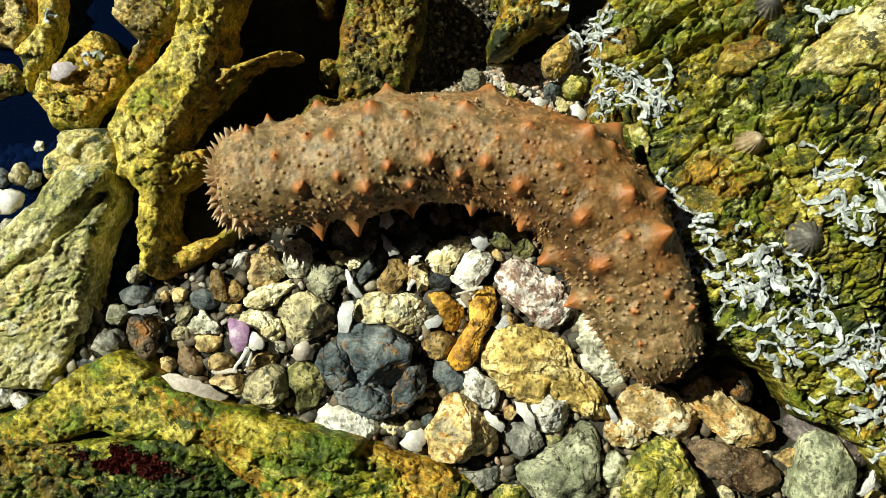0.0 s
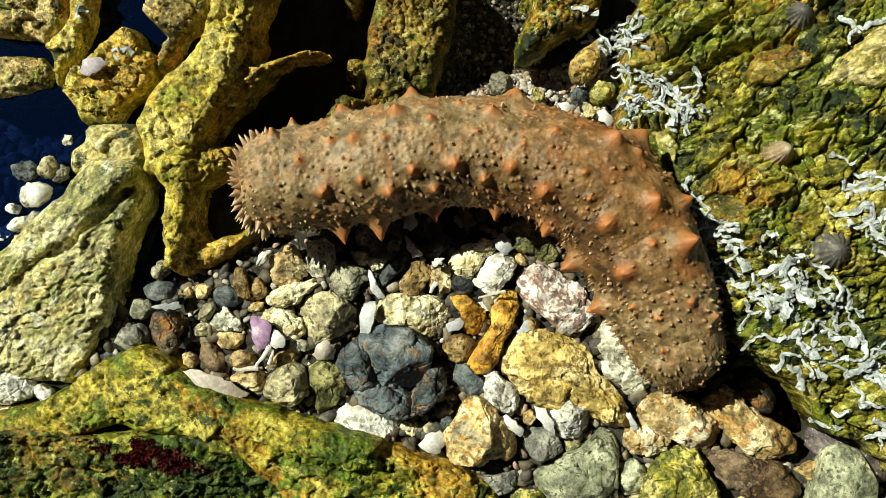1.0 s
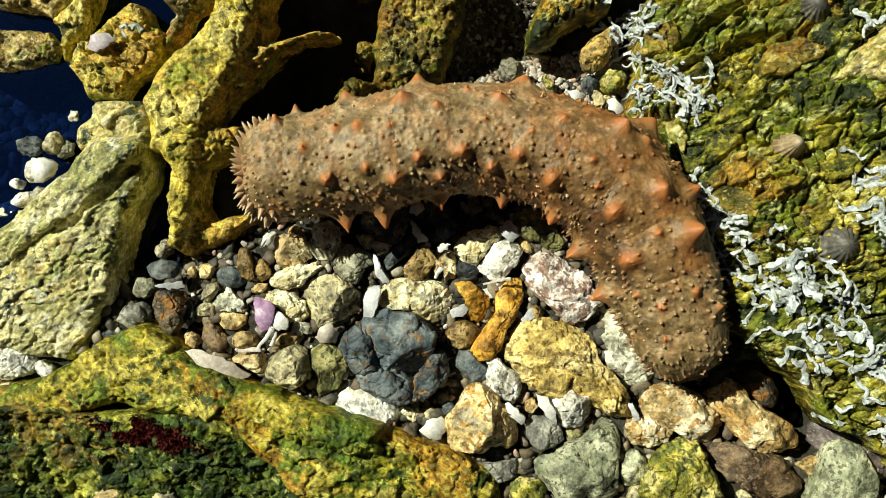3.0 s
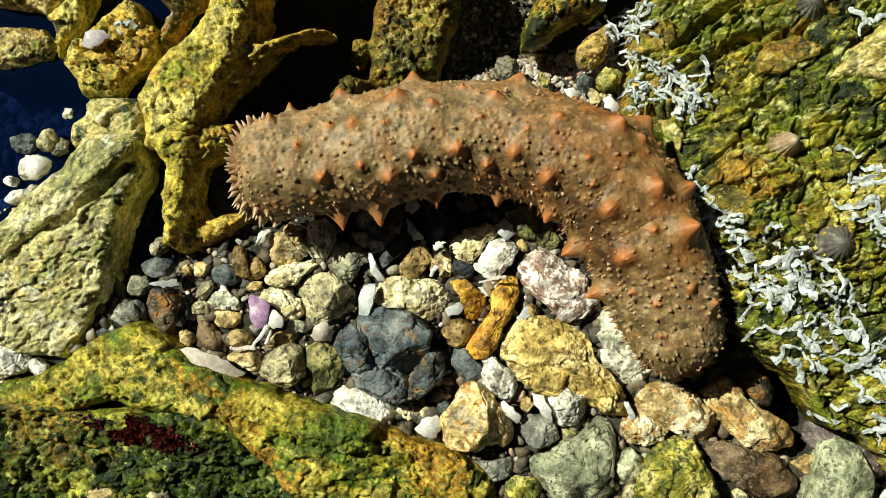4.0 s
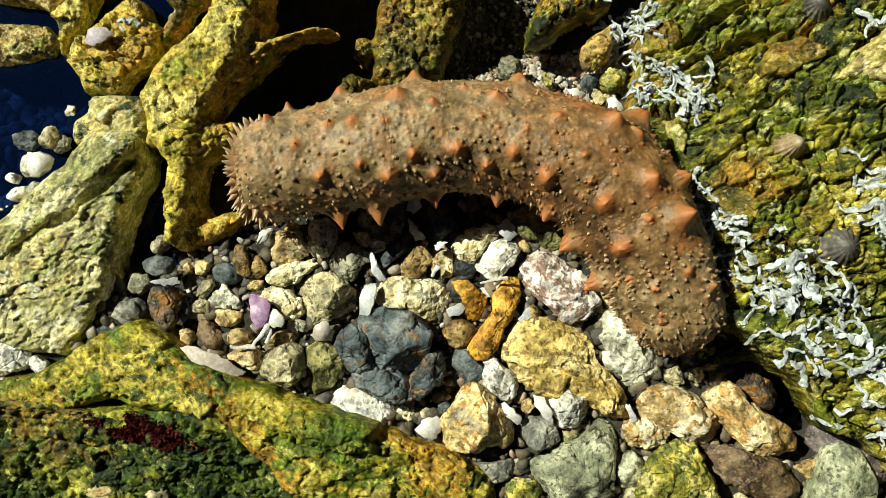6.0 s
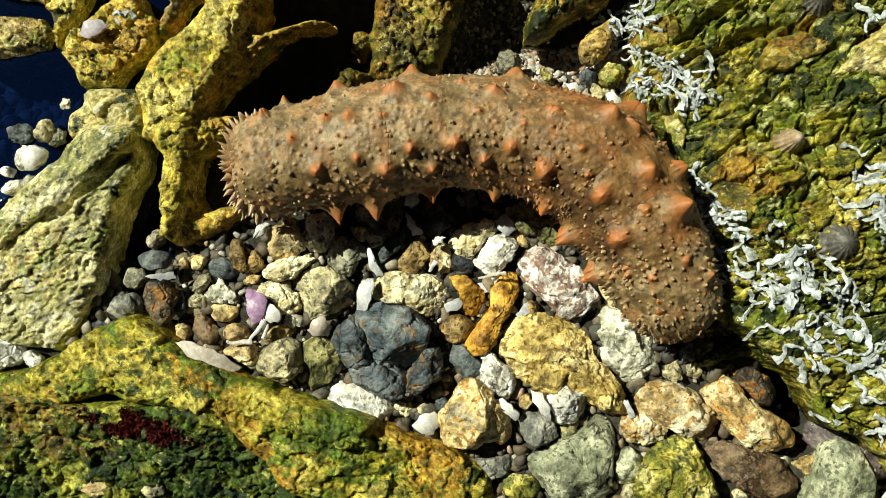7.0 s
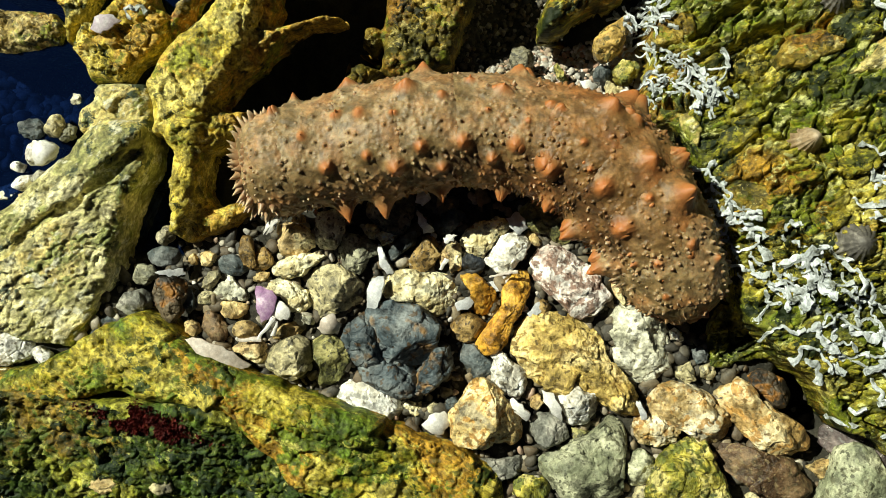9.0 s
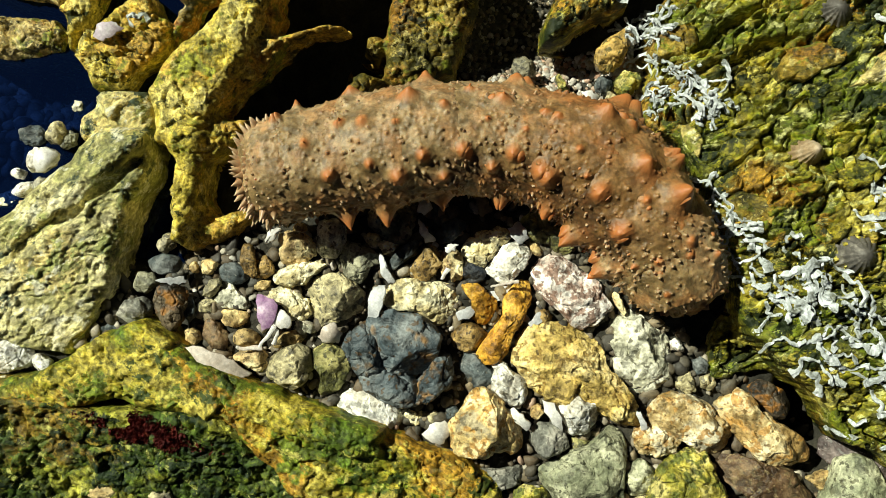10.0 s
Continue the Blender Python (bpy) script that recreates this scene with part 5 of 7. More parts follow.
stone("pebble", "pale pebble in deep water", "palegrey", [(-193.7, 46.7), (-192.1, 51.3), (-188.6, 51.0), (-187.8, 47.1), (-190.9, 44.7)], -22.0, 8.0, 191, 3, rough=0.45)
stone("stone", "pale stone in deep water", "palegrey", [(-225.1, 4.8), (-218.7, 9.3), (-214.4, 5.6), (-219.4, -0.1), (-224.6, -1.8)], -22.0, 8.0, 192, 4, rough=0.45)
stone("pebble", "pale tan stone on the mossy boulder", "tan", [(-164.8, -123.7), (-162.5, -119.3), (-156.4, -117.3), (-150.1, -118.3), (-150.2, -124.3), (-157.1, -126.3)], 3.0, 8.0, 193, 4, rough=0.45)
stone("pebble", "grey stone on the mossy boulder", "greytan", [(-137.2, -123.1), (-134.2, -119.4), (-128.0, -118.9), (-126.4, -123.5), (-132.5, -125.7)], 2.0, 8.0, 194, 4, rough=0.45)
stone("pebble", "red-brown pebble on the mossy boulder", "rust", [(-197.1, -111.0), (-194.0, -109.1), (-192.5, -112.4), (-195.4, -114.6)], 4.0, 8.0, 195, 3, rough=0.45)
stone("pebble", "dark pebble uncovered by the animal", "slate", [(96.5, -46.8), (100.0, -44.6), (104.1, -46.8), (103.0, -51.3), (98.6, -52.2)], -4.0, 8.0, 196, 4, rough=0.45)
stone("pebble", "mottled pebble uncovered by the animal", "greytan", [(100.2, -53.5), (104.2, -51.2), (107.7, -54.7), (105.6, -59.1), (101.5, -58.4)], -4.0, 8.0, 197, 4, rough=0.45)
stone("stone", "grey rough stone among gravel", "darktan", [(9.1, 79.2), (10.2, 84.6), (15.0, 85.9), (19.0, 83.2), (19.8, 77.9), (15.0, 74.7), (10.2, 75.7)], -22.0, 10.2, 198, 4, rough=0.45)
stone("pebble", "yellow-green mossy pebble among the pool stones", "mossy", [(55.8, 72.0), (56.3, 77.2), (60.3, 80.6), (65.5, 79.0), (66.8, 74.6), (62.9, 69.4), (59.0, 68.6)], -12.0, 9.3, 199, 4, rough=0.80)
stone("stone", "orange and grey rough rock", "orangegrey", [(45.2, 83.3), (47.0, 89.8), (53.5, 95.0), (61.2, 101.5), (63.8, 100.2), (59.9, 91.1), (57.3, 82.0), (52.2, 78.1), (47.0, 79.4)], -10.0, 11.7, 200, 5, rough=0.45)
stone("pebble", "pale yellow pebble among the pool stones", "cream", [(53.0, 66.2), (54.3, 70.1), (58.2, 68.8), (62.7, 66.2), (59.6, 62.7), (54.3, 62.7)], -16.0, 8.0, 201, 4, rough=0.70)
stone("pebble", "dark slate pebble among the pool stones", "slate", [(46.6, 73.1), (48.7, 77.6), (53.2, 78.4), (56.4, 74.4), (53.2, 70.5), (48.7, 70.5)], -18.0, 8.0, 202, 4, rough=0.45)
stone("pebble", "green sliver of stone", "mossy", [(29.0, 77.5), (31.4, 78.3), (36.2, 71.6), (33.6, 70.6), (30.9, 72.7)], -20.0, 8.0, 203, 4, rough=0.80)
stone("pebble", "blue-grey pebble in deep water", "slate", [(-216.7, 34.9), (-211.4, 39.4), (-204.0, 37.5), (-203.4, 30.9), (-210.1, 28.2), (-216.2, 29.6)], -20.0, 10.1, 204, 4, rough=0.45)

stone("pebble", "dark stone in the shaded gap", "darkgrey", [(-160.0, -46.0), (-156.5, -38.5), (-149.0, -36.0), (-144.0, -39.5), (-145.5, -45.5), (-153.0, -49.0)], -5.0, 10.0, 205, 4, rough=0.45)
stone("pebble", "dark olive stone in the shaded gap", "olivegrey", [(-154.0, -33.0), (-151.5, -26.0), (-145.0, -25.0), (-142.5, -30.0), (-147.5, -35.0)], -6.0, 9.0, 206, 4, rough=0.45)
stone("pebble", "dark slate pebble in the shaded gap", "slate", [(-171.0, -58.0), (-168.0, -52.0), (-161.0, -48.5), (-157.0, -51.5), (-161.5, -57.0), (-167.0, -60.0)], -6.0, 9.0, 207, 4, rough=0.45)
stone("pebble", "brown-grey pebble in the shaded gap", "darktan", [(-145.5, -14.0), (-143.0, -8.0), (-138.0, -7.5), (-136.5, -12.5), (-141.0, -16.0)], -9.0, 9.0, 208, 4, rough=0.45)
stone("pebble", "white shell-like stone in the deep water", "whitestone", [(-216.0, 6.0), (-213.0, 11.0), (-207.0, 12.0), (-204.0, 8.0), (-209.0, 4.0)], -16.0, 10.0, 209, 4, rough=0.45)
stone("pebble", "pale stone in the deep water", "palegrey", [(-206.5, 10.5), (-203.5, 14.0), (-199.0, 13.0), (-199.5, 9.0), (-204.0, 7.5)], -14.0, 9.0, 210, 4, rough=0.45)
stone("pebble", "pale chip in the deep water", "whitestone", [(-219.0, 14.0), (-216.0, 18.0), (-211.5, 17.0), (-212.5, 12.5)], -18.0, 8.0, 211, 3, rough=0.45)
stone("pebble", "tan stone in the deep water", "tan", [(-214.0, -1.0), (-210.5, 3.5), (-206.0, 1.5), (-208.0, -3.0)], -16.0, 9.0, 212, 3, rough=0.45)
stone("pebble", "grey stone in the deep water", "olivegrey", [(-197.0, 31.0), (-193.5, 36.5), (-188.5, 36.0), (-188.0, 30.5), (-193.0, 27.5)], -16.0, 9.0, 213, 4, rough=0.45)


def gather(pieces, name):
    """Joins broken pieces as parts under the first of them."""
    owner = pieces[0]
    for ob in pieces[1:]:
        ob.parent, ob.name = owner, name
        ob.location = ob.location - owner.location
        for key in ("category", "group"):
            del ob[key]


gather([
    stone("stone", "large dark slate stone with rust stains, cracked in pieces", "bigslate", [(-46.5, -37.8), (-36.1, -33.8), (-23.0, -35.9), (-14.7, -42.2), (-15.7, -52.1), (-20.4, -60.4), (-29.6, -61.0), (-36.1, -59.4), (-42.6, -49.5)], 6.5, 18.5, 900, 5, rough=0.45, chips=8, crack=0.3, boxy=0.42),
    stone("stone", "broken piece of dark slate", "bigslate", [(-56.9, -50.9), (-53.7, -44.3), (-45.9, -38.3), (-41.1, -49.6), (-35.4, -60.1), (-48.5, -63.2), (-52.4, -58.0)], 4.5, 16.5, 901, 5, rough=0.45, chips=8, crack=0.3, boxy=0.42),
    stone("stone", "broken piece of dark slate", "bigslate", [(-16.0, -52.1), (-9.4, -51.6), (-7.6, -59.4), (-10.7, -66.0), (-17.3, -72.5), (-23.8, -73.8), (-23.0, -65.2), (-19.6, -59.4)], 5.0, 17.0, 902, 5, rough=0.45, chips=8, crack=0.3, boxy=0.42),
    stone("stone", "broken piece of dark slate", "bigslate", [(-49.2, -62.5), (-36.1, -59.9), (-28.7, -60.4), (-22.4, -65.9), (-23.5, -74.3), (-30.8, -75.4), (-40.0, -72.5), (-46.6, -68.3)], 4.0, 16.0, 903, 5, rough=0.45, chips=8, crack=0.3, boxy=0.42),
], "slate_piece")


# ---- shells ----
def shell(label, kind, outline, top, bulge, seed, thick=1.3, name="shell_fragment"):
    """A broken piece of shell: a thin curved plate with a chipped outline."""
    q = np.array(outline, float) * MM
    lo, hi = q.min(0), q.max(0)
    mid = (lo + hi) / 2
    bm = bmesh.new()
    ring = []
    n = len(q)
    for i in range(n):
        for u in (0.0, 0.33, 0.67):
            a, b, c, e = q[i - 1], q[i], q[(i + 1) % n], q[(i + 2) % n]
            ring.append(b + (c - b) * u + 0.0004 * np.array([math.sin(7 * i + 5 * u + seed), math.cos(5 * i + 9 * u + seed)]) - mid)
    half = max((hi - lo) / 2)
    m = len(ring)
    sides = []
    for drop, scale in ((0.0, 1.0), (thick * MM, 0.97)):
        rows = []
        for s in (1.0, 0.96, 0.75, 0.5, 0.25):
            rows.append([bm.verts.new((x * s * scale, y * s * scale, bulge * MM * (1 - ((x * s) ** 2 + (y * s) ** 2) / half ** 2) - drop)) for x, y in ring])
        core = bm.verts.new((0, 0, bulge * MM - drop))
        for ra, rb in zip(rows, rows[1:]):
            for i in range(m):
                bm.faces.new((ra[i], ra[(i + 1) % m], rb[(i + 1) % m], rb[i]))
        for i in range(m):
            bm.faces.new((rows[-1][i], rows[-1][(i + 1) % m], core))
        sides.append(rows[0])
    for i in range(m):
        bm.faces.new((sides[0][i], sides[1][i], sides[1][(i + 1) % m], sides[0][(i + 1) % m]))
    bmesh.ops.recalc_face_normals(bm, faces=bm.faces)
    me = bpy.data.meshes.new(name)
    bm.to_mesh(me)
    bm.free()
    me.polygons.foreach_set("use_smooth", np.full(len(me.polygons), True))
    me.materials.append(SHELL[kind])
    ob = new(name, me)
    rng = random.Random(seed)
    ob.matrix_basis = Matrix.Translation((*mid, top * MM)) @ pose(0, 0, 0, rng.uniform(-14, 14), rng.uniform(-14, 14), 0)
    return tagged(ob, label, "shell", "broken shells in the pool")


shell("white broken shell with a sharp edge", "white", [(-94.3, -7.3), (-91.7, -2.3), (-87.7, -1.0), (-87.5, -2.8), (-90.5, -7.3), (-93.8, -8.8)], -3, 2, 1)
shell("grey flat shell fragment in shade", "bluewhite", [(-141.6, -28.1), (-135.3, -26.4), (-129.0, -25.8), (-127.7, -28.4), (-134.0, -29.6)], -5, 1, 2)
shell("purple mussel shell fragment", "purple", [(-95.9, -30.4), (-87.6, -32.4), (-85.3, -36.1), (-87.4, -44.4), (-91.9, -46.4), (-94.4, -39.9)], -1.5, 3, 3)
shell("white shell fragment among the pebbles", "white", [(-87.2, -42.9), (-85.0, -36.1), (-79.7, -39.4), (-79.2, -43.6), (-83.7, -45.4)], -1, 2, 4)
shell("long white and pink shell fragment", "pink", [(-124.0, -56.0), (-121.0, -54.3), (-109.8, -56.8), (-103.5, -59.8), (-95.5, -66.0), (-98.5, -68.0), (-108.5, -64.0), (-118.5, -61.0)], 0, 3, 5)
shell("pinkish white shell piece", "pink", [(-67.8, -48.1), (-66.0, -42.6), (-61.5, -40.1), (-57.5, -45.1), (-58.2, -48.9), (-64.0, -50.4)], -3, 3, 6)
shell("bluish white shell slab", "bluewhite", [(-46.8, -38.0), (-46.2, -26.1), (-43.7, -23.6), (-40.0, -22.4), (-39.0, -26.1), (-40.7, -34.9), (-42.5, -38.0)], -2, 2, 7)
shell("bluish shell fragment under the animal", "bluewhite", [(-28.6, 15.4), (-23.8, 16.7), (-21.7, 11.6), (-25.0, 8.8), (-28.1, 10.4)], -4, 2, 8)
shell("bluish shell fragment among the pebbles", "bluewhite", [(-28.1, 7.3), (-25.0, 5.3), (-22.5, 1.5), (-19.0, -2.3), (-23.8, -3.0), (-26.8, 1.5)], -4, 2, 9)
shell("grey-lilac shell fragment among the pebbles", "bluewhite", [(-43.6, -8.6), (-41.0, -11.1), (-39.5, -16.2), (-35.7, -21.5), (-39.0, -22.3), (-42.8, -17.5)], -5, 2, 10)
shell("white shell with blue sheen", "white", [(-19.1, -86.5), (-16.1, -81.4), (-9.8, -79.4), (-7.0, -84.0), (-9.8, -90.2), (-14.8, -89.7)], -2, 3, 11)
shell("grey-white shell fragment among the pebbles", "bluewhite", [(11.6, 5.3), (15.4, 9.1), (18.7, 6.6), (20.9, 2.3), (17.9, -1.3), (14.1, 0.8)], -3, 2, 12)
shell("white shell chip among the pebbles", "white", [(-15.5, -4.8), (-13.0, -3.0), (-9.5, -2.8), (-10.8, -5.5), (-14.0, -7.0)], 0, 1, 13)
shell("curved white shell sliver", "white", [(31.6, -67.4), (36.6, -68.7), (40.4, -75.0), (41.6, -80.5), (36.6, -77.0), (32.8, -72.4)], -1, 2, 14)
shell("white shell scrap among the pebbles", "white", [(19.2, -71.6), (24.2, -74.1), (28.0, -79.1), (26.2, -82.4), (21.2, -77.4), (16.6, -74.1)], -3, 2, 15)
shell("bluish shell fragment among the pebbles", "bluewhite", [(1.5, -25.0), (11.6, -20.0), (17.9, -17.9), (18.7, -20.5), (10.4, -26.3), (4.0, -28.8)], -8.5, 1, 16)
shell("bluish shell fragment among the pebbles", "bluewhite", [(-8.1, -32.7), (-3.5, -29.6), (0.3, -30.2), (-1.0, -34.0), (-7.3, -36.5)], -5, 1, 17)
shell("dark bluish shell fragment", "bluewhite", [(23.4, -35.3), (26.9, -30.2), (30.7, -29.0), (30.7, -32.8), (25.7, -37.9)], -6, 1, 18)
shell("bright white shell with a blue rim", "white", [(179.0, -106.6), (181.5, -99.3), (186.3, -95.4), (187.3, -97.3), (185.4, -102.2), (181.9, -107.1)], 9, 2, 19)
shell("white shell chip among gravel", "white", [(39.7, 69.0), (44.4, 69.5), (48.5, 67.7), (47.7, 63.1), (43.1, 64.4)], -14, 2, 20)
shell("white shell chip among gravel", "white", [(57.8, 65.3), (61.4, 66.9), (66.1, 60.9), (63.5, 58.3), (58.9, 61.4)], -12, 2, 21)
shell("grey-white shell chip among the pebbles", "bluewhite", [(72.4, -70.1), (74.4, -68.9), (78.2, -76.4), (75.7, -78.2)], -2, 1, 22)
shell("white shell in deep water", "white", [(-199.2, 24.4), (-196.1, 26.9), (-189.5, 25.7), (-188.3, 21.8), (-194.1, 16.5), (-199.2, 15.0)], -6, 4, 23)
shell("lilac coralline crust on the rock", "coralline", [(-176.8, 77.0), (-175.1, 82.8), (-169.2, 84.6), (-164.1, 82.1), (-167.4, 78.5), (-172.5, 75.2)], -6, 2, 24)


def tube_mesh(name, path, radius, material, hollow=True, seed=0, taper=0.5, ragged=1.0):
    """A wavering tube along points in metres, with an open flared mouth."""
    path = np.array(path)
    n = len(path)
    fine = []
    for i in range(n - 1):
        a, b = path[max(i - 1, 0)], path[i]
        c, e = path[i + 1], path[min(i + 2, n - 1)]
        for u in np.linspace(0, 1, 7, endpoint=False):
            fine.append(0.5 * ((2 * b) + (c - a) * u + (2 * a - 5 * b + 4 * c - e) * u * u + (3 * b - a - 3 * c + e) * u ** 3))
    fine.append(path[-1])
    fine = np.array(fine)
    fine += ragged * np.array([0.0015, 0.0015, 0.0006]) * np.stack([fbm(fine, 0.0032, 3, seed + k) for k in range(3)], 1)
    tan = np.gradient(fine, axis=0)
    tan /= np.linalg.norm(tan, axis=1)[:, None] + 1e-12
    side = np.cross(tan, (0, 0, 1))
    side /= np.linalg.norm(side, axis=1)[:, None] + 1e-12
    up = np.cross(side, tan)
    k, seg = len(fine), 10
    verts, faces = [], []
    s = np.linspace(0, 1, k)
    rr = radius * (taper + (1 - taper) * s) * (1 + 0.35 * smooth(0.75, 1.0, s) * hollow) * np.clip(1 + 0.42 * ragged * fbm(fine, 0.0022, 3, seed + 9), 0.4, 1.8)
    rings = [(fine[i], rr[i], i) for i in range(k)]
    if hollow:
        rings += [(fine[-1] + tan[-1] * radius * 0.1, rr[-1] * 0.72, -1), (fine[-1] - tan[-1] * radius * 1.5, rr[-1] * 0.6, -1)]
    for c, r, i in rings:
        for a in range(seg):
            t = a * 2 * math.pi / seg
            verts.append(c + r * (1 + ragged * (0.25 * math.sin(2 * t + seed + 0.3 * i) + 0.25 * math.sin(3 * t - 0.15 * i) + 0.25 * math.sin(5 * t + seed + 0.1 * i))) * (1.0 * math.cos(t) * side[i] + 0.72 * math.sin(t) * up[i]))
    for i in range(len(rings) - 1):
        for a in range(seg):
            b = (a + 1) % seg
            faces.append((i * seg + a, i * seg + b, (i + 1) * seg + b, (i + 1) * seg + a))
    faces.append(tuple(range(seg))[::-1])
    faces.append(tuple((len(rings) - 1) * seg + a for a in range(seg)))
    return mesh_of(name, verts, faces, material, True)


def rod(label, a, b, radius, kind):
    me = tube_mesh("shell_splinter", [np.array(a) * MM, (np.array(a) + np.array(b)) * MM / 2, np.array(b) * MM], radius * MM, SHELL[kind], False, 3, 0.6, 0.25)
    return tagged(new("shell_splinter", me), label, "shell", "broken shells in the pool")


rod("white shell splinter among the pebbles", (-101.3, -54.9, -1), (-91.7, -53.6, -1), 1.2, "pink")
rod("white shell splinter lying across pebbles", (-92.0, -53.2, 2), (-86.0, -44.0, 2), 1.1, "white")
rod("white shell splinter among the pebbles", (-84.5, -45.1, 1), (-85.8, -51.6, 1), 1, "white")
rod("thin curved shell rim", (6.0, -20.2, 0), (18.0, -16.8, 0), 0.7, "pink")
rod("pale shell splinter among the pebbles", (-15.5, -18.6, -1), (-13.0, -13.5, -1), 1.1, "white")


# ---- growth on the rocks ----

SURFACES = []
for ob in list(scene.objects):
    if ob.name.startswith(("rock", "ground", "stone", "boulder")) and ob.type == "MESH":
        SURFACES.append((ob.location.copy(), BVHTree.FromPolygons([v.co for v in ob.data.vertices], [p.vertices[:] for p in ob.data.polygons])))


def surface(x, y):
    """The highest solid surface at a place of the plan, in metres."""
    best = -0.05
    for loc, tree in SURFACES:
        hit = tree.ray_cast(Vector((x, y, 0.4)) - loc, Vector((0, 0, -1)))[0]
        if hit:
            best = max(best, hit.z + loc.z)
    return best


def worm_tube(points, radius, seed):
    pts = []
    for k, (x, y) in enumerate(points):
        pts.append((x * MM, y * MM, surface(x * MM, y * MM) + radius * MM * 0.7))
    z = [p[2] for p in pts]
    pts = [(x, y, max(b, max(z[max(i - 1, 0):i + 2]) - 0.002)) for i, (x, y, b) in enumerate(pts)]
    pts[-1] = (pts[-1][0], pts[-1][1], pts[-1][2] + 0.0008)
    mid = Vector(pts[len(pts) // 2])
    me = tube_mesh("worm_tube", [tuple(Vector(p) - mid) for p in pts], radius * MM, SHELL["tube"], True, seed)
    ob = new("worm_tube", me)
    ob.location = mid
    return tagged(ob, "white chalky worm tube cemented to the rock", "worm tube", "worm tubes on the rock")


worm_tube([(115.6, -37.3), (117.6, -32.6), (124.3, -32.1), (131.0, -32.0), (136.3, -28.2)], 0.95, 0)
worm_tube([(136.3, -27.8), (140.3, -25.4), (143.7, -30.1), (144.2, -34.8)], 1.20, 1)
worm_tube([(142.5, -35.9), (147.3, -34.8), (152.6, -37.6)], 0.80, 2)
worm_tube([(135.6, -31.3), (140.2, -35.9), (144.2, -39.4)], 1.35, 3)
worm_tube([(135.5, -38.9), (130.9, -39.4), (127.8, -45.2)], 0.95, 4)
worm_tube([(130.8, -44.1), (136.6, -46.4), (137.9, -52.3)], 1.20, 5)
worm_tube([(137.8, -39.4), (141.4, -45.3), (142.6, -47.6)], 0.80, 6)
worm_tube([(143.8, -41.8), (146.2, -45.3), (148.7, -47.0)], 1.35, 7)
worm_tube([(144.9, -40.6), (153.5, -41.4), (157.1, -39.6)], 0.95, 8)
worm_tube([(157.1, -40.7), (163.2, -38.5), (164.3, -33.8), (160.5, -30.2)], 1.20, 9)
worm_tube([(152.0, -29.0), (155.6, -25.5), (160.5, -27.8), (161.8, -31.4)], 0.80, 10)
worm_tube([(149.6, -31.3), (155.7, -32.5), (160.6, -34.4)], 1.35, 11)
worm_tube([(106.4, -10.5), (109.5, -15.2), (111.8, -14.0)], 1.00, 12)
worm_tube([(110.8, -11.6), (117.3, -14.0), (121.8, -13.5)], 1.20, 13)
worm_tube([(115.0, -17.5), (118.1, -21.0), (120.9, -22.1)], 0.80, 14)
worm_tube([(121.8, -13.9), (126.0, -18.6), (131.4, -19.7)], 1.35, 15)
worm_tube([(129.0, -25.5), (129.2, -20.9), (133.7, -18.5), (134.7, -23.1)], 0.95, 16)
worm_tube([(126.3, -11.5), (131.8, -10.3), (133.2, -15.0)], 1.20, 17)
worm_tube([(138.1, -20.8), (146.1, -19.6), (150.8, -20.8), (152.0, -25.4)], 0.80, 18)
worm_tube([(135.2, -9.2), (136.1, -15.0), (141.6, -16.1)], 1.35, 19)
worm_tube([(137.3, -11.5), (144.0, -12.6), (148.5, -11.4)], 0.95, 20)
worm_tube([(144.3, -4.4), (150.9, -9.1), (151.9, -16.1)], 1.20, 21)
worm_tube([(153.2, -9.1), (156.7, -13.8), (157.9, -20.8)], 0.80, 22)
worm_tube([(136.9, 2.6), (132.4, 0.2), (126.7, -3.3), (122.1, -6.9)], 1.35, 23)
worm_tube([(128.9, -2.1), (130.9, -8.0), (134.0, -11.5)], 0.95, 24)
worm_tube([(135.4, -4.5), (138.6, -6.8), (140.7, -10.3)], 1.20, 25)
worm_tube([(131.3, 1.4), (138.0, 2.6), (143.3, -0.9), (147.6, -3.3)], 0.80, 26)
worm_tube([(123.9, 7.4), (125.7, 10.9), (129.6, 10.4)], 1.35, 27)
worm_tube([(123.2, 6.9), (125.9, 3.8), (130.3, 2.6)], 0.95, 28)
worm_tube([(112.7, 5.0), (115.4, 0.2), (116.7, -4.5)], 1.20, 29)
worm_tube([(109.4, 6.2), (113.9, 6.2), (116.0, 3.8)], 0.80, 30)
worm_tube([(92.1, 30.1), (93.0, 34.1), (96.5, 35.0)], 1.00, 31)
worm_tube([(94.3, 25.9), (97.7, 24.6), (100.0, 25.8)], 1.00, 32)
worm_tube([(93.0, 21.7), (96.5, 23.4)], 1.00, 33)
worm_tube([(96.2, 16.0), (99.4, 11.1), (101.1, 13.5)], 1.00, 34)
worm_tube([(97.0, 7.5), (101.6, 8.7), (104.0, 11.1)], 1.00, 35)
worm_tube([(100.2, 3.9), (104.6, 0.2), (106.6, -4.5)], 1.00, 36)
worm_tube([(106.0, 6.2), (109.4, 7.4), (111.5, 3.8)], 1.00, 37)
worm_tube([(163.2, 43.9), (158.6, 40.4), (154.3, 41.7), (150.1, 44.3)], 0.80, 38)
worm_tube([(162.8, 37.9), (165.9, 35.5), (163.6, 32.0), (157.0, 30.9)], 1.35, 39)
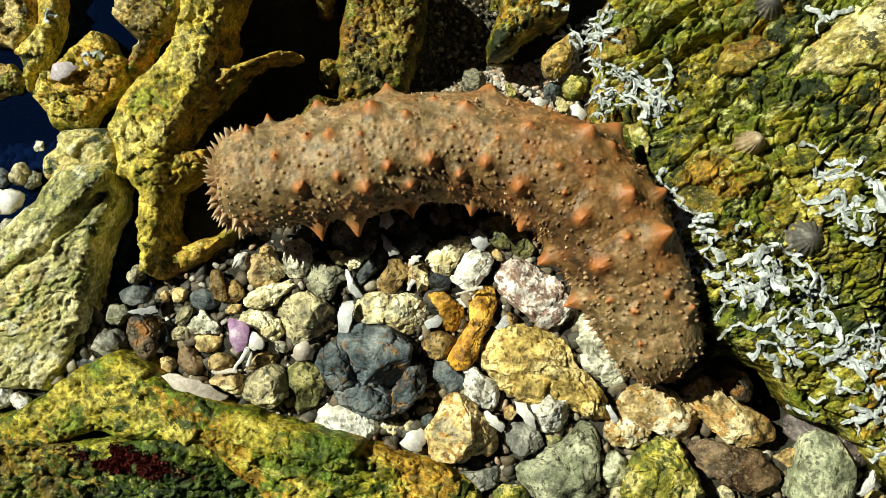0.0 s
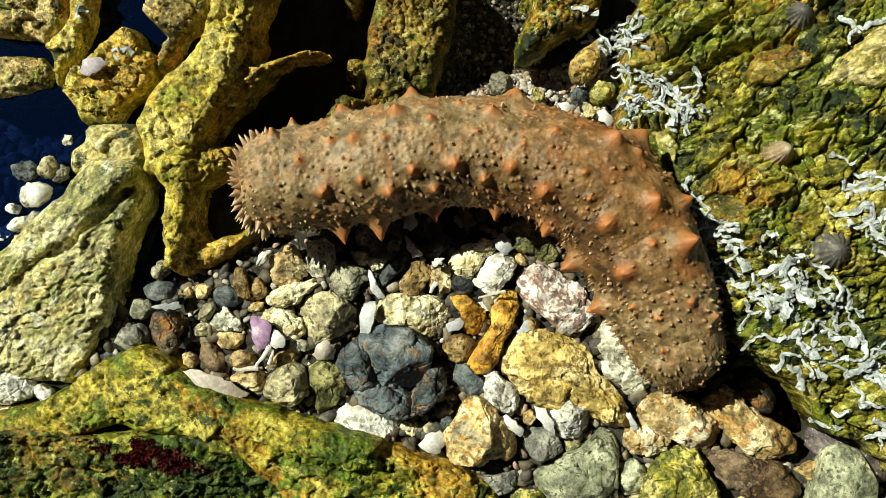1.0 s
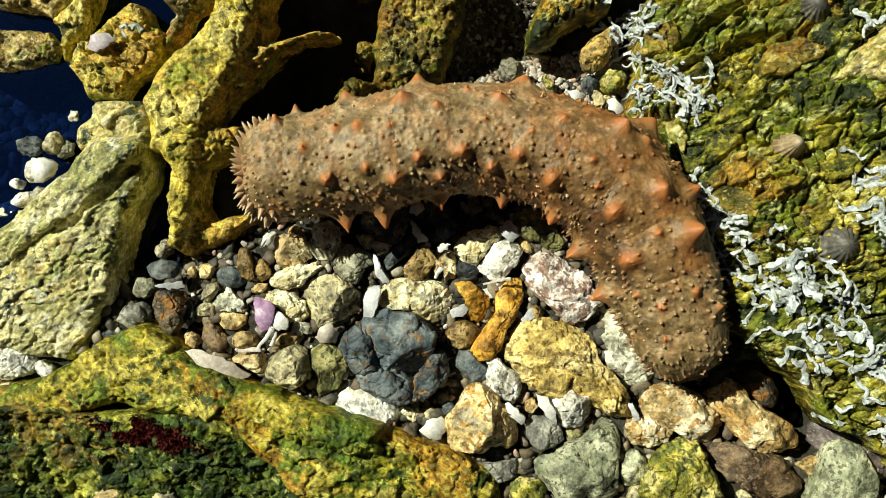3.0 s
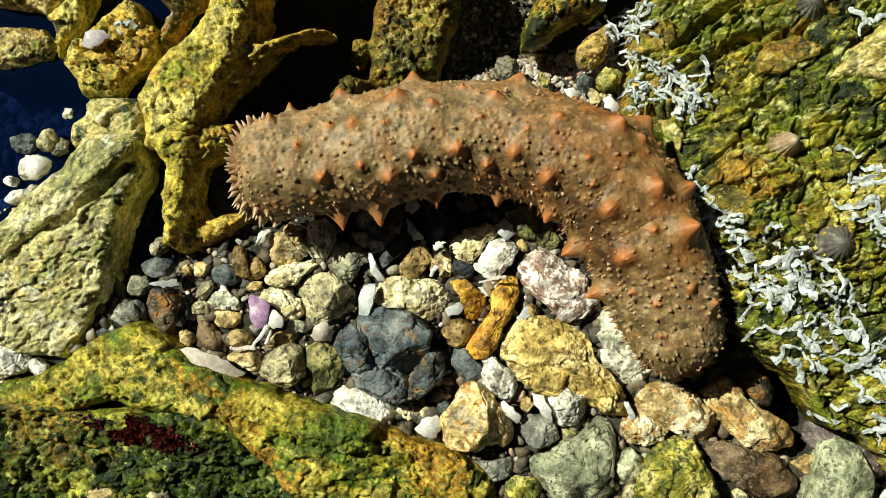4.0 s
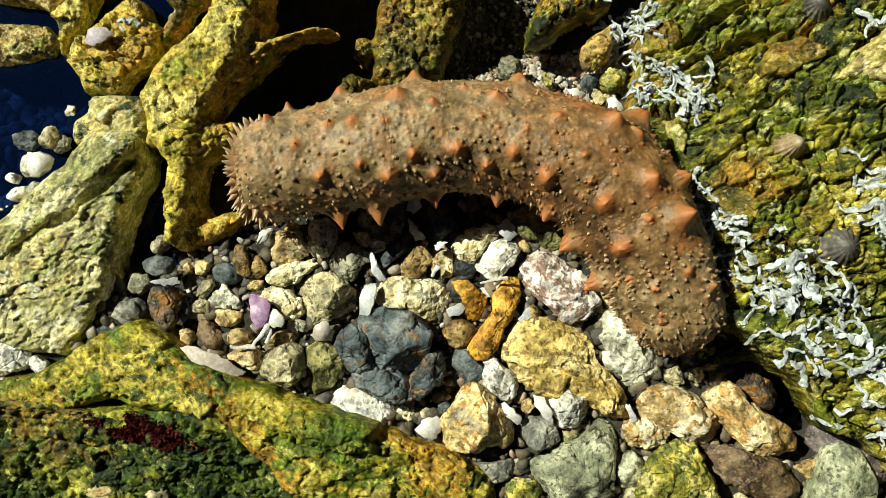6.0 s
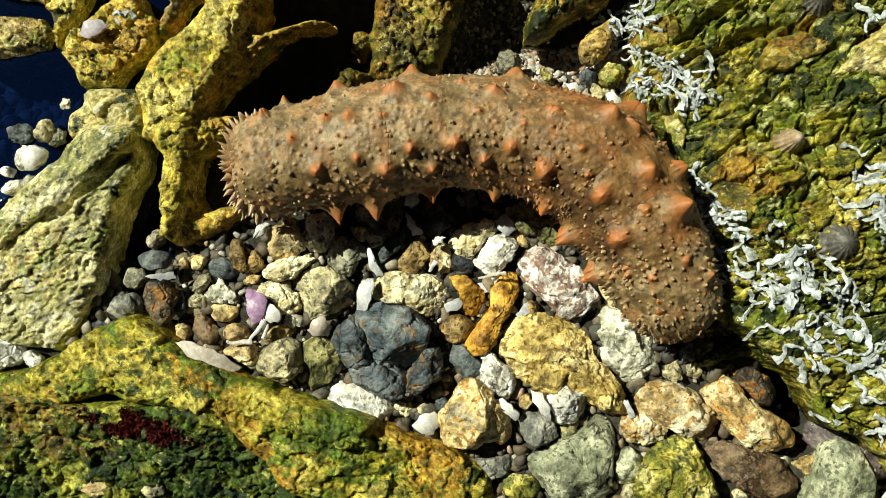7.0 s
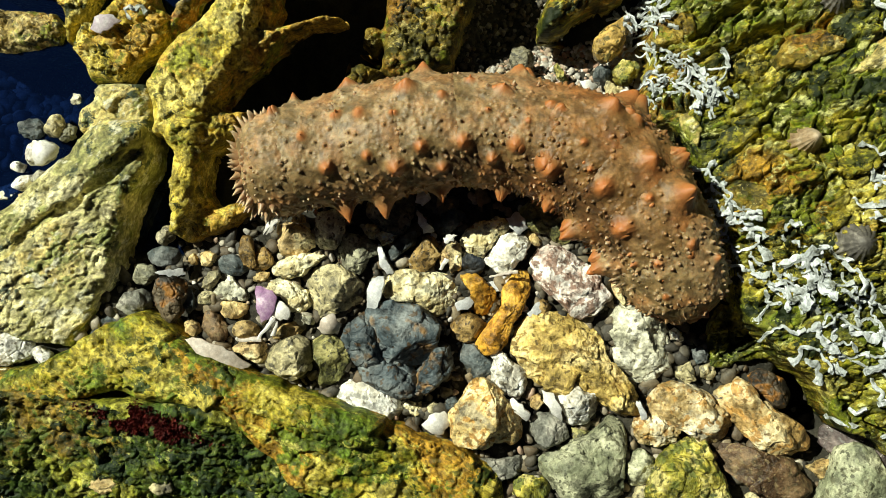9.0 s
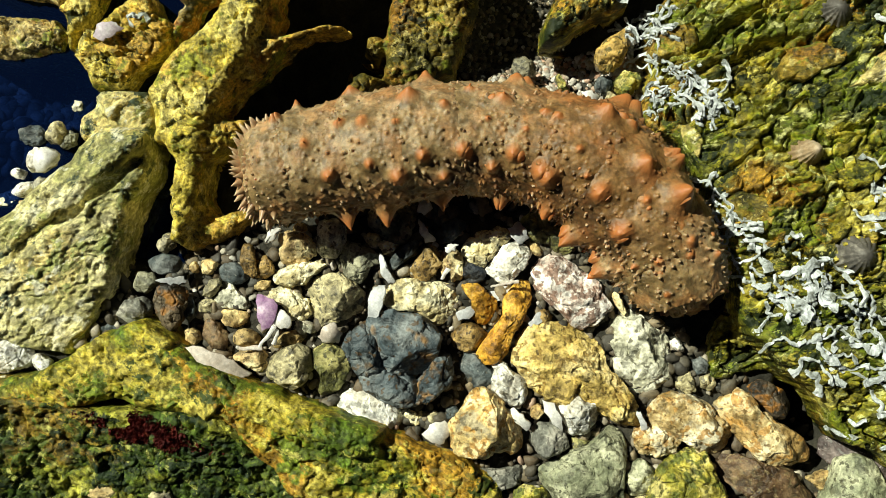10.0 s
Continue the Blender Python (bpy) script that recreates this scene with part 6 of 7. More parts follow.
worm_tube([(153.8, 33.3), (155.8, 29.7), (161.2, 28.4), (167.9, 30.7)], 0.95, 40)
worm_tube([(150.0, 22.6), (152.0, 19.1), (158.6, 20.2), (165.4, 24.8)], 1.20, 41)
worm_tube([(152.9, 16.7), (155.2, 18.6), (157.3, 16.2)], 0.80, 42)
worm_tube([(166.5, 24.8), (164.1, 20.1), (162.5, 17.8)], 1.35, 43)
worm_tube([(174.5, 28.3), (179.1, 26.0), (180.3, 16.6)], 2.40, 44)
worm_tube([(170.9, 21.3), (173.2, 14.3), (175.6, 7.2)], 1.20, 45)
worm_tube([(167.5, 18.9), (168.5, 14.3), (170.8, 7.2)], 0.80, 46)
worm_tube([(167.3, 4.9), (174.4, 3.0), (178.9, 2.1)], 1.35, 47)
worm_tube([(156.1, 13.1), (162.8, 14.3), (167.3, 9.6)], 0.95, 48)
worm_tube([(165.8, -39.7), (162.2, -44.4), (157.3, -46.6)], 1.20, 49)
worm_tube([(165.7, -38.5), (171.9, -36.9), (175.7, -38.6), (183.3, -37.5)], 0.80, 50)
worm_tube([(166.0, -48.0), (169.8, -46.9), (173.7, -51.7)], 1.35, 51)
worm_tube([(184.8, -44.7), (178.6, -48.2), (173.5, -46.9)], 0.95, 52)
worm_tube([(176.5, -58.9), (178.9, -56.6), (180.4, -61.4)], 1.20, 53)
worm_tube([(178.8, -53.0), (185.1, -51.9)], 0.80, 54)
worm_tube([(166.9, -73.1), (173.2, -70.8), (181.9, -66.2)], 1.35, 55)
worm_tube([(180.9, -42.3), (188.4, -39.5)], 0.95, 56)
worm_tube([(145.5, -66.5), (151.8, -69.1), (155.5, -68.0)], 1.20, 57)
worm_tube([(152.8, -62.0), (159.1, -63.3)], 0.80, 58)
worm_tube([(181.2, -83.1), (185.2, -85.7)], 1.35, 59)
worm_tube([(63.2, 101.8), (64.4, 97.7), (61.6, 87.2), (60.2, 80.7)], 1.00, 60)
worm_tube([(79.4, 107.5), (75.7, 105.1), (70.6, 100.0), (67.9, 90.9)], 1.00, 61)
worm_tube([(61.6, 84.6), (66.6, 87.0), (70.1, 82.8)], 1.00, 62)
worm_tube([(64.6, 60.8), (66.0, 67.3), (69.7, 67.1), (73.1, 61.8)], 1.00, 63)
worm_tube([(67.3, 68.5), (69.8, 73.6), (73.4, 70.9), (75.8, 69.5)], 1.00, 64)
worm_tube([(79.5, 74.5), (83.2, 76.9), (85.5, 72.9), (84.1, 67.8)], 1.00, 65)
worm_tube([(80.6, 69.3), (85.2, 65.2), (89.8, 61.2), (88.5, 57.4)], 1.00, 66)
worm_tube([(84.4, 76.9), (88.9, 70.2), (93.5, 66.2), (96.9, 63.5)], 1.00, 67)
worm_tube([(91.1, 65.0), (94.5, 61.0), (99.4, 65.9), (101.7, 64.6)], 1.00, 68)
worm_tube([(69.6, 64.5), (72.1, 67.0), (73.9, 63.1)], 1.00, 69)
worm_tube([(86.5, 69.0), (91.2, 66.3), (93.3, 59.8)], 1.00, 70)
worm_tube([(157.2, 104.9), (159.2, 101.0), (161.1, 95.8)], 1.35, 71)
worm_tube([(158.6, 92.1), (161.2, 98.3), (168.0, 100.4), (173.6, 102.6)], 0.95, 72)
worm_tube([(43.7, 111.4), (47.5, 108.8), (51.3, 110.1)], 0.90, 73)
worm_tube([(51.3, 107.5), (55.2, 108.8)], 0.90, 74)
worm_tube([(123.9, -15.1), (129.4, -16.7), (132.5, -20.8)], 1.35, 75)
worm_tube([(117.2, -15.8), (121.6, -17.4), (124.1, -20.9)], 0.95, 76)
worm_tube([(131.3, -24.3), (135.8, -23.1), (138.7, -25.0)], 1.20, 77)
worm_tube([(143.0, -8.0), (146.3, -11.4), (149.6, -14.9)], 0.80, 78)
worm_tube([(127.6, -6.8), (130.6, -4.9), (133.6, -5.9)], 1.35, 79)
worm_tube([(109.9, -6.9), (113.5, -10.4), (116.4, -11.1)], 0.95, 80)
worm_tube([(160.9, -42.0), (165.9, -43.2), (170.8, -41.6)], 1.20, 81)
worm_tube([(178.3, -39.9), (182.4, -47.1)], 0.80, 82)
worm_tube([(169.1, -64.7), (176.9, -68.5), (180.8, -72.2)], 1.35, 83)
worm_tube([(103.6, 2.6), (101.5, 6.3), (99.3, 9.4)], 1.00, 84)
worm_tube([(94.8, 11.2), (93.9, 15.3), (96.7, 18.5)], 1.00, 85)
worm_tube([(83.3, 79.5), (86.3, 75.5), (90.2, 72.7)], 1.00, 86)
worm_tube([(-163.2, 87.1), (-158.1, 88.1), (-151.7, 87.1)], 0.90, 87)
worm_tube([(-160.7, 82.0), (-161.9, 85.8), (-159.4, 87.6)], 0.90, 88)
worm_tube([(-181.1, 107.5), (-178.5, 106.3), (-176.0, 107.0)], 0.90, 89)
worm_tube([(-179.8, 102.4), (-181.1, 105.5), (-178.8, 108.8)], 0.90, 90)


def tube_cluster(area, count, radius, seed):
    """Short curled tubes that fill a crowded patch."""
    rng = random.Random(seed)
    q = np.array(area, float)
    lo, hi = q.min(0), q.max(0)
    made = 0
    while made < count:
        x, y = rng.uniform(lo[0], hi[0]), rng.uniform(lo[1], hi[1])
        if inside(q.tolist(), np.array([x]), np.array([y]))[0] < 0:
            continue
        a, pts = rng.gauss(-0.8, 0.9) + rng.choice((0, math.pi)), [(x, y)]
        for _ in range(rng.choice((2, 3, 3))):
            a += rng.uniform(-0.8, 0.8)
            x, y = x + 4.3 * math.cos(a), y + 4.3 * math.sin(a)
            pts.append((x, y))
        worm_tube(pts, radius * rng.uniform(0.75, 1.25), seed * 100 + made)
        made += 1


tube_cluster([(108.7, -8.1), (129.1, 0.2), (153.2, -6.8), (159.1, -23.1), (130.0, -27.8), (114.7, -22.2)], 20, 0.7, 1)
tube_cluster([(132.3, -27.8), (165.5, -30.2), (193.3, -35.3), (194.0, -52.1), (163.7, -51.5), (131.9, -48.7)], 17, 0.72, 2)
tube_cluster([(91.1, 34.6), (96.9, 34.5), (102.8, 11.1), (111.1, -4.5), (105.4, -6.9), (93.7, 12.4)], 16, 0.75, 3)
tube_cluster([(76.0, 77.3), (83.3, 78.8), (102.9, 66.5), (99.2, 62.1), (90.8, 56.8), (80.5, 68.0)], 26, 0.6, 4)
tube_cluster([(66.1, 71.2), (74.7, 73.4), (75.6, 64.3), (65.8, 59.5)], 10, 0.65, 8)
tube_cluster([(70.8, 106.7), (80.7, 111.4), (76.8, 101.0), (69.0, 88.1), (60.2, 79.9), (61.8, 95.2)], 22, 0.65, 7)
tube_cluster([(152.9, 35.7), (168.2, 37.8), (188.6, 26.0), (181.7, 4.9), (167.3, 7.2), (154.1, 19.0)], 12, 0.72, 5)
tube_cluster([(168.8, -54.0), (194.0, -52.1), (195.5, -86.0), (180.0, -83.1), (164.2, -68.2)], 15, 0.72, 6)


def limpet(label, kind, x, y, rx, ry, height, turn, seed, tilt=(0, 0)):
    """A ribbed conical shell clamped to the rock."""
    verts, faces, n, rows = [], [], 72, 14
    for i in range(rows + 1):
        u = i / rows
        for a in range(n):
            t = a * 2 * math.pi / n
            rib = 1 + 0.10 * u * math.sin(t * 15 + seed) + 0.05 * u * math.sin(t * 29 + 2 * seed) + 0.05 * math.sin(2 * t + seed)
            step = 0.03 * math.sin(u * 26 + seed)
            r = (u ** 0.8 + step * u) * rib
            verts.append((r * rx * MM * math.cos(t) + 0.25 * rx * MM * (1 - u), r * ry * MM * math.sin(t), height * MM * (1 - u ** 1.45)))
    for i in range(rows):
        for a in range(n):
            b = (a + 1) % n
            faces.append((i * n + a, (i + 1) * n + a, (i + 1) * n + b, i * n + b))
    faces.append(tuple(range(n)))
    ob = new("limpet", mesh_of("limpet", verts, faces, SHELL[kind]))
    z = min(surface((x + d) * MM, (y + e) * MM) for d, e in ((0, 0), (rx * .7, 0), (-rx * .7, 0), (0, ry * .7), (0, -ry * .7)))
    ob.matrix_basis = Matrix.Translation((x * MM, y * MM, z)) @ pose(0, 0, 0, tilt[0], tilt[1], turn)
    return tagged(ob, label, "limpet")


limpet("tan ribbed limpet on the rock ledge", "limpet", 131.7, 44.6, 6.2, 6.6, 16, 150, 1)
limpet("dark ribbed limpet among worm tubes", "darklimpet", 152.2, 3.9, 8.6, 8.8, 12, 160, 2)
limpet("dark limpet on the rock ledge", "darklimpet", 141.8, 105.5, 6.8, 5.8, 8, 160, 3)


# ---- the sea cucumber ----
AXIS = np.array([
    (-97.0, 27.5, 20.3),
    (-86.9, 28.4, 21.0),
    (-67.8, 30.8, 22.0),
    (-43.9, 36.5, 23.2),
    (-20.1, 40.8, 23.4),
    (3.8, 43.2, 22.7),
    (30.6, 38.4, 23.4),
    (55.2, 26.0, 26.3),
    (71.9, 3.8, 25.3),
    (82.6, -18.9, 22.9),
    (88.6, -38.0, 20.1),
    (91.7, -56.6, 18.1),
]) * MM
BODY_Z = 0.0165
_seg = np.linalg.norm(np.diff(AXIS[:, :2], axis=0), axis=1)
ALONG = np.concatenate([[0], np.cumsum(_seg)])
LENGTH = ALONG[-1]


def axis_at(s):
    """Centre line, its direction, and the half width at s metres from the head."""
    t = np.atleast_1d(s)
    out = []
    for k in range(3):
        ys = AXIS[:, k]
        m = np.gradient(ys, ALONG)
        i = np.clip(np.searchsorted(ALONG, t) - 1, 0, len(ALONG) - 2)
        h = ALONG[i + 1] - ALONG[i]
        u = (t - ALONG[i]) / h
        out.append((2 * u ** 3 - 3 * u ** 2 + 1) * ys[i] + (u ** 3 - 2 * u ** 2 + u) * h * m[i] + (-2 * u ** 3 + 3 * u ** 2) * ys[i + 1] + (u ** 3 - u ** 2) * h * m[i + 1])
    c = np.stack(out[:2], 1)
    return c, out[2]


def frame_at(s):
    a, _ = axis_at(np.clip(s - 0.001, 0, LENGTH))
    b, _ = axis_at(np.clip(s + 0.001, 0, LENGTH))
    d = b - a
    return d / np.linalg.norm(d, axis=1)[:, None]


def body_point(s, phi, swell=0.0):
    """A point of the body's skin: s from the head, phi from the back (radians, positive to the outer side), and the normal there."""
    s, phi = np.atleast_1d(s).astype(float), np.atleast_1d(phi).astype(float)
    c, r = axis_at(np.clip(s, 0, LENGTH))
    d = frame_at(s)
    cap = np.clip(np.minimum(s / 0.016, (LENGTH - s) / 0.018), 0, 1)
    r = r * np.sqrt(np.maximum(1 - (1 - cap) ** 2, 0.0004)) + swell
    left = np.stack([-d[:, 1], d[:, 0]], 1)
    lat, ver = np.sin(phi), np.cos(phi)
    up = np.where(ver > 0, ver * 0.94, -np.abs(ver) ** 0.8 * 0.80)
    p = np.stack([c[:, 0] + left[:, 0] * lat * r, c[:, 1] + left[:, 1] * lat * r, BODY_Z + up * r], 1)
    ends = np.where(s < 0.016, -(1 - cap), np.where(LENGTH - s < 0.018, 1 - cap, 0))
    n = np.stack([left[:, 0] * lat + d[:, 0] * ends, left[:, 1] * lat + d[:, 1] * ends, ver], 1)
    return p, n / np.linalg.norm(n, axis=1)[:, None]


def cone_mesh(name, r, h, material, blunt=0.22, n=14, lean=(0, 0)):
    """A soft pointed papilla standing on z = 0, with a flared foot."""
    verts, faces, rows = [], [], 9
    for i in range(rows):
        u = i / (rows - 1)
        w = r * ((1 - u) ** 1.7 * (1 - blunt) + blunt * math.sqrt(max(1 - u * u, 0)) * 1.1)
        if i == 0:
            w = r * 1.2
        z = h * (u * 1.2 - 0.2)
        for a in range(n):
            t = a * 2 * math.pi / n
            k = 1 + 0.07 * math.sin(3 * t + r * 9000) + 0.05 * math.sin(5 * t + i)
            verts.append((w * k * math.cos(t) + lean[0] * u * u, w * k * math.sin(t) + lean[1] * u * u, z))
    for i in range(rows - 1):
        for a in range(n):
            b = (a + 1) % n
            faces.append((i * n + a, i * n + b, (i + 1) * n + b, (i + 1) * n + a))
    faces.append(tuple(range(n))[::-1])
    faces.append(tuple((rows - 1) * n + a for a in range(n)))
    return mesh_of(name, verts, faces, material)


PIECES = 11
OVERLAP = 0.009
cucumber = tagged(new("sea_cucumber"), "brown sea cucumber with orange papillae curled over the pebbles", "sea cucumber")
HOME = Vector((AXIS[:, 0].mean(), AXIS[:, 1].mean(), 0))
cucumber.location = HOME
SEGMENTS, PAPILLAE = [], []


def bump(s, phi, r, h):
    """A large papilla of foot radius r and height h (mm), s mm from the head and phi degrees from the back."""
    PAPILLAE.append((s, phi, r, h))


bump(38.2, -21, 3.3, 2.4)
bump(31.6, 15, 2.4, 1.6)
bump(46.1, 29, 2.4, 1.6)
bump(54.4, 22, 2.7, 1.8)
bump(72.2, 42, 4.2, 3.2)
bump(85.5, 29, 2.4, 1.6)
bump(75.6, -17, 3.3, 2.1)
bump(64.8, -33, 4.2, 2.6)
bump(92.6, -17, 3.9, 2.4)
bump(83.0, -39, 2.7, 1.8)
bump(78.9, 84, 4.1, 5.9)
bump(51.1, 78, 3.4, 5.0)
bump(54.4, -18, 2.4, 1.6)
bump(95.9, 52, 2.4, 1.6)
bump(27.8, 84, 2.7, 5.0)
bump(39.4, -84, 3.8, 9.2)
bump(56.0, -84, 4.1, 9.2)
bump(81.4, -84, 3.8, 6.7)
bump(106.7, 40, 3.6, 2.1)
bump(129.5, 28, 2.7, 1.6)
bump(148.6, 41, 4.2, 3.2)
bump(155.3, 84, 4.5, 7.6)
bump(116.7, -17, 3.9, 2.4)
bump(105.9, -33, 3.0, 2.1)
bump(133.7, -29, 4.8, 2.9)
bump(171.0, 23, 4.2, 2.9)
bump(167.7, -20, 4.8, 2.9)
bump(189.7, 28, 4.8, 5.8)
bump(114.6, -84, 3.8, 6.7)
bump(143.6, -74, 5.1, 5.9)
bump(113.8, 84, 3.8, 5.5)
bump(176.0, -79, 5.1, 9.2)
bump(189.3, -30, 5.4, 3.2)
bump(201.8, -83, 5.8, 9.2)
bump(211.3, 16, 2.7, 1.3)
bump(213.4, -21, 2.4, 1.3)
bump(205.5, -39, 1.8, 1.1)
bump(227.9, -26, 1.8, 1.1)
bump(219.6, 39, 1.8, 1.6)
bump(19.9, 52, 2.4, 2.6)
bump(177.3, 54, 3.3, 3.2)
bump(66.8, 16, 1.5, 1.1)
bump(102.1, 14, 1.5, 1.1)
bump(119.6, 7, 1.5, 1.1)
bump(145.3, 1, 1.8, 1.3)
bump(152.8, -16, 1.8, 1.3)
bump(156.9, 45, 2.1, 1.6)
bump(184.3, 3, 2.1, 1.6)


def rise(phi):
    """How much taller the papillae of the back stand than those of the flanks."""
    return 1.9 if abs(phi) < 60 else 1.0


def build_body():
    edges = np.linspace(0, LENGTH, PIECES + 1)
    for k in range(PIECES):
        s0 = max(edges[k] - OVERLAP, 0.00005)
        s1 = min(edges[k + 1] + OVERLAP, LENGTH - 0.00005)
        ns, nphi = int((s1 - s0) / 0.00045), 340
        s = np.linspace(s0, s1, ns)
        if k == 0:
            s = s0 + (s1 - s0) * np.linspace(0, 1, ns) ** 1.5
        if k == PIECES - 1:
            s = s1 - (s1 - s0) * np.linspace(1, 0, ns) ** 1.5
        phi = np.linspace(-math.pi, math.pi, nphi, endpoint=False)
        gs, gp = np.meshgrid(s, phi, indexing="ij")
        fs, fp = gs.ravel(), gp.ravel()
        p, n = body_point(fs, fp)
        c, r = axis_at(fs)
        q = np.stack([fs, np.sin(fp) * r, np.cos(fp) * r], 1)
        big = 0.0013 * fbm(q, 0.020, 2, 3) + 0.00022 * fbm(q, 0.0030, 3, 8)
        crease = 0.00035 * np.sin(fs / 0.0031 + 3 * fbm(q, 0.016, 2, 6)) * smooth(0.10, 0.17, fs) * smooth(-0.3, 0.6, fbm(q, 0.02, 2, 31))
        f1, f2, who = cells(q, 0.0029, 11)
        low = smooth(0.2, -0.75, np.sin(fp)) * 0.5 + smooth(0.15, 0.21, fs) * 0.5
        tall = (0.00055 + 0.0008 * who) * (1 + 0.6 * smooth(0.07, 0.13, fs)) * (0.7 + 0.5 * smooth(-0.3, 0.4, fbm(q, 0.03, 2, 51)) + 0.9 * low)
        wart = np.exp(-((f1 / (0.00046 + 0.00026 * who)) ** 2))
        g1, g2, wh2 = cells(q, 0.0022, 14)
        small = np.exp(-((g1 / 0.00048) ** 2)) * (wh2 > 0.35)
        tuck = np.zeros(len(fs))
        if k > 0:
            tuck += 0.0025 * np.clip(1 - (fs - s0) / (1.3 * OVERLAP), 0, 1) ** 1.5
        if k < PIECES - 1:
            tuck += 0.0025 * np.clip(1 - (s1 - fs) / (1.3 * OVERLAP), 0, 1) ** 1.5
        mound, blush = np.zeros(len(fs)), np.zeros(len(fs))
        for ps, pp, pr, ph in PAPILLAE:
            near = np.abs(fs - ps * MM) < pr * 3 * MM
            turn = (fp[near] - radians(pp) + math.pi) % (2 * math.pi) - math.pi
            d2 = ((fs[near] - ps * MM) ** 2 + (turn * r[near]) ** 2) / (pr * MM) ** 2
            mound[near] += ph * rise(pp) * MM * 0.9 * np.exp(-1.25 * d2 ** 0.8)
            blush[near] = np.maximum(blush[near], np.exp(-d2 / 0.7))
        p = p + n * (big + crease + (tall * wart + 0.00042 * small) * (1 - 0.8 * blush) + mound - tuck)[:, None]
        mid_c, _ = axis_at((s0 + s1) / 2)
        mid = np.array([*mid_c[0], BODY_Z])
        a = (np.arange(ns - 1)[:, None] * nphi + np.arange(nphi)[None]).ravel()
        b = (np.arange(ns - 1)[:, None] * nphi + ((np.arange(nphi) + 1) % nphi)[None]).ravel()
        faces = np.stack([a, a + nphi, b + nphi, b], 1)
        me = mesh_of("body_segment", p - mid, faces, SKIN)
        me.attributes.new("wart", "FLOAT", "POINT").data.foreach_set("value", np.maximum(wart * (who > 0.40) * (1 - smooth(0.11, 0.16, fs)), small * (wh2 > 0.82)).astype(np.float32))
        me.attributes.new("pale", "FLOAT", "POINT").data.foreach_set("value", np.maximum(wart * np.maximum(who < 0.40, smooth(0.11, 0.16, fs)), small * 0.7 * (wh2 < 0.7)).astype(np.float32))
        saddle = smooth(0.085, 0.135, fs + 0.012 * fbm(q, 0.02, 3, 71)) * (1 - smooth(0.185, 0.215, fs + 0.012 * fbm(q, 0.02, 3, 72)))
        # Mask of the mottles and the painted shade low on the inner side.
        flank_mottle_shade = smooth(0.25, 0.55, np.sin(-fp)) * (1 - smooth(0.80, 0.97, np.sin(-fp))) * (fp > -math.pi / 2) * smooth(0.028, 0.055, fs) * (1 - smooth(0.19, 0.22, fs))
        flank_mottle_shade = flank_mottle_shade * smooth(-0.45, 0.15, fbm(q, 0.009, 3, 73)) * (1 - 0.8 * wart)
        me.attributes.new("flank_mottle_shade", "FLOAT", "POINT").data.foreach_set("value", (0.95 * flank_mottle_shade).astype(np.float32))
        me.attributes.new("saddle", "FLOAT", "POINT").data.foreach_set("value", saddle.astype(np.float32))
        me.attributes.new("blush", "FLOAT", "POINT").data.foreach_set("value", blush.astype(np.float32))
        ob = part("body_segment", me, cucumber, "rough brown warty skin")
        ob.location = Vector(mid) - HOME
        SEGMENTS.append((edges[k], edges[k + 1], Vector(mid), ob))


build_body()


def papilla(s, phi, r, h, material=None, blunt=0.22, name="papilla", label="", lean=0.0):
    """A papilla of foot radius r and height h (mm) on the skin, s mm from the head and phi degrees from the back."""
    p, n = body_point(s * MM, radians(phi), -0.0004)
    for a, b, mid, ob in SEGMENTS:
        if a <= s * MM <= b or ob is SEGMENTS[-1][3]:
            me = cone_mesh(name, r * MM, h * MM, material or PAPILLA, blunt, lean=(0, lean * MM))
            turn = Vector(n[0]).to_track_quat("Z", "Y").to_matrix().to_4x4()
            return part(name, me, ob, label, Matrix.Translation(Vector(p[0]) - mid) @ turn)


for s, phi, r, h in PAPILLAE:
    papilla(s, phi, r * (0.46 if abs(phi) < 60 else 0.7), h * rise(phi) * 0.95, blunt=0.5)


def fringe():
    """The ring of pale pointed papillae round the head, and the scattered small ones along the flanks."""
    rng = random.Random(4)
    for ring, s, count, length in ((0, 1.2, 12, 3.6), (1, 3.4, 24, 5.2), (2, 6.5, 32, 5.6), (3, 10.5, 34, 4.6), (4, 15.5, 26, 2.6), (5, 22.0, 18, 1.6)):
        for i in range(count):
            phi = -150 + 300 * (i + 0.5 * (ring % 2) + rng.uniform(-0.2, 0.2)) / count
            k = 1.0 if abs(phi) > 50 or s < 5 else 0.35
            papilla(s + rng.uniform(-0.8, 0.8), phi, rng.uniform(1.8, 2.6) * (0.45 + 0.55 * k), length * k * rng.uniform(0.85, 1.2), SPIKE, 0.20, "head_papilla", "pale pointed papilla")
    for i in range(130):
        s = rng.uniform(26, LENGTH / MM - 6)
        phi = rng.uniform(-95, -38) if i % 4 else rng.uniform(50, 110)
        papilla(s, phi, rng.uniform(0.7, 1.2), rng.uniform(0.9, 1.7), SPIKE, 0.4, "small_papilla", "small pale papilla")


fringe()


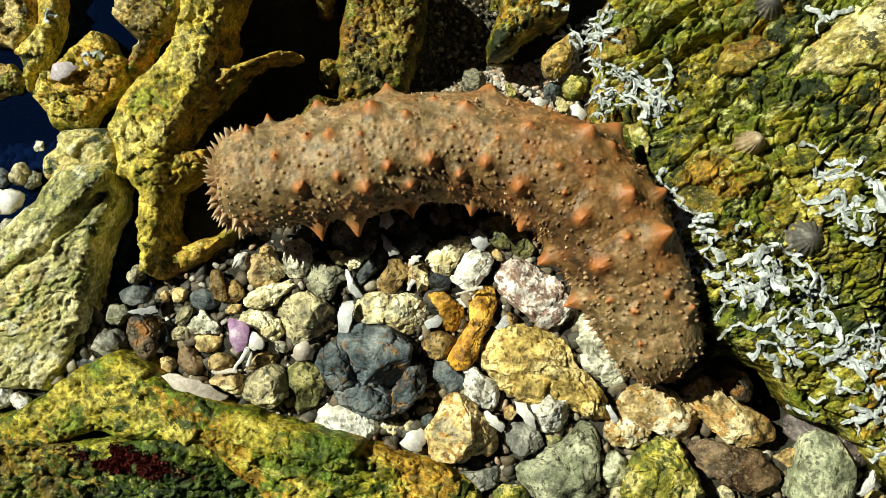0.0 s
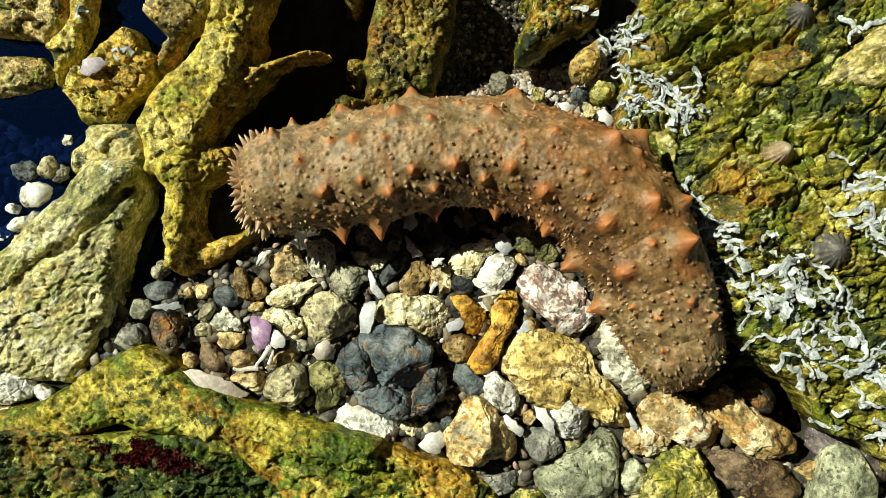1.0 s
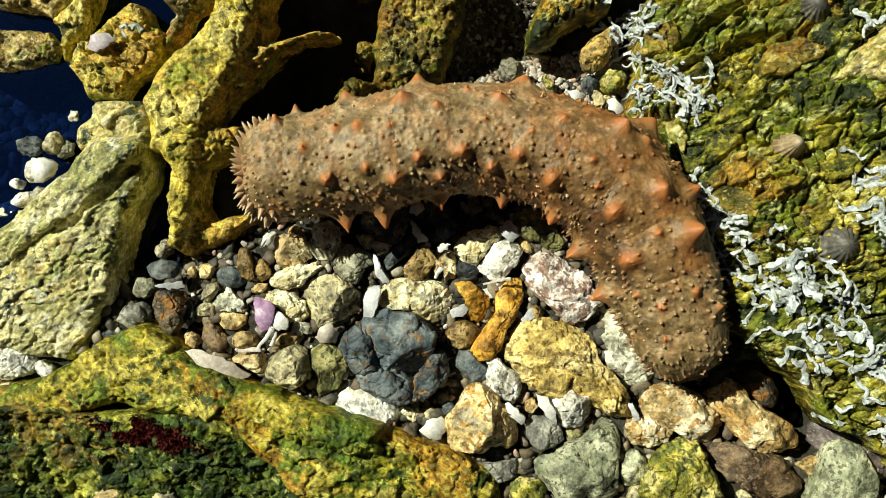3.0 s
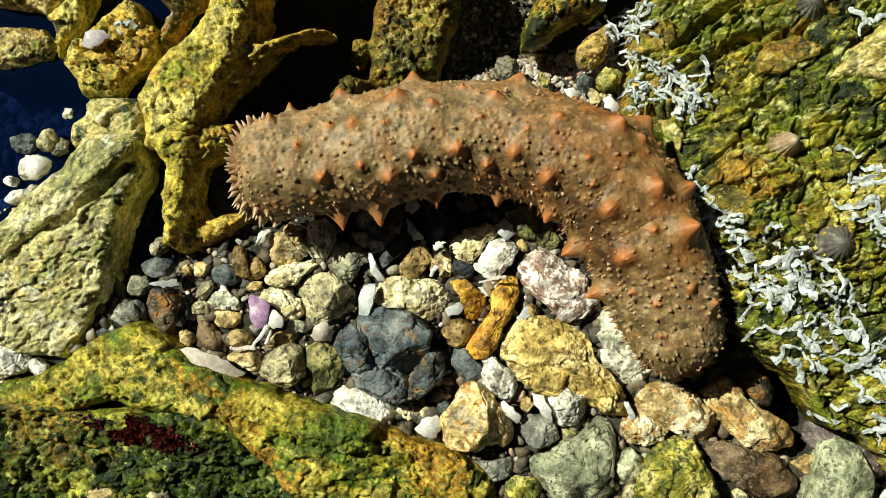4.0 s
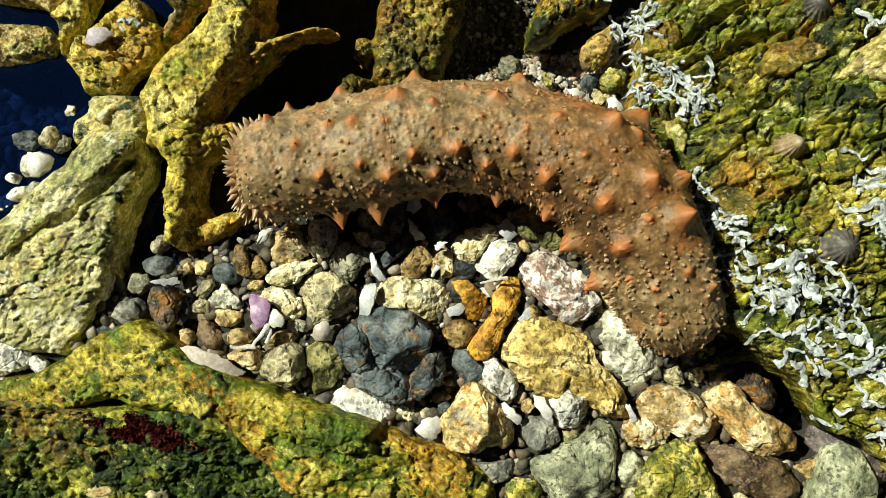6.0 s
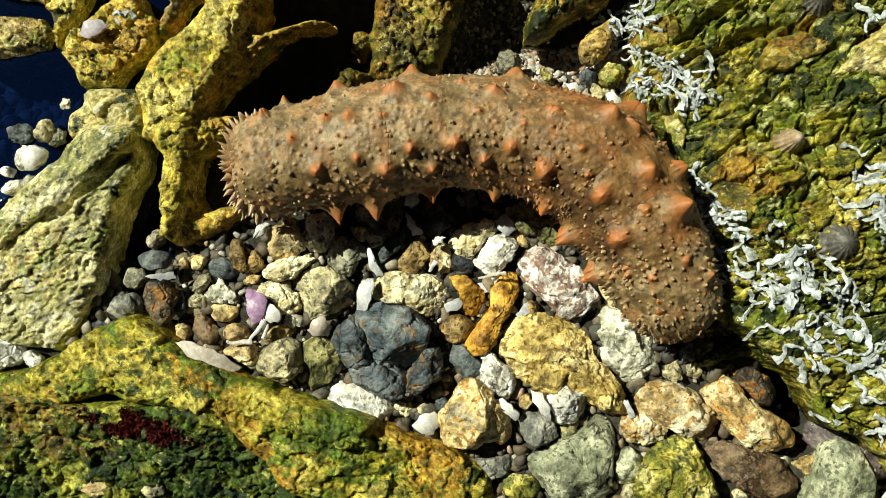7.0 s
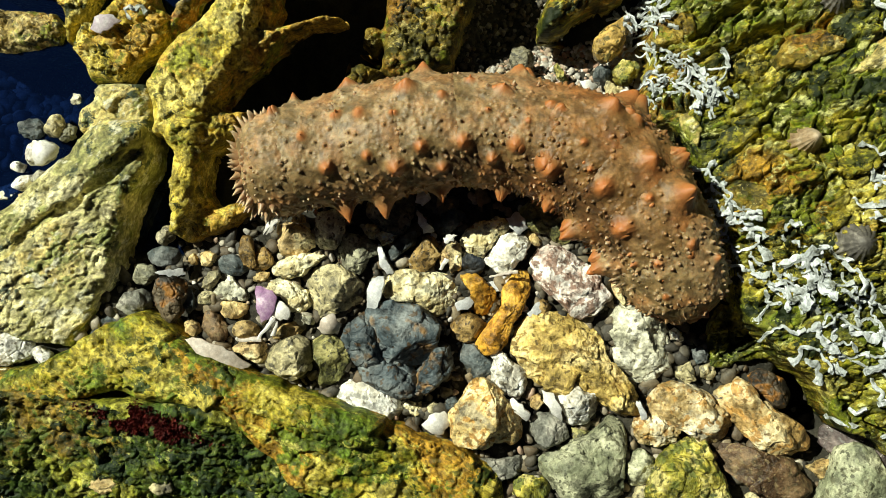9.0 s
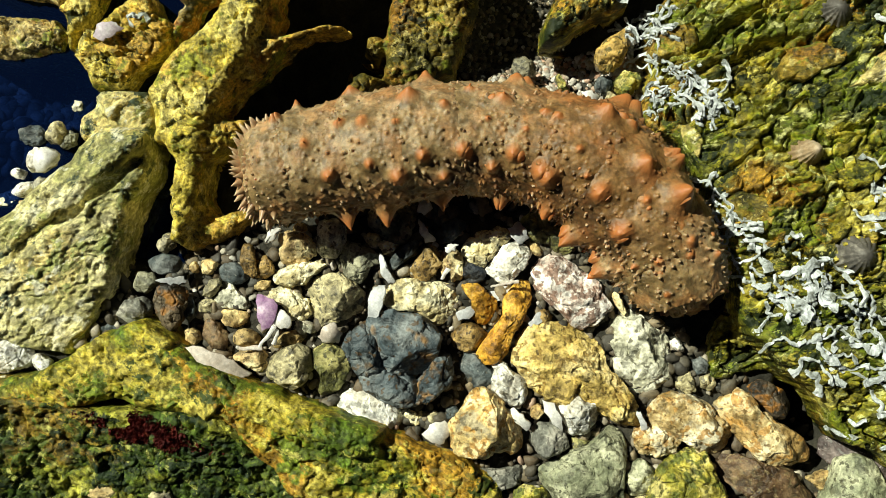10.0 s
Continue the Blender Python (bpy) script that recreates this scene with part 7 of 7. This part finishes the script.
# ---- gravel between the stones ----
def gravel(name, label, kind, area, count, sizes, seed, lift=0.3):
    rng = np.random.RandomState(seed)
    q = np.array(area, float) * MM
    lo, hi = q.min(0), q.max(0)
    verts, faces, start = [], [], 0
    bv, bf = BALLS[2]
    bf = np.array(bf)
    spots = lo + (hi - lo) * rng.rand(count * 6, 2)
    spots = spots[inside(q.tolist(), spots[:, 0], spots[:, 1]) > 0][:count]
    beds = ground_height(spots[:, 0], spots[:, 1])
    for xy, bed in zip(spots, beds):
        r = (sizes[0] + (sizes[1] - sizes[0]) * rng.rand() ** 2.2) * MM
        v = bv * (1 + 0.25 * value_noise(bv * 1.3 + rng.rand() * 90, seed))[:, None]
        for _ in range(6):
            n = rng.normal(size=3)
            n /= np.linalg.norm(n)
            v = v - n * np.maximum(v @ n - 0.58, 0)[:, None] * 0.9
        v = v * (r * rng.uniform(0.8, 1.3), r * rng.uniform(0.7, 1.0), r * rng.uniform(0.45, 0.75))
        a = rng.rand() * 6.28
        m = Euler((rng.uniform(-.4, .4), rng.uniform(-.4, .4), a)).to_matrix()
        v = v @ np.array(m).T
        v = v + (*xy, bed + r * lift + 0.0012 * rng.rand())
        verts.append(v)
        faces.append(bf + start)
        start += len(v)
    me = mesh_of(name, np.concatenate(verts), np.concatenate(faces), GRAVEL[kind])
    tagged(new(name, me), label, "gravel", kind="stuff")


gravel("pale_chips", "pale shell and stone chips between the pebbles", "shelly", [(-129.4, -15.2), (-85.8, 5.4), (-21.6, 15.7), (29.8, 10.5), (55.5, -20.3), (76.0, -51.1), (114.5, -81.9), (55.5, -107.6), (4.1, -92.2), (-57.5, -81.9), (-98.6, -71.6), (-126.9, -51.1)], 240, (0.9, 2.6), 12, 0.9)
gravel("pool_gravel", "mixed small gravel between the pebbles", "mixed", [(-150.0, -10.0), (-124.3, -12.6), (-85.8, 10.5), (-21.6, 25.9), (29.8, 20.8), (68.3, -15.2), (114.5, -51.1), (132.5, -56.2), (163.3, -76.8), (199.3, -105.0), (199.3, -133.3), (-6.2, -133.3), (-11.3, -99.9), (-57.5, -84.5), (-98.6, -74.2), (-134.6, -53.7), (-176.0, -62.0), (-172.0, -40.0), (-162.0, -18.0)], 2700, (1.0, 4.4), 5)
gravel("shell_gravel", "pale shelly gravel in the channel", "shelly", [(-2.4, 74.6), (4.3, 81.4), (17.8, 89.5), (47.6, 92.2), (63.8, 89.5), (74.6, 78.7), (74.6, 61.1), (47.6, 57.0), (4.3, 67.9)], 1200, (0.7, 2.3), 6)
gravel("shaded_gravel", "dark gravel in the shaded channel", "mixed", [(-14.5, 134.0), (34.0, 134.0), (34.0, 95.0), (23.2, 86.0), (4.3, 73.3), (-14.9, 74.6)], 1000, (0.7, 2.0), 7)
gravel("deep_gravel", "pebbly bed under the deep water", "deep", [(-258.8, 72.3), (-200.6, 72.3), (-186.8, 55.7), (-200.6, 30.8), (-258.8, 5.8)], 500, (1.5, 6.5), 8)
gravel("ledge_gravel", "pale grit beside the mossy rock", "mixed", [(-217.9, -64.3), (-202.4, -64.3), (-186.9, -66.9), (-197.2, -77.2), (-217.9, -78.5)], 40, (0.8, 2.0), 9)


# ---- motion ----
def motions():
    """The animal draws its rear part up while its head settles: pieces slide into one another."""
    times = (0, 0.5, 1, 1.5, 2, 2.5, 4, 4.5, 5, 5.5, 7, 7.5, 8, 8.5, 9, 9.5, 10)
    rows = [
        [(0.0, 0.0, 0.0), (-0.5, -0.8, 0.2), (-1.0, -1.5, 0.3), (-1.5, -2.3, 0.5), (-1.8, -3.1, 0.6), (-2.3, -3.9, 1.0), (-2.7, -4.9, 1.6), (-2.9, -5.4, 2.3), (-3.2, -5.6, 2.9), (-3.6, -6.0, 3.6), (-4.2, -6.7, 4.4), (-4.5, -7.2, 4.8), (-4.6, -7.7, 5.2), (-4.6, -8.0, 5.3), (-4.7, -7.7, 5.2), (-4.8, -7.3, 5.0), (-5.0, -7.0, 4.9)],
        [(0.0, 0.0, 0.0), (-0.5, -0.8, 0.5), (-1.1, -1.5, 0.8), (-1.6, -2.3, 1.1), (-1.9, -3.0, 1.4), (-2.3, -3.7, 1.7), (-2.7, -4.3, 2.3), (-3.0, -4.5, 2.7), (-3.3, -4.4, 3.0), (-3.7, -4.5, 3.4), (-4.2, -4.7, 3.6), (-4.5, -5.0, 3.8), (-4.6, -5.4, 4.0), (-4.7, -5.6, 4.0), (-4.7, -5.3, 3.9), (-4.7, -5.0, 3.8), (-4.8, -4.6, 3.6)],
        [(0.0, 0.0, 0.0), (-0.5, -0.6, 0.6), (-1.1, -1.1, 1.1), (-1.6, -1.7, 1.5), (-1.9, -2.3, 1.9), (-2.2, -2.8, 2.2), (-2.6, -3.2, 2.6), (-2.8, -3.2, 2.8), (-3.1, -3.0, 2.8), (-3.4, -3.0, 2.8), (-3.9, -3.2, 2.7), (-4.2, -3.4, 2.6), (-4.2, -3.7, 2.6), (-4.3, -3.9, 2.5), (-4.3, -3.7, 2.4), (-4.3, -3.4, 2.2), (-4.4, -3.2, 2.0)],
        [(0.0, 0.0, 0.0), (-0.4, -0.3, 0.5), (-1.0, -0.6, 0.9), (-1.4, -1.0, 1.3), (-1.6, -1.4, 1.7), (-1.8, -1.8, 1.9), (-2.1, -2.1, 1.9), (-2.2, -2.1, 1.9), (-2.4, -2.0, 1.7), (-2.7, -2.0, 1.5), (-3.1, -2.3, 1.3), (-3.3, -2.5, 1.1), (-3.4, -2.8, 0.9), (-3.5, -3.1, 0.8), (-3.6, -3.0, 0.7), (-3.8, -2.7, 0.5), (-4.0, -2.6, 0.5)],
        [(0.0, 0.0, 0.0), (-0.3, -0.1, 0.3), (-0.7, -0.3, 0.6), (-1.1, -0.5, 0.9), (-1.2, -0.6, 1.1), (-1.3, -1.0, 1.3), (-1.4, -1.3, 1.2), (-1.4, -1.4, 1.1), (-1.6, -1.3, 0.9), (-1.9, -1.4, 0.8), (-2.4, -1.7, 0.7), (-2.8, -2.0, 0.6), (-3.1, -2.3, 0.4), (-3.5, -2.6, 0.3), (-4.1, -2.6, 0.3), (-4.7, -2.3, 0.4), (-5.3, -2.0, 0.6)],
        [(0.0, 0.0, 0.0), (-0.2, 0.0, 0.2), (-0.5, -0.0, 0.4), (-0.8, -0.1, 0.6), (-0.9, -0.1, 0.8), (-1.0, -0.3, 0.9), (-1.1, -0.6, 1.1), (-1.1, -0.7, 1.1), (-1.4, -0.6, 1.2), (-2.0, -0.6, 1.5), (-2.9, -0.7, 1.9), (-3.7, -0.8, 2.2), (-4.4, -1.1, 2.4), (-5.2, -1.3, 2.6), (-6.2, -1.1, 3.0), (-7.2, -0.7, 3.5), (-8.2, -0.3, 4.0)],
        [(0.0, 0.0, 0.0), (-0.1, 0.1, 0.2), (-0.4, 0.1, 0.3), (-0.5, 0.2, 0.5), (-0.6, 0.2, 0.6), (-0.9, 0.2, 0.8), (-1.1, 0.1, 1.0), (-1.3, 0.3, 1.3), (-1.8, 0.6, 1.7), (-2.8, 1.1, 2.5), (-4.2, 1.8, 3.6), (-5.5, 2.2, 4.3), (-6.5, 2.1, 4.7), (-7.6, 2.3, 5.3), (-8.9, 2.8, 6.2), (-10.2, 3.5, 7.2), (-11.5, 4.3, 8.3)],
        [(0.0, 0.0, 0.0), (-0.1, 0.2, 0.1), (-0.3, 0.3, 0.2), (-0.4, 0.4, 0.4), (-0.4, 0.5, 0.4), (-0.7, 0.6, 0.5), (-1.1, 0.8, 0.7), (-1.5, 1.3, 1.0), (-2.1, 2.0, 1.5), (-3.3, 3.1, 2.6), (-5.1, 4.9, 3.8), (-6.5, 5.7, 4.6), (-7.6, 5.9, 5.1), (-8.8, 6.4, 5.9), (-10.0, 7.3, 7.0), (-11.3, 8.5, 8.3), (-12.5, 9.8, 9.8)],
        [(0.0, 0.0, 0.0), (-0.1, 0.2, 0.1), (-0.2, 0.4, 0.1), (-0.3, 0.5, 0.2), (-0.3, 0.6, 0.1), (-0.7, 0.8, 0.1), (-1.2, 1.2, 0.3), (-1.6, 2.1, 0.8), (-2.2, 3.2, 1.4), (-3.2, 4.9, 2.5), (-4.7, 7.7, 3.6), (-5.9, 8.8, 4.3), (-6.9, 9.2, 4.8), (-7.9, 10.0, 5.6), (-8.9, 11.4, 6.6), (-9.8, 13.1, 8.0), (-10.6, 15.0, 9.6)],
        [(0.0, 0.0, 0.0), (-0.1, 0.4, 0.1), (-0.2, 0.5, 0.0), (-0.2, 0.7, 0.1), (-0.4, 0.9, -0.0), (-0.8, 1.0, -0.1), (-1.2, 1.6, 0.3), (-1.6, 2.8, 1.0), (-2.0, 4.5, 1.8), (-2.8, 6.9, 2.9), (-4.0, 11.1, 3.9), (-5.1, 12.7, 4.3), (-5.9, 13.4, 4.5), (-6.8, 14.6, 5.0), (-7.6, 16.7, 5.9), (-8.2, 19.2, 7.0), (-8.6, 22.0, 8.3)],
        [(0.0, 0.0, 0.0), (-0.1, 0.6, 0.1), (-0.2, 0.7, 0.0), (-0.3, 0.9, 0.0), (-0.5, 1.2, -0.1), (-0.9, 1.4, -0.1), (-1.2, 2.3, 0.5), (-1.2, 3.9, 1.5), (-1.4, 6.2, 2.7), (-1.9, 9.7, 3.7), (-3.1, 15.7, 4.4), (-4.3, 17.9, 4.5), (-5.4, 19.0, 4.1), (-6.4, 20.8, 4.1), (-7.3, 23.6, 4.6), (-7.9, 27.2, 5.2), (-8.4, 31.0, 5.9)],
    ]
    for (a, b, mid, ob), moves in zip(SEGMENTS, rows):
        base = mid - HOME
        walk(ob, [(t, pose(base.x + dx * MM, base.y + dy * MM, base.z, 0, 0, turn)) for t, (dx, dy, turn) in zip(times, moves)])


motions()
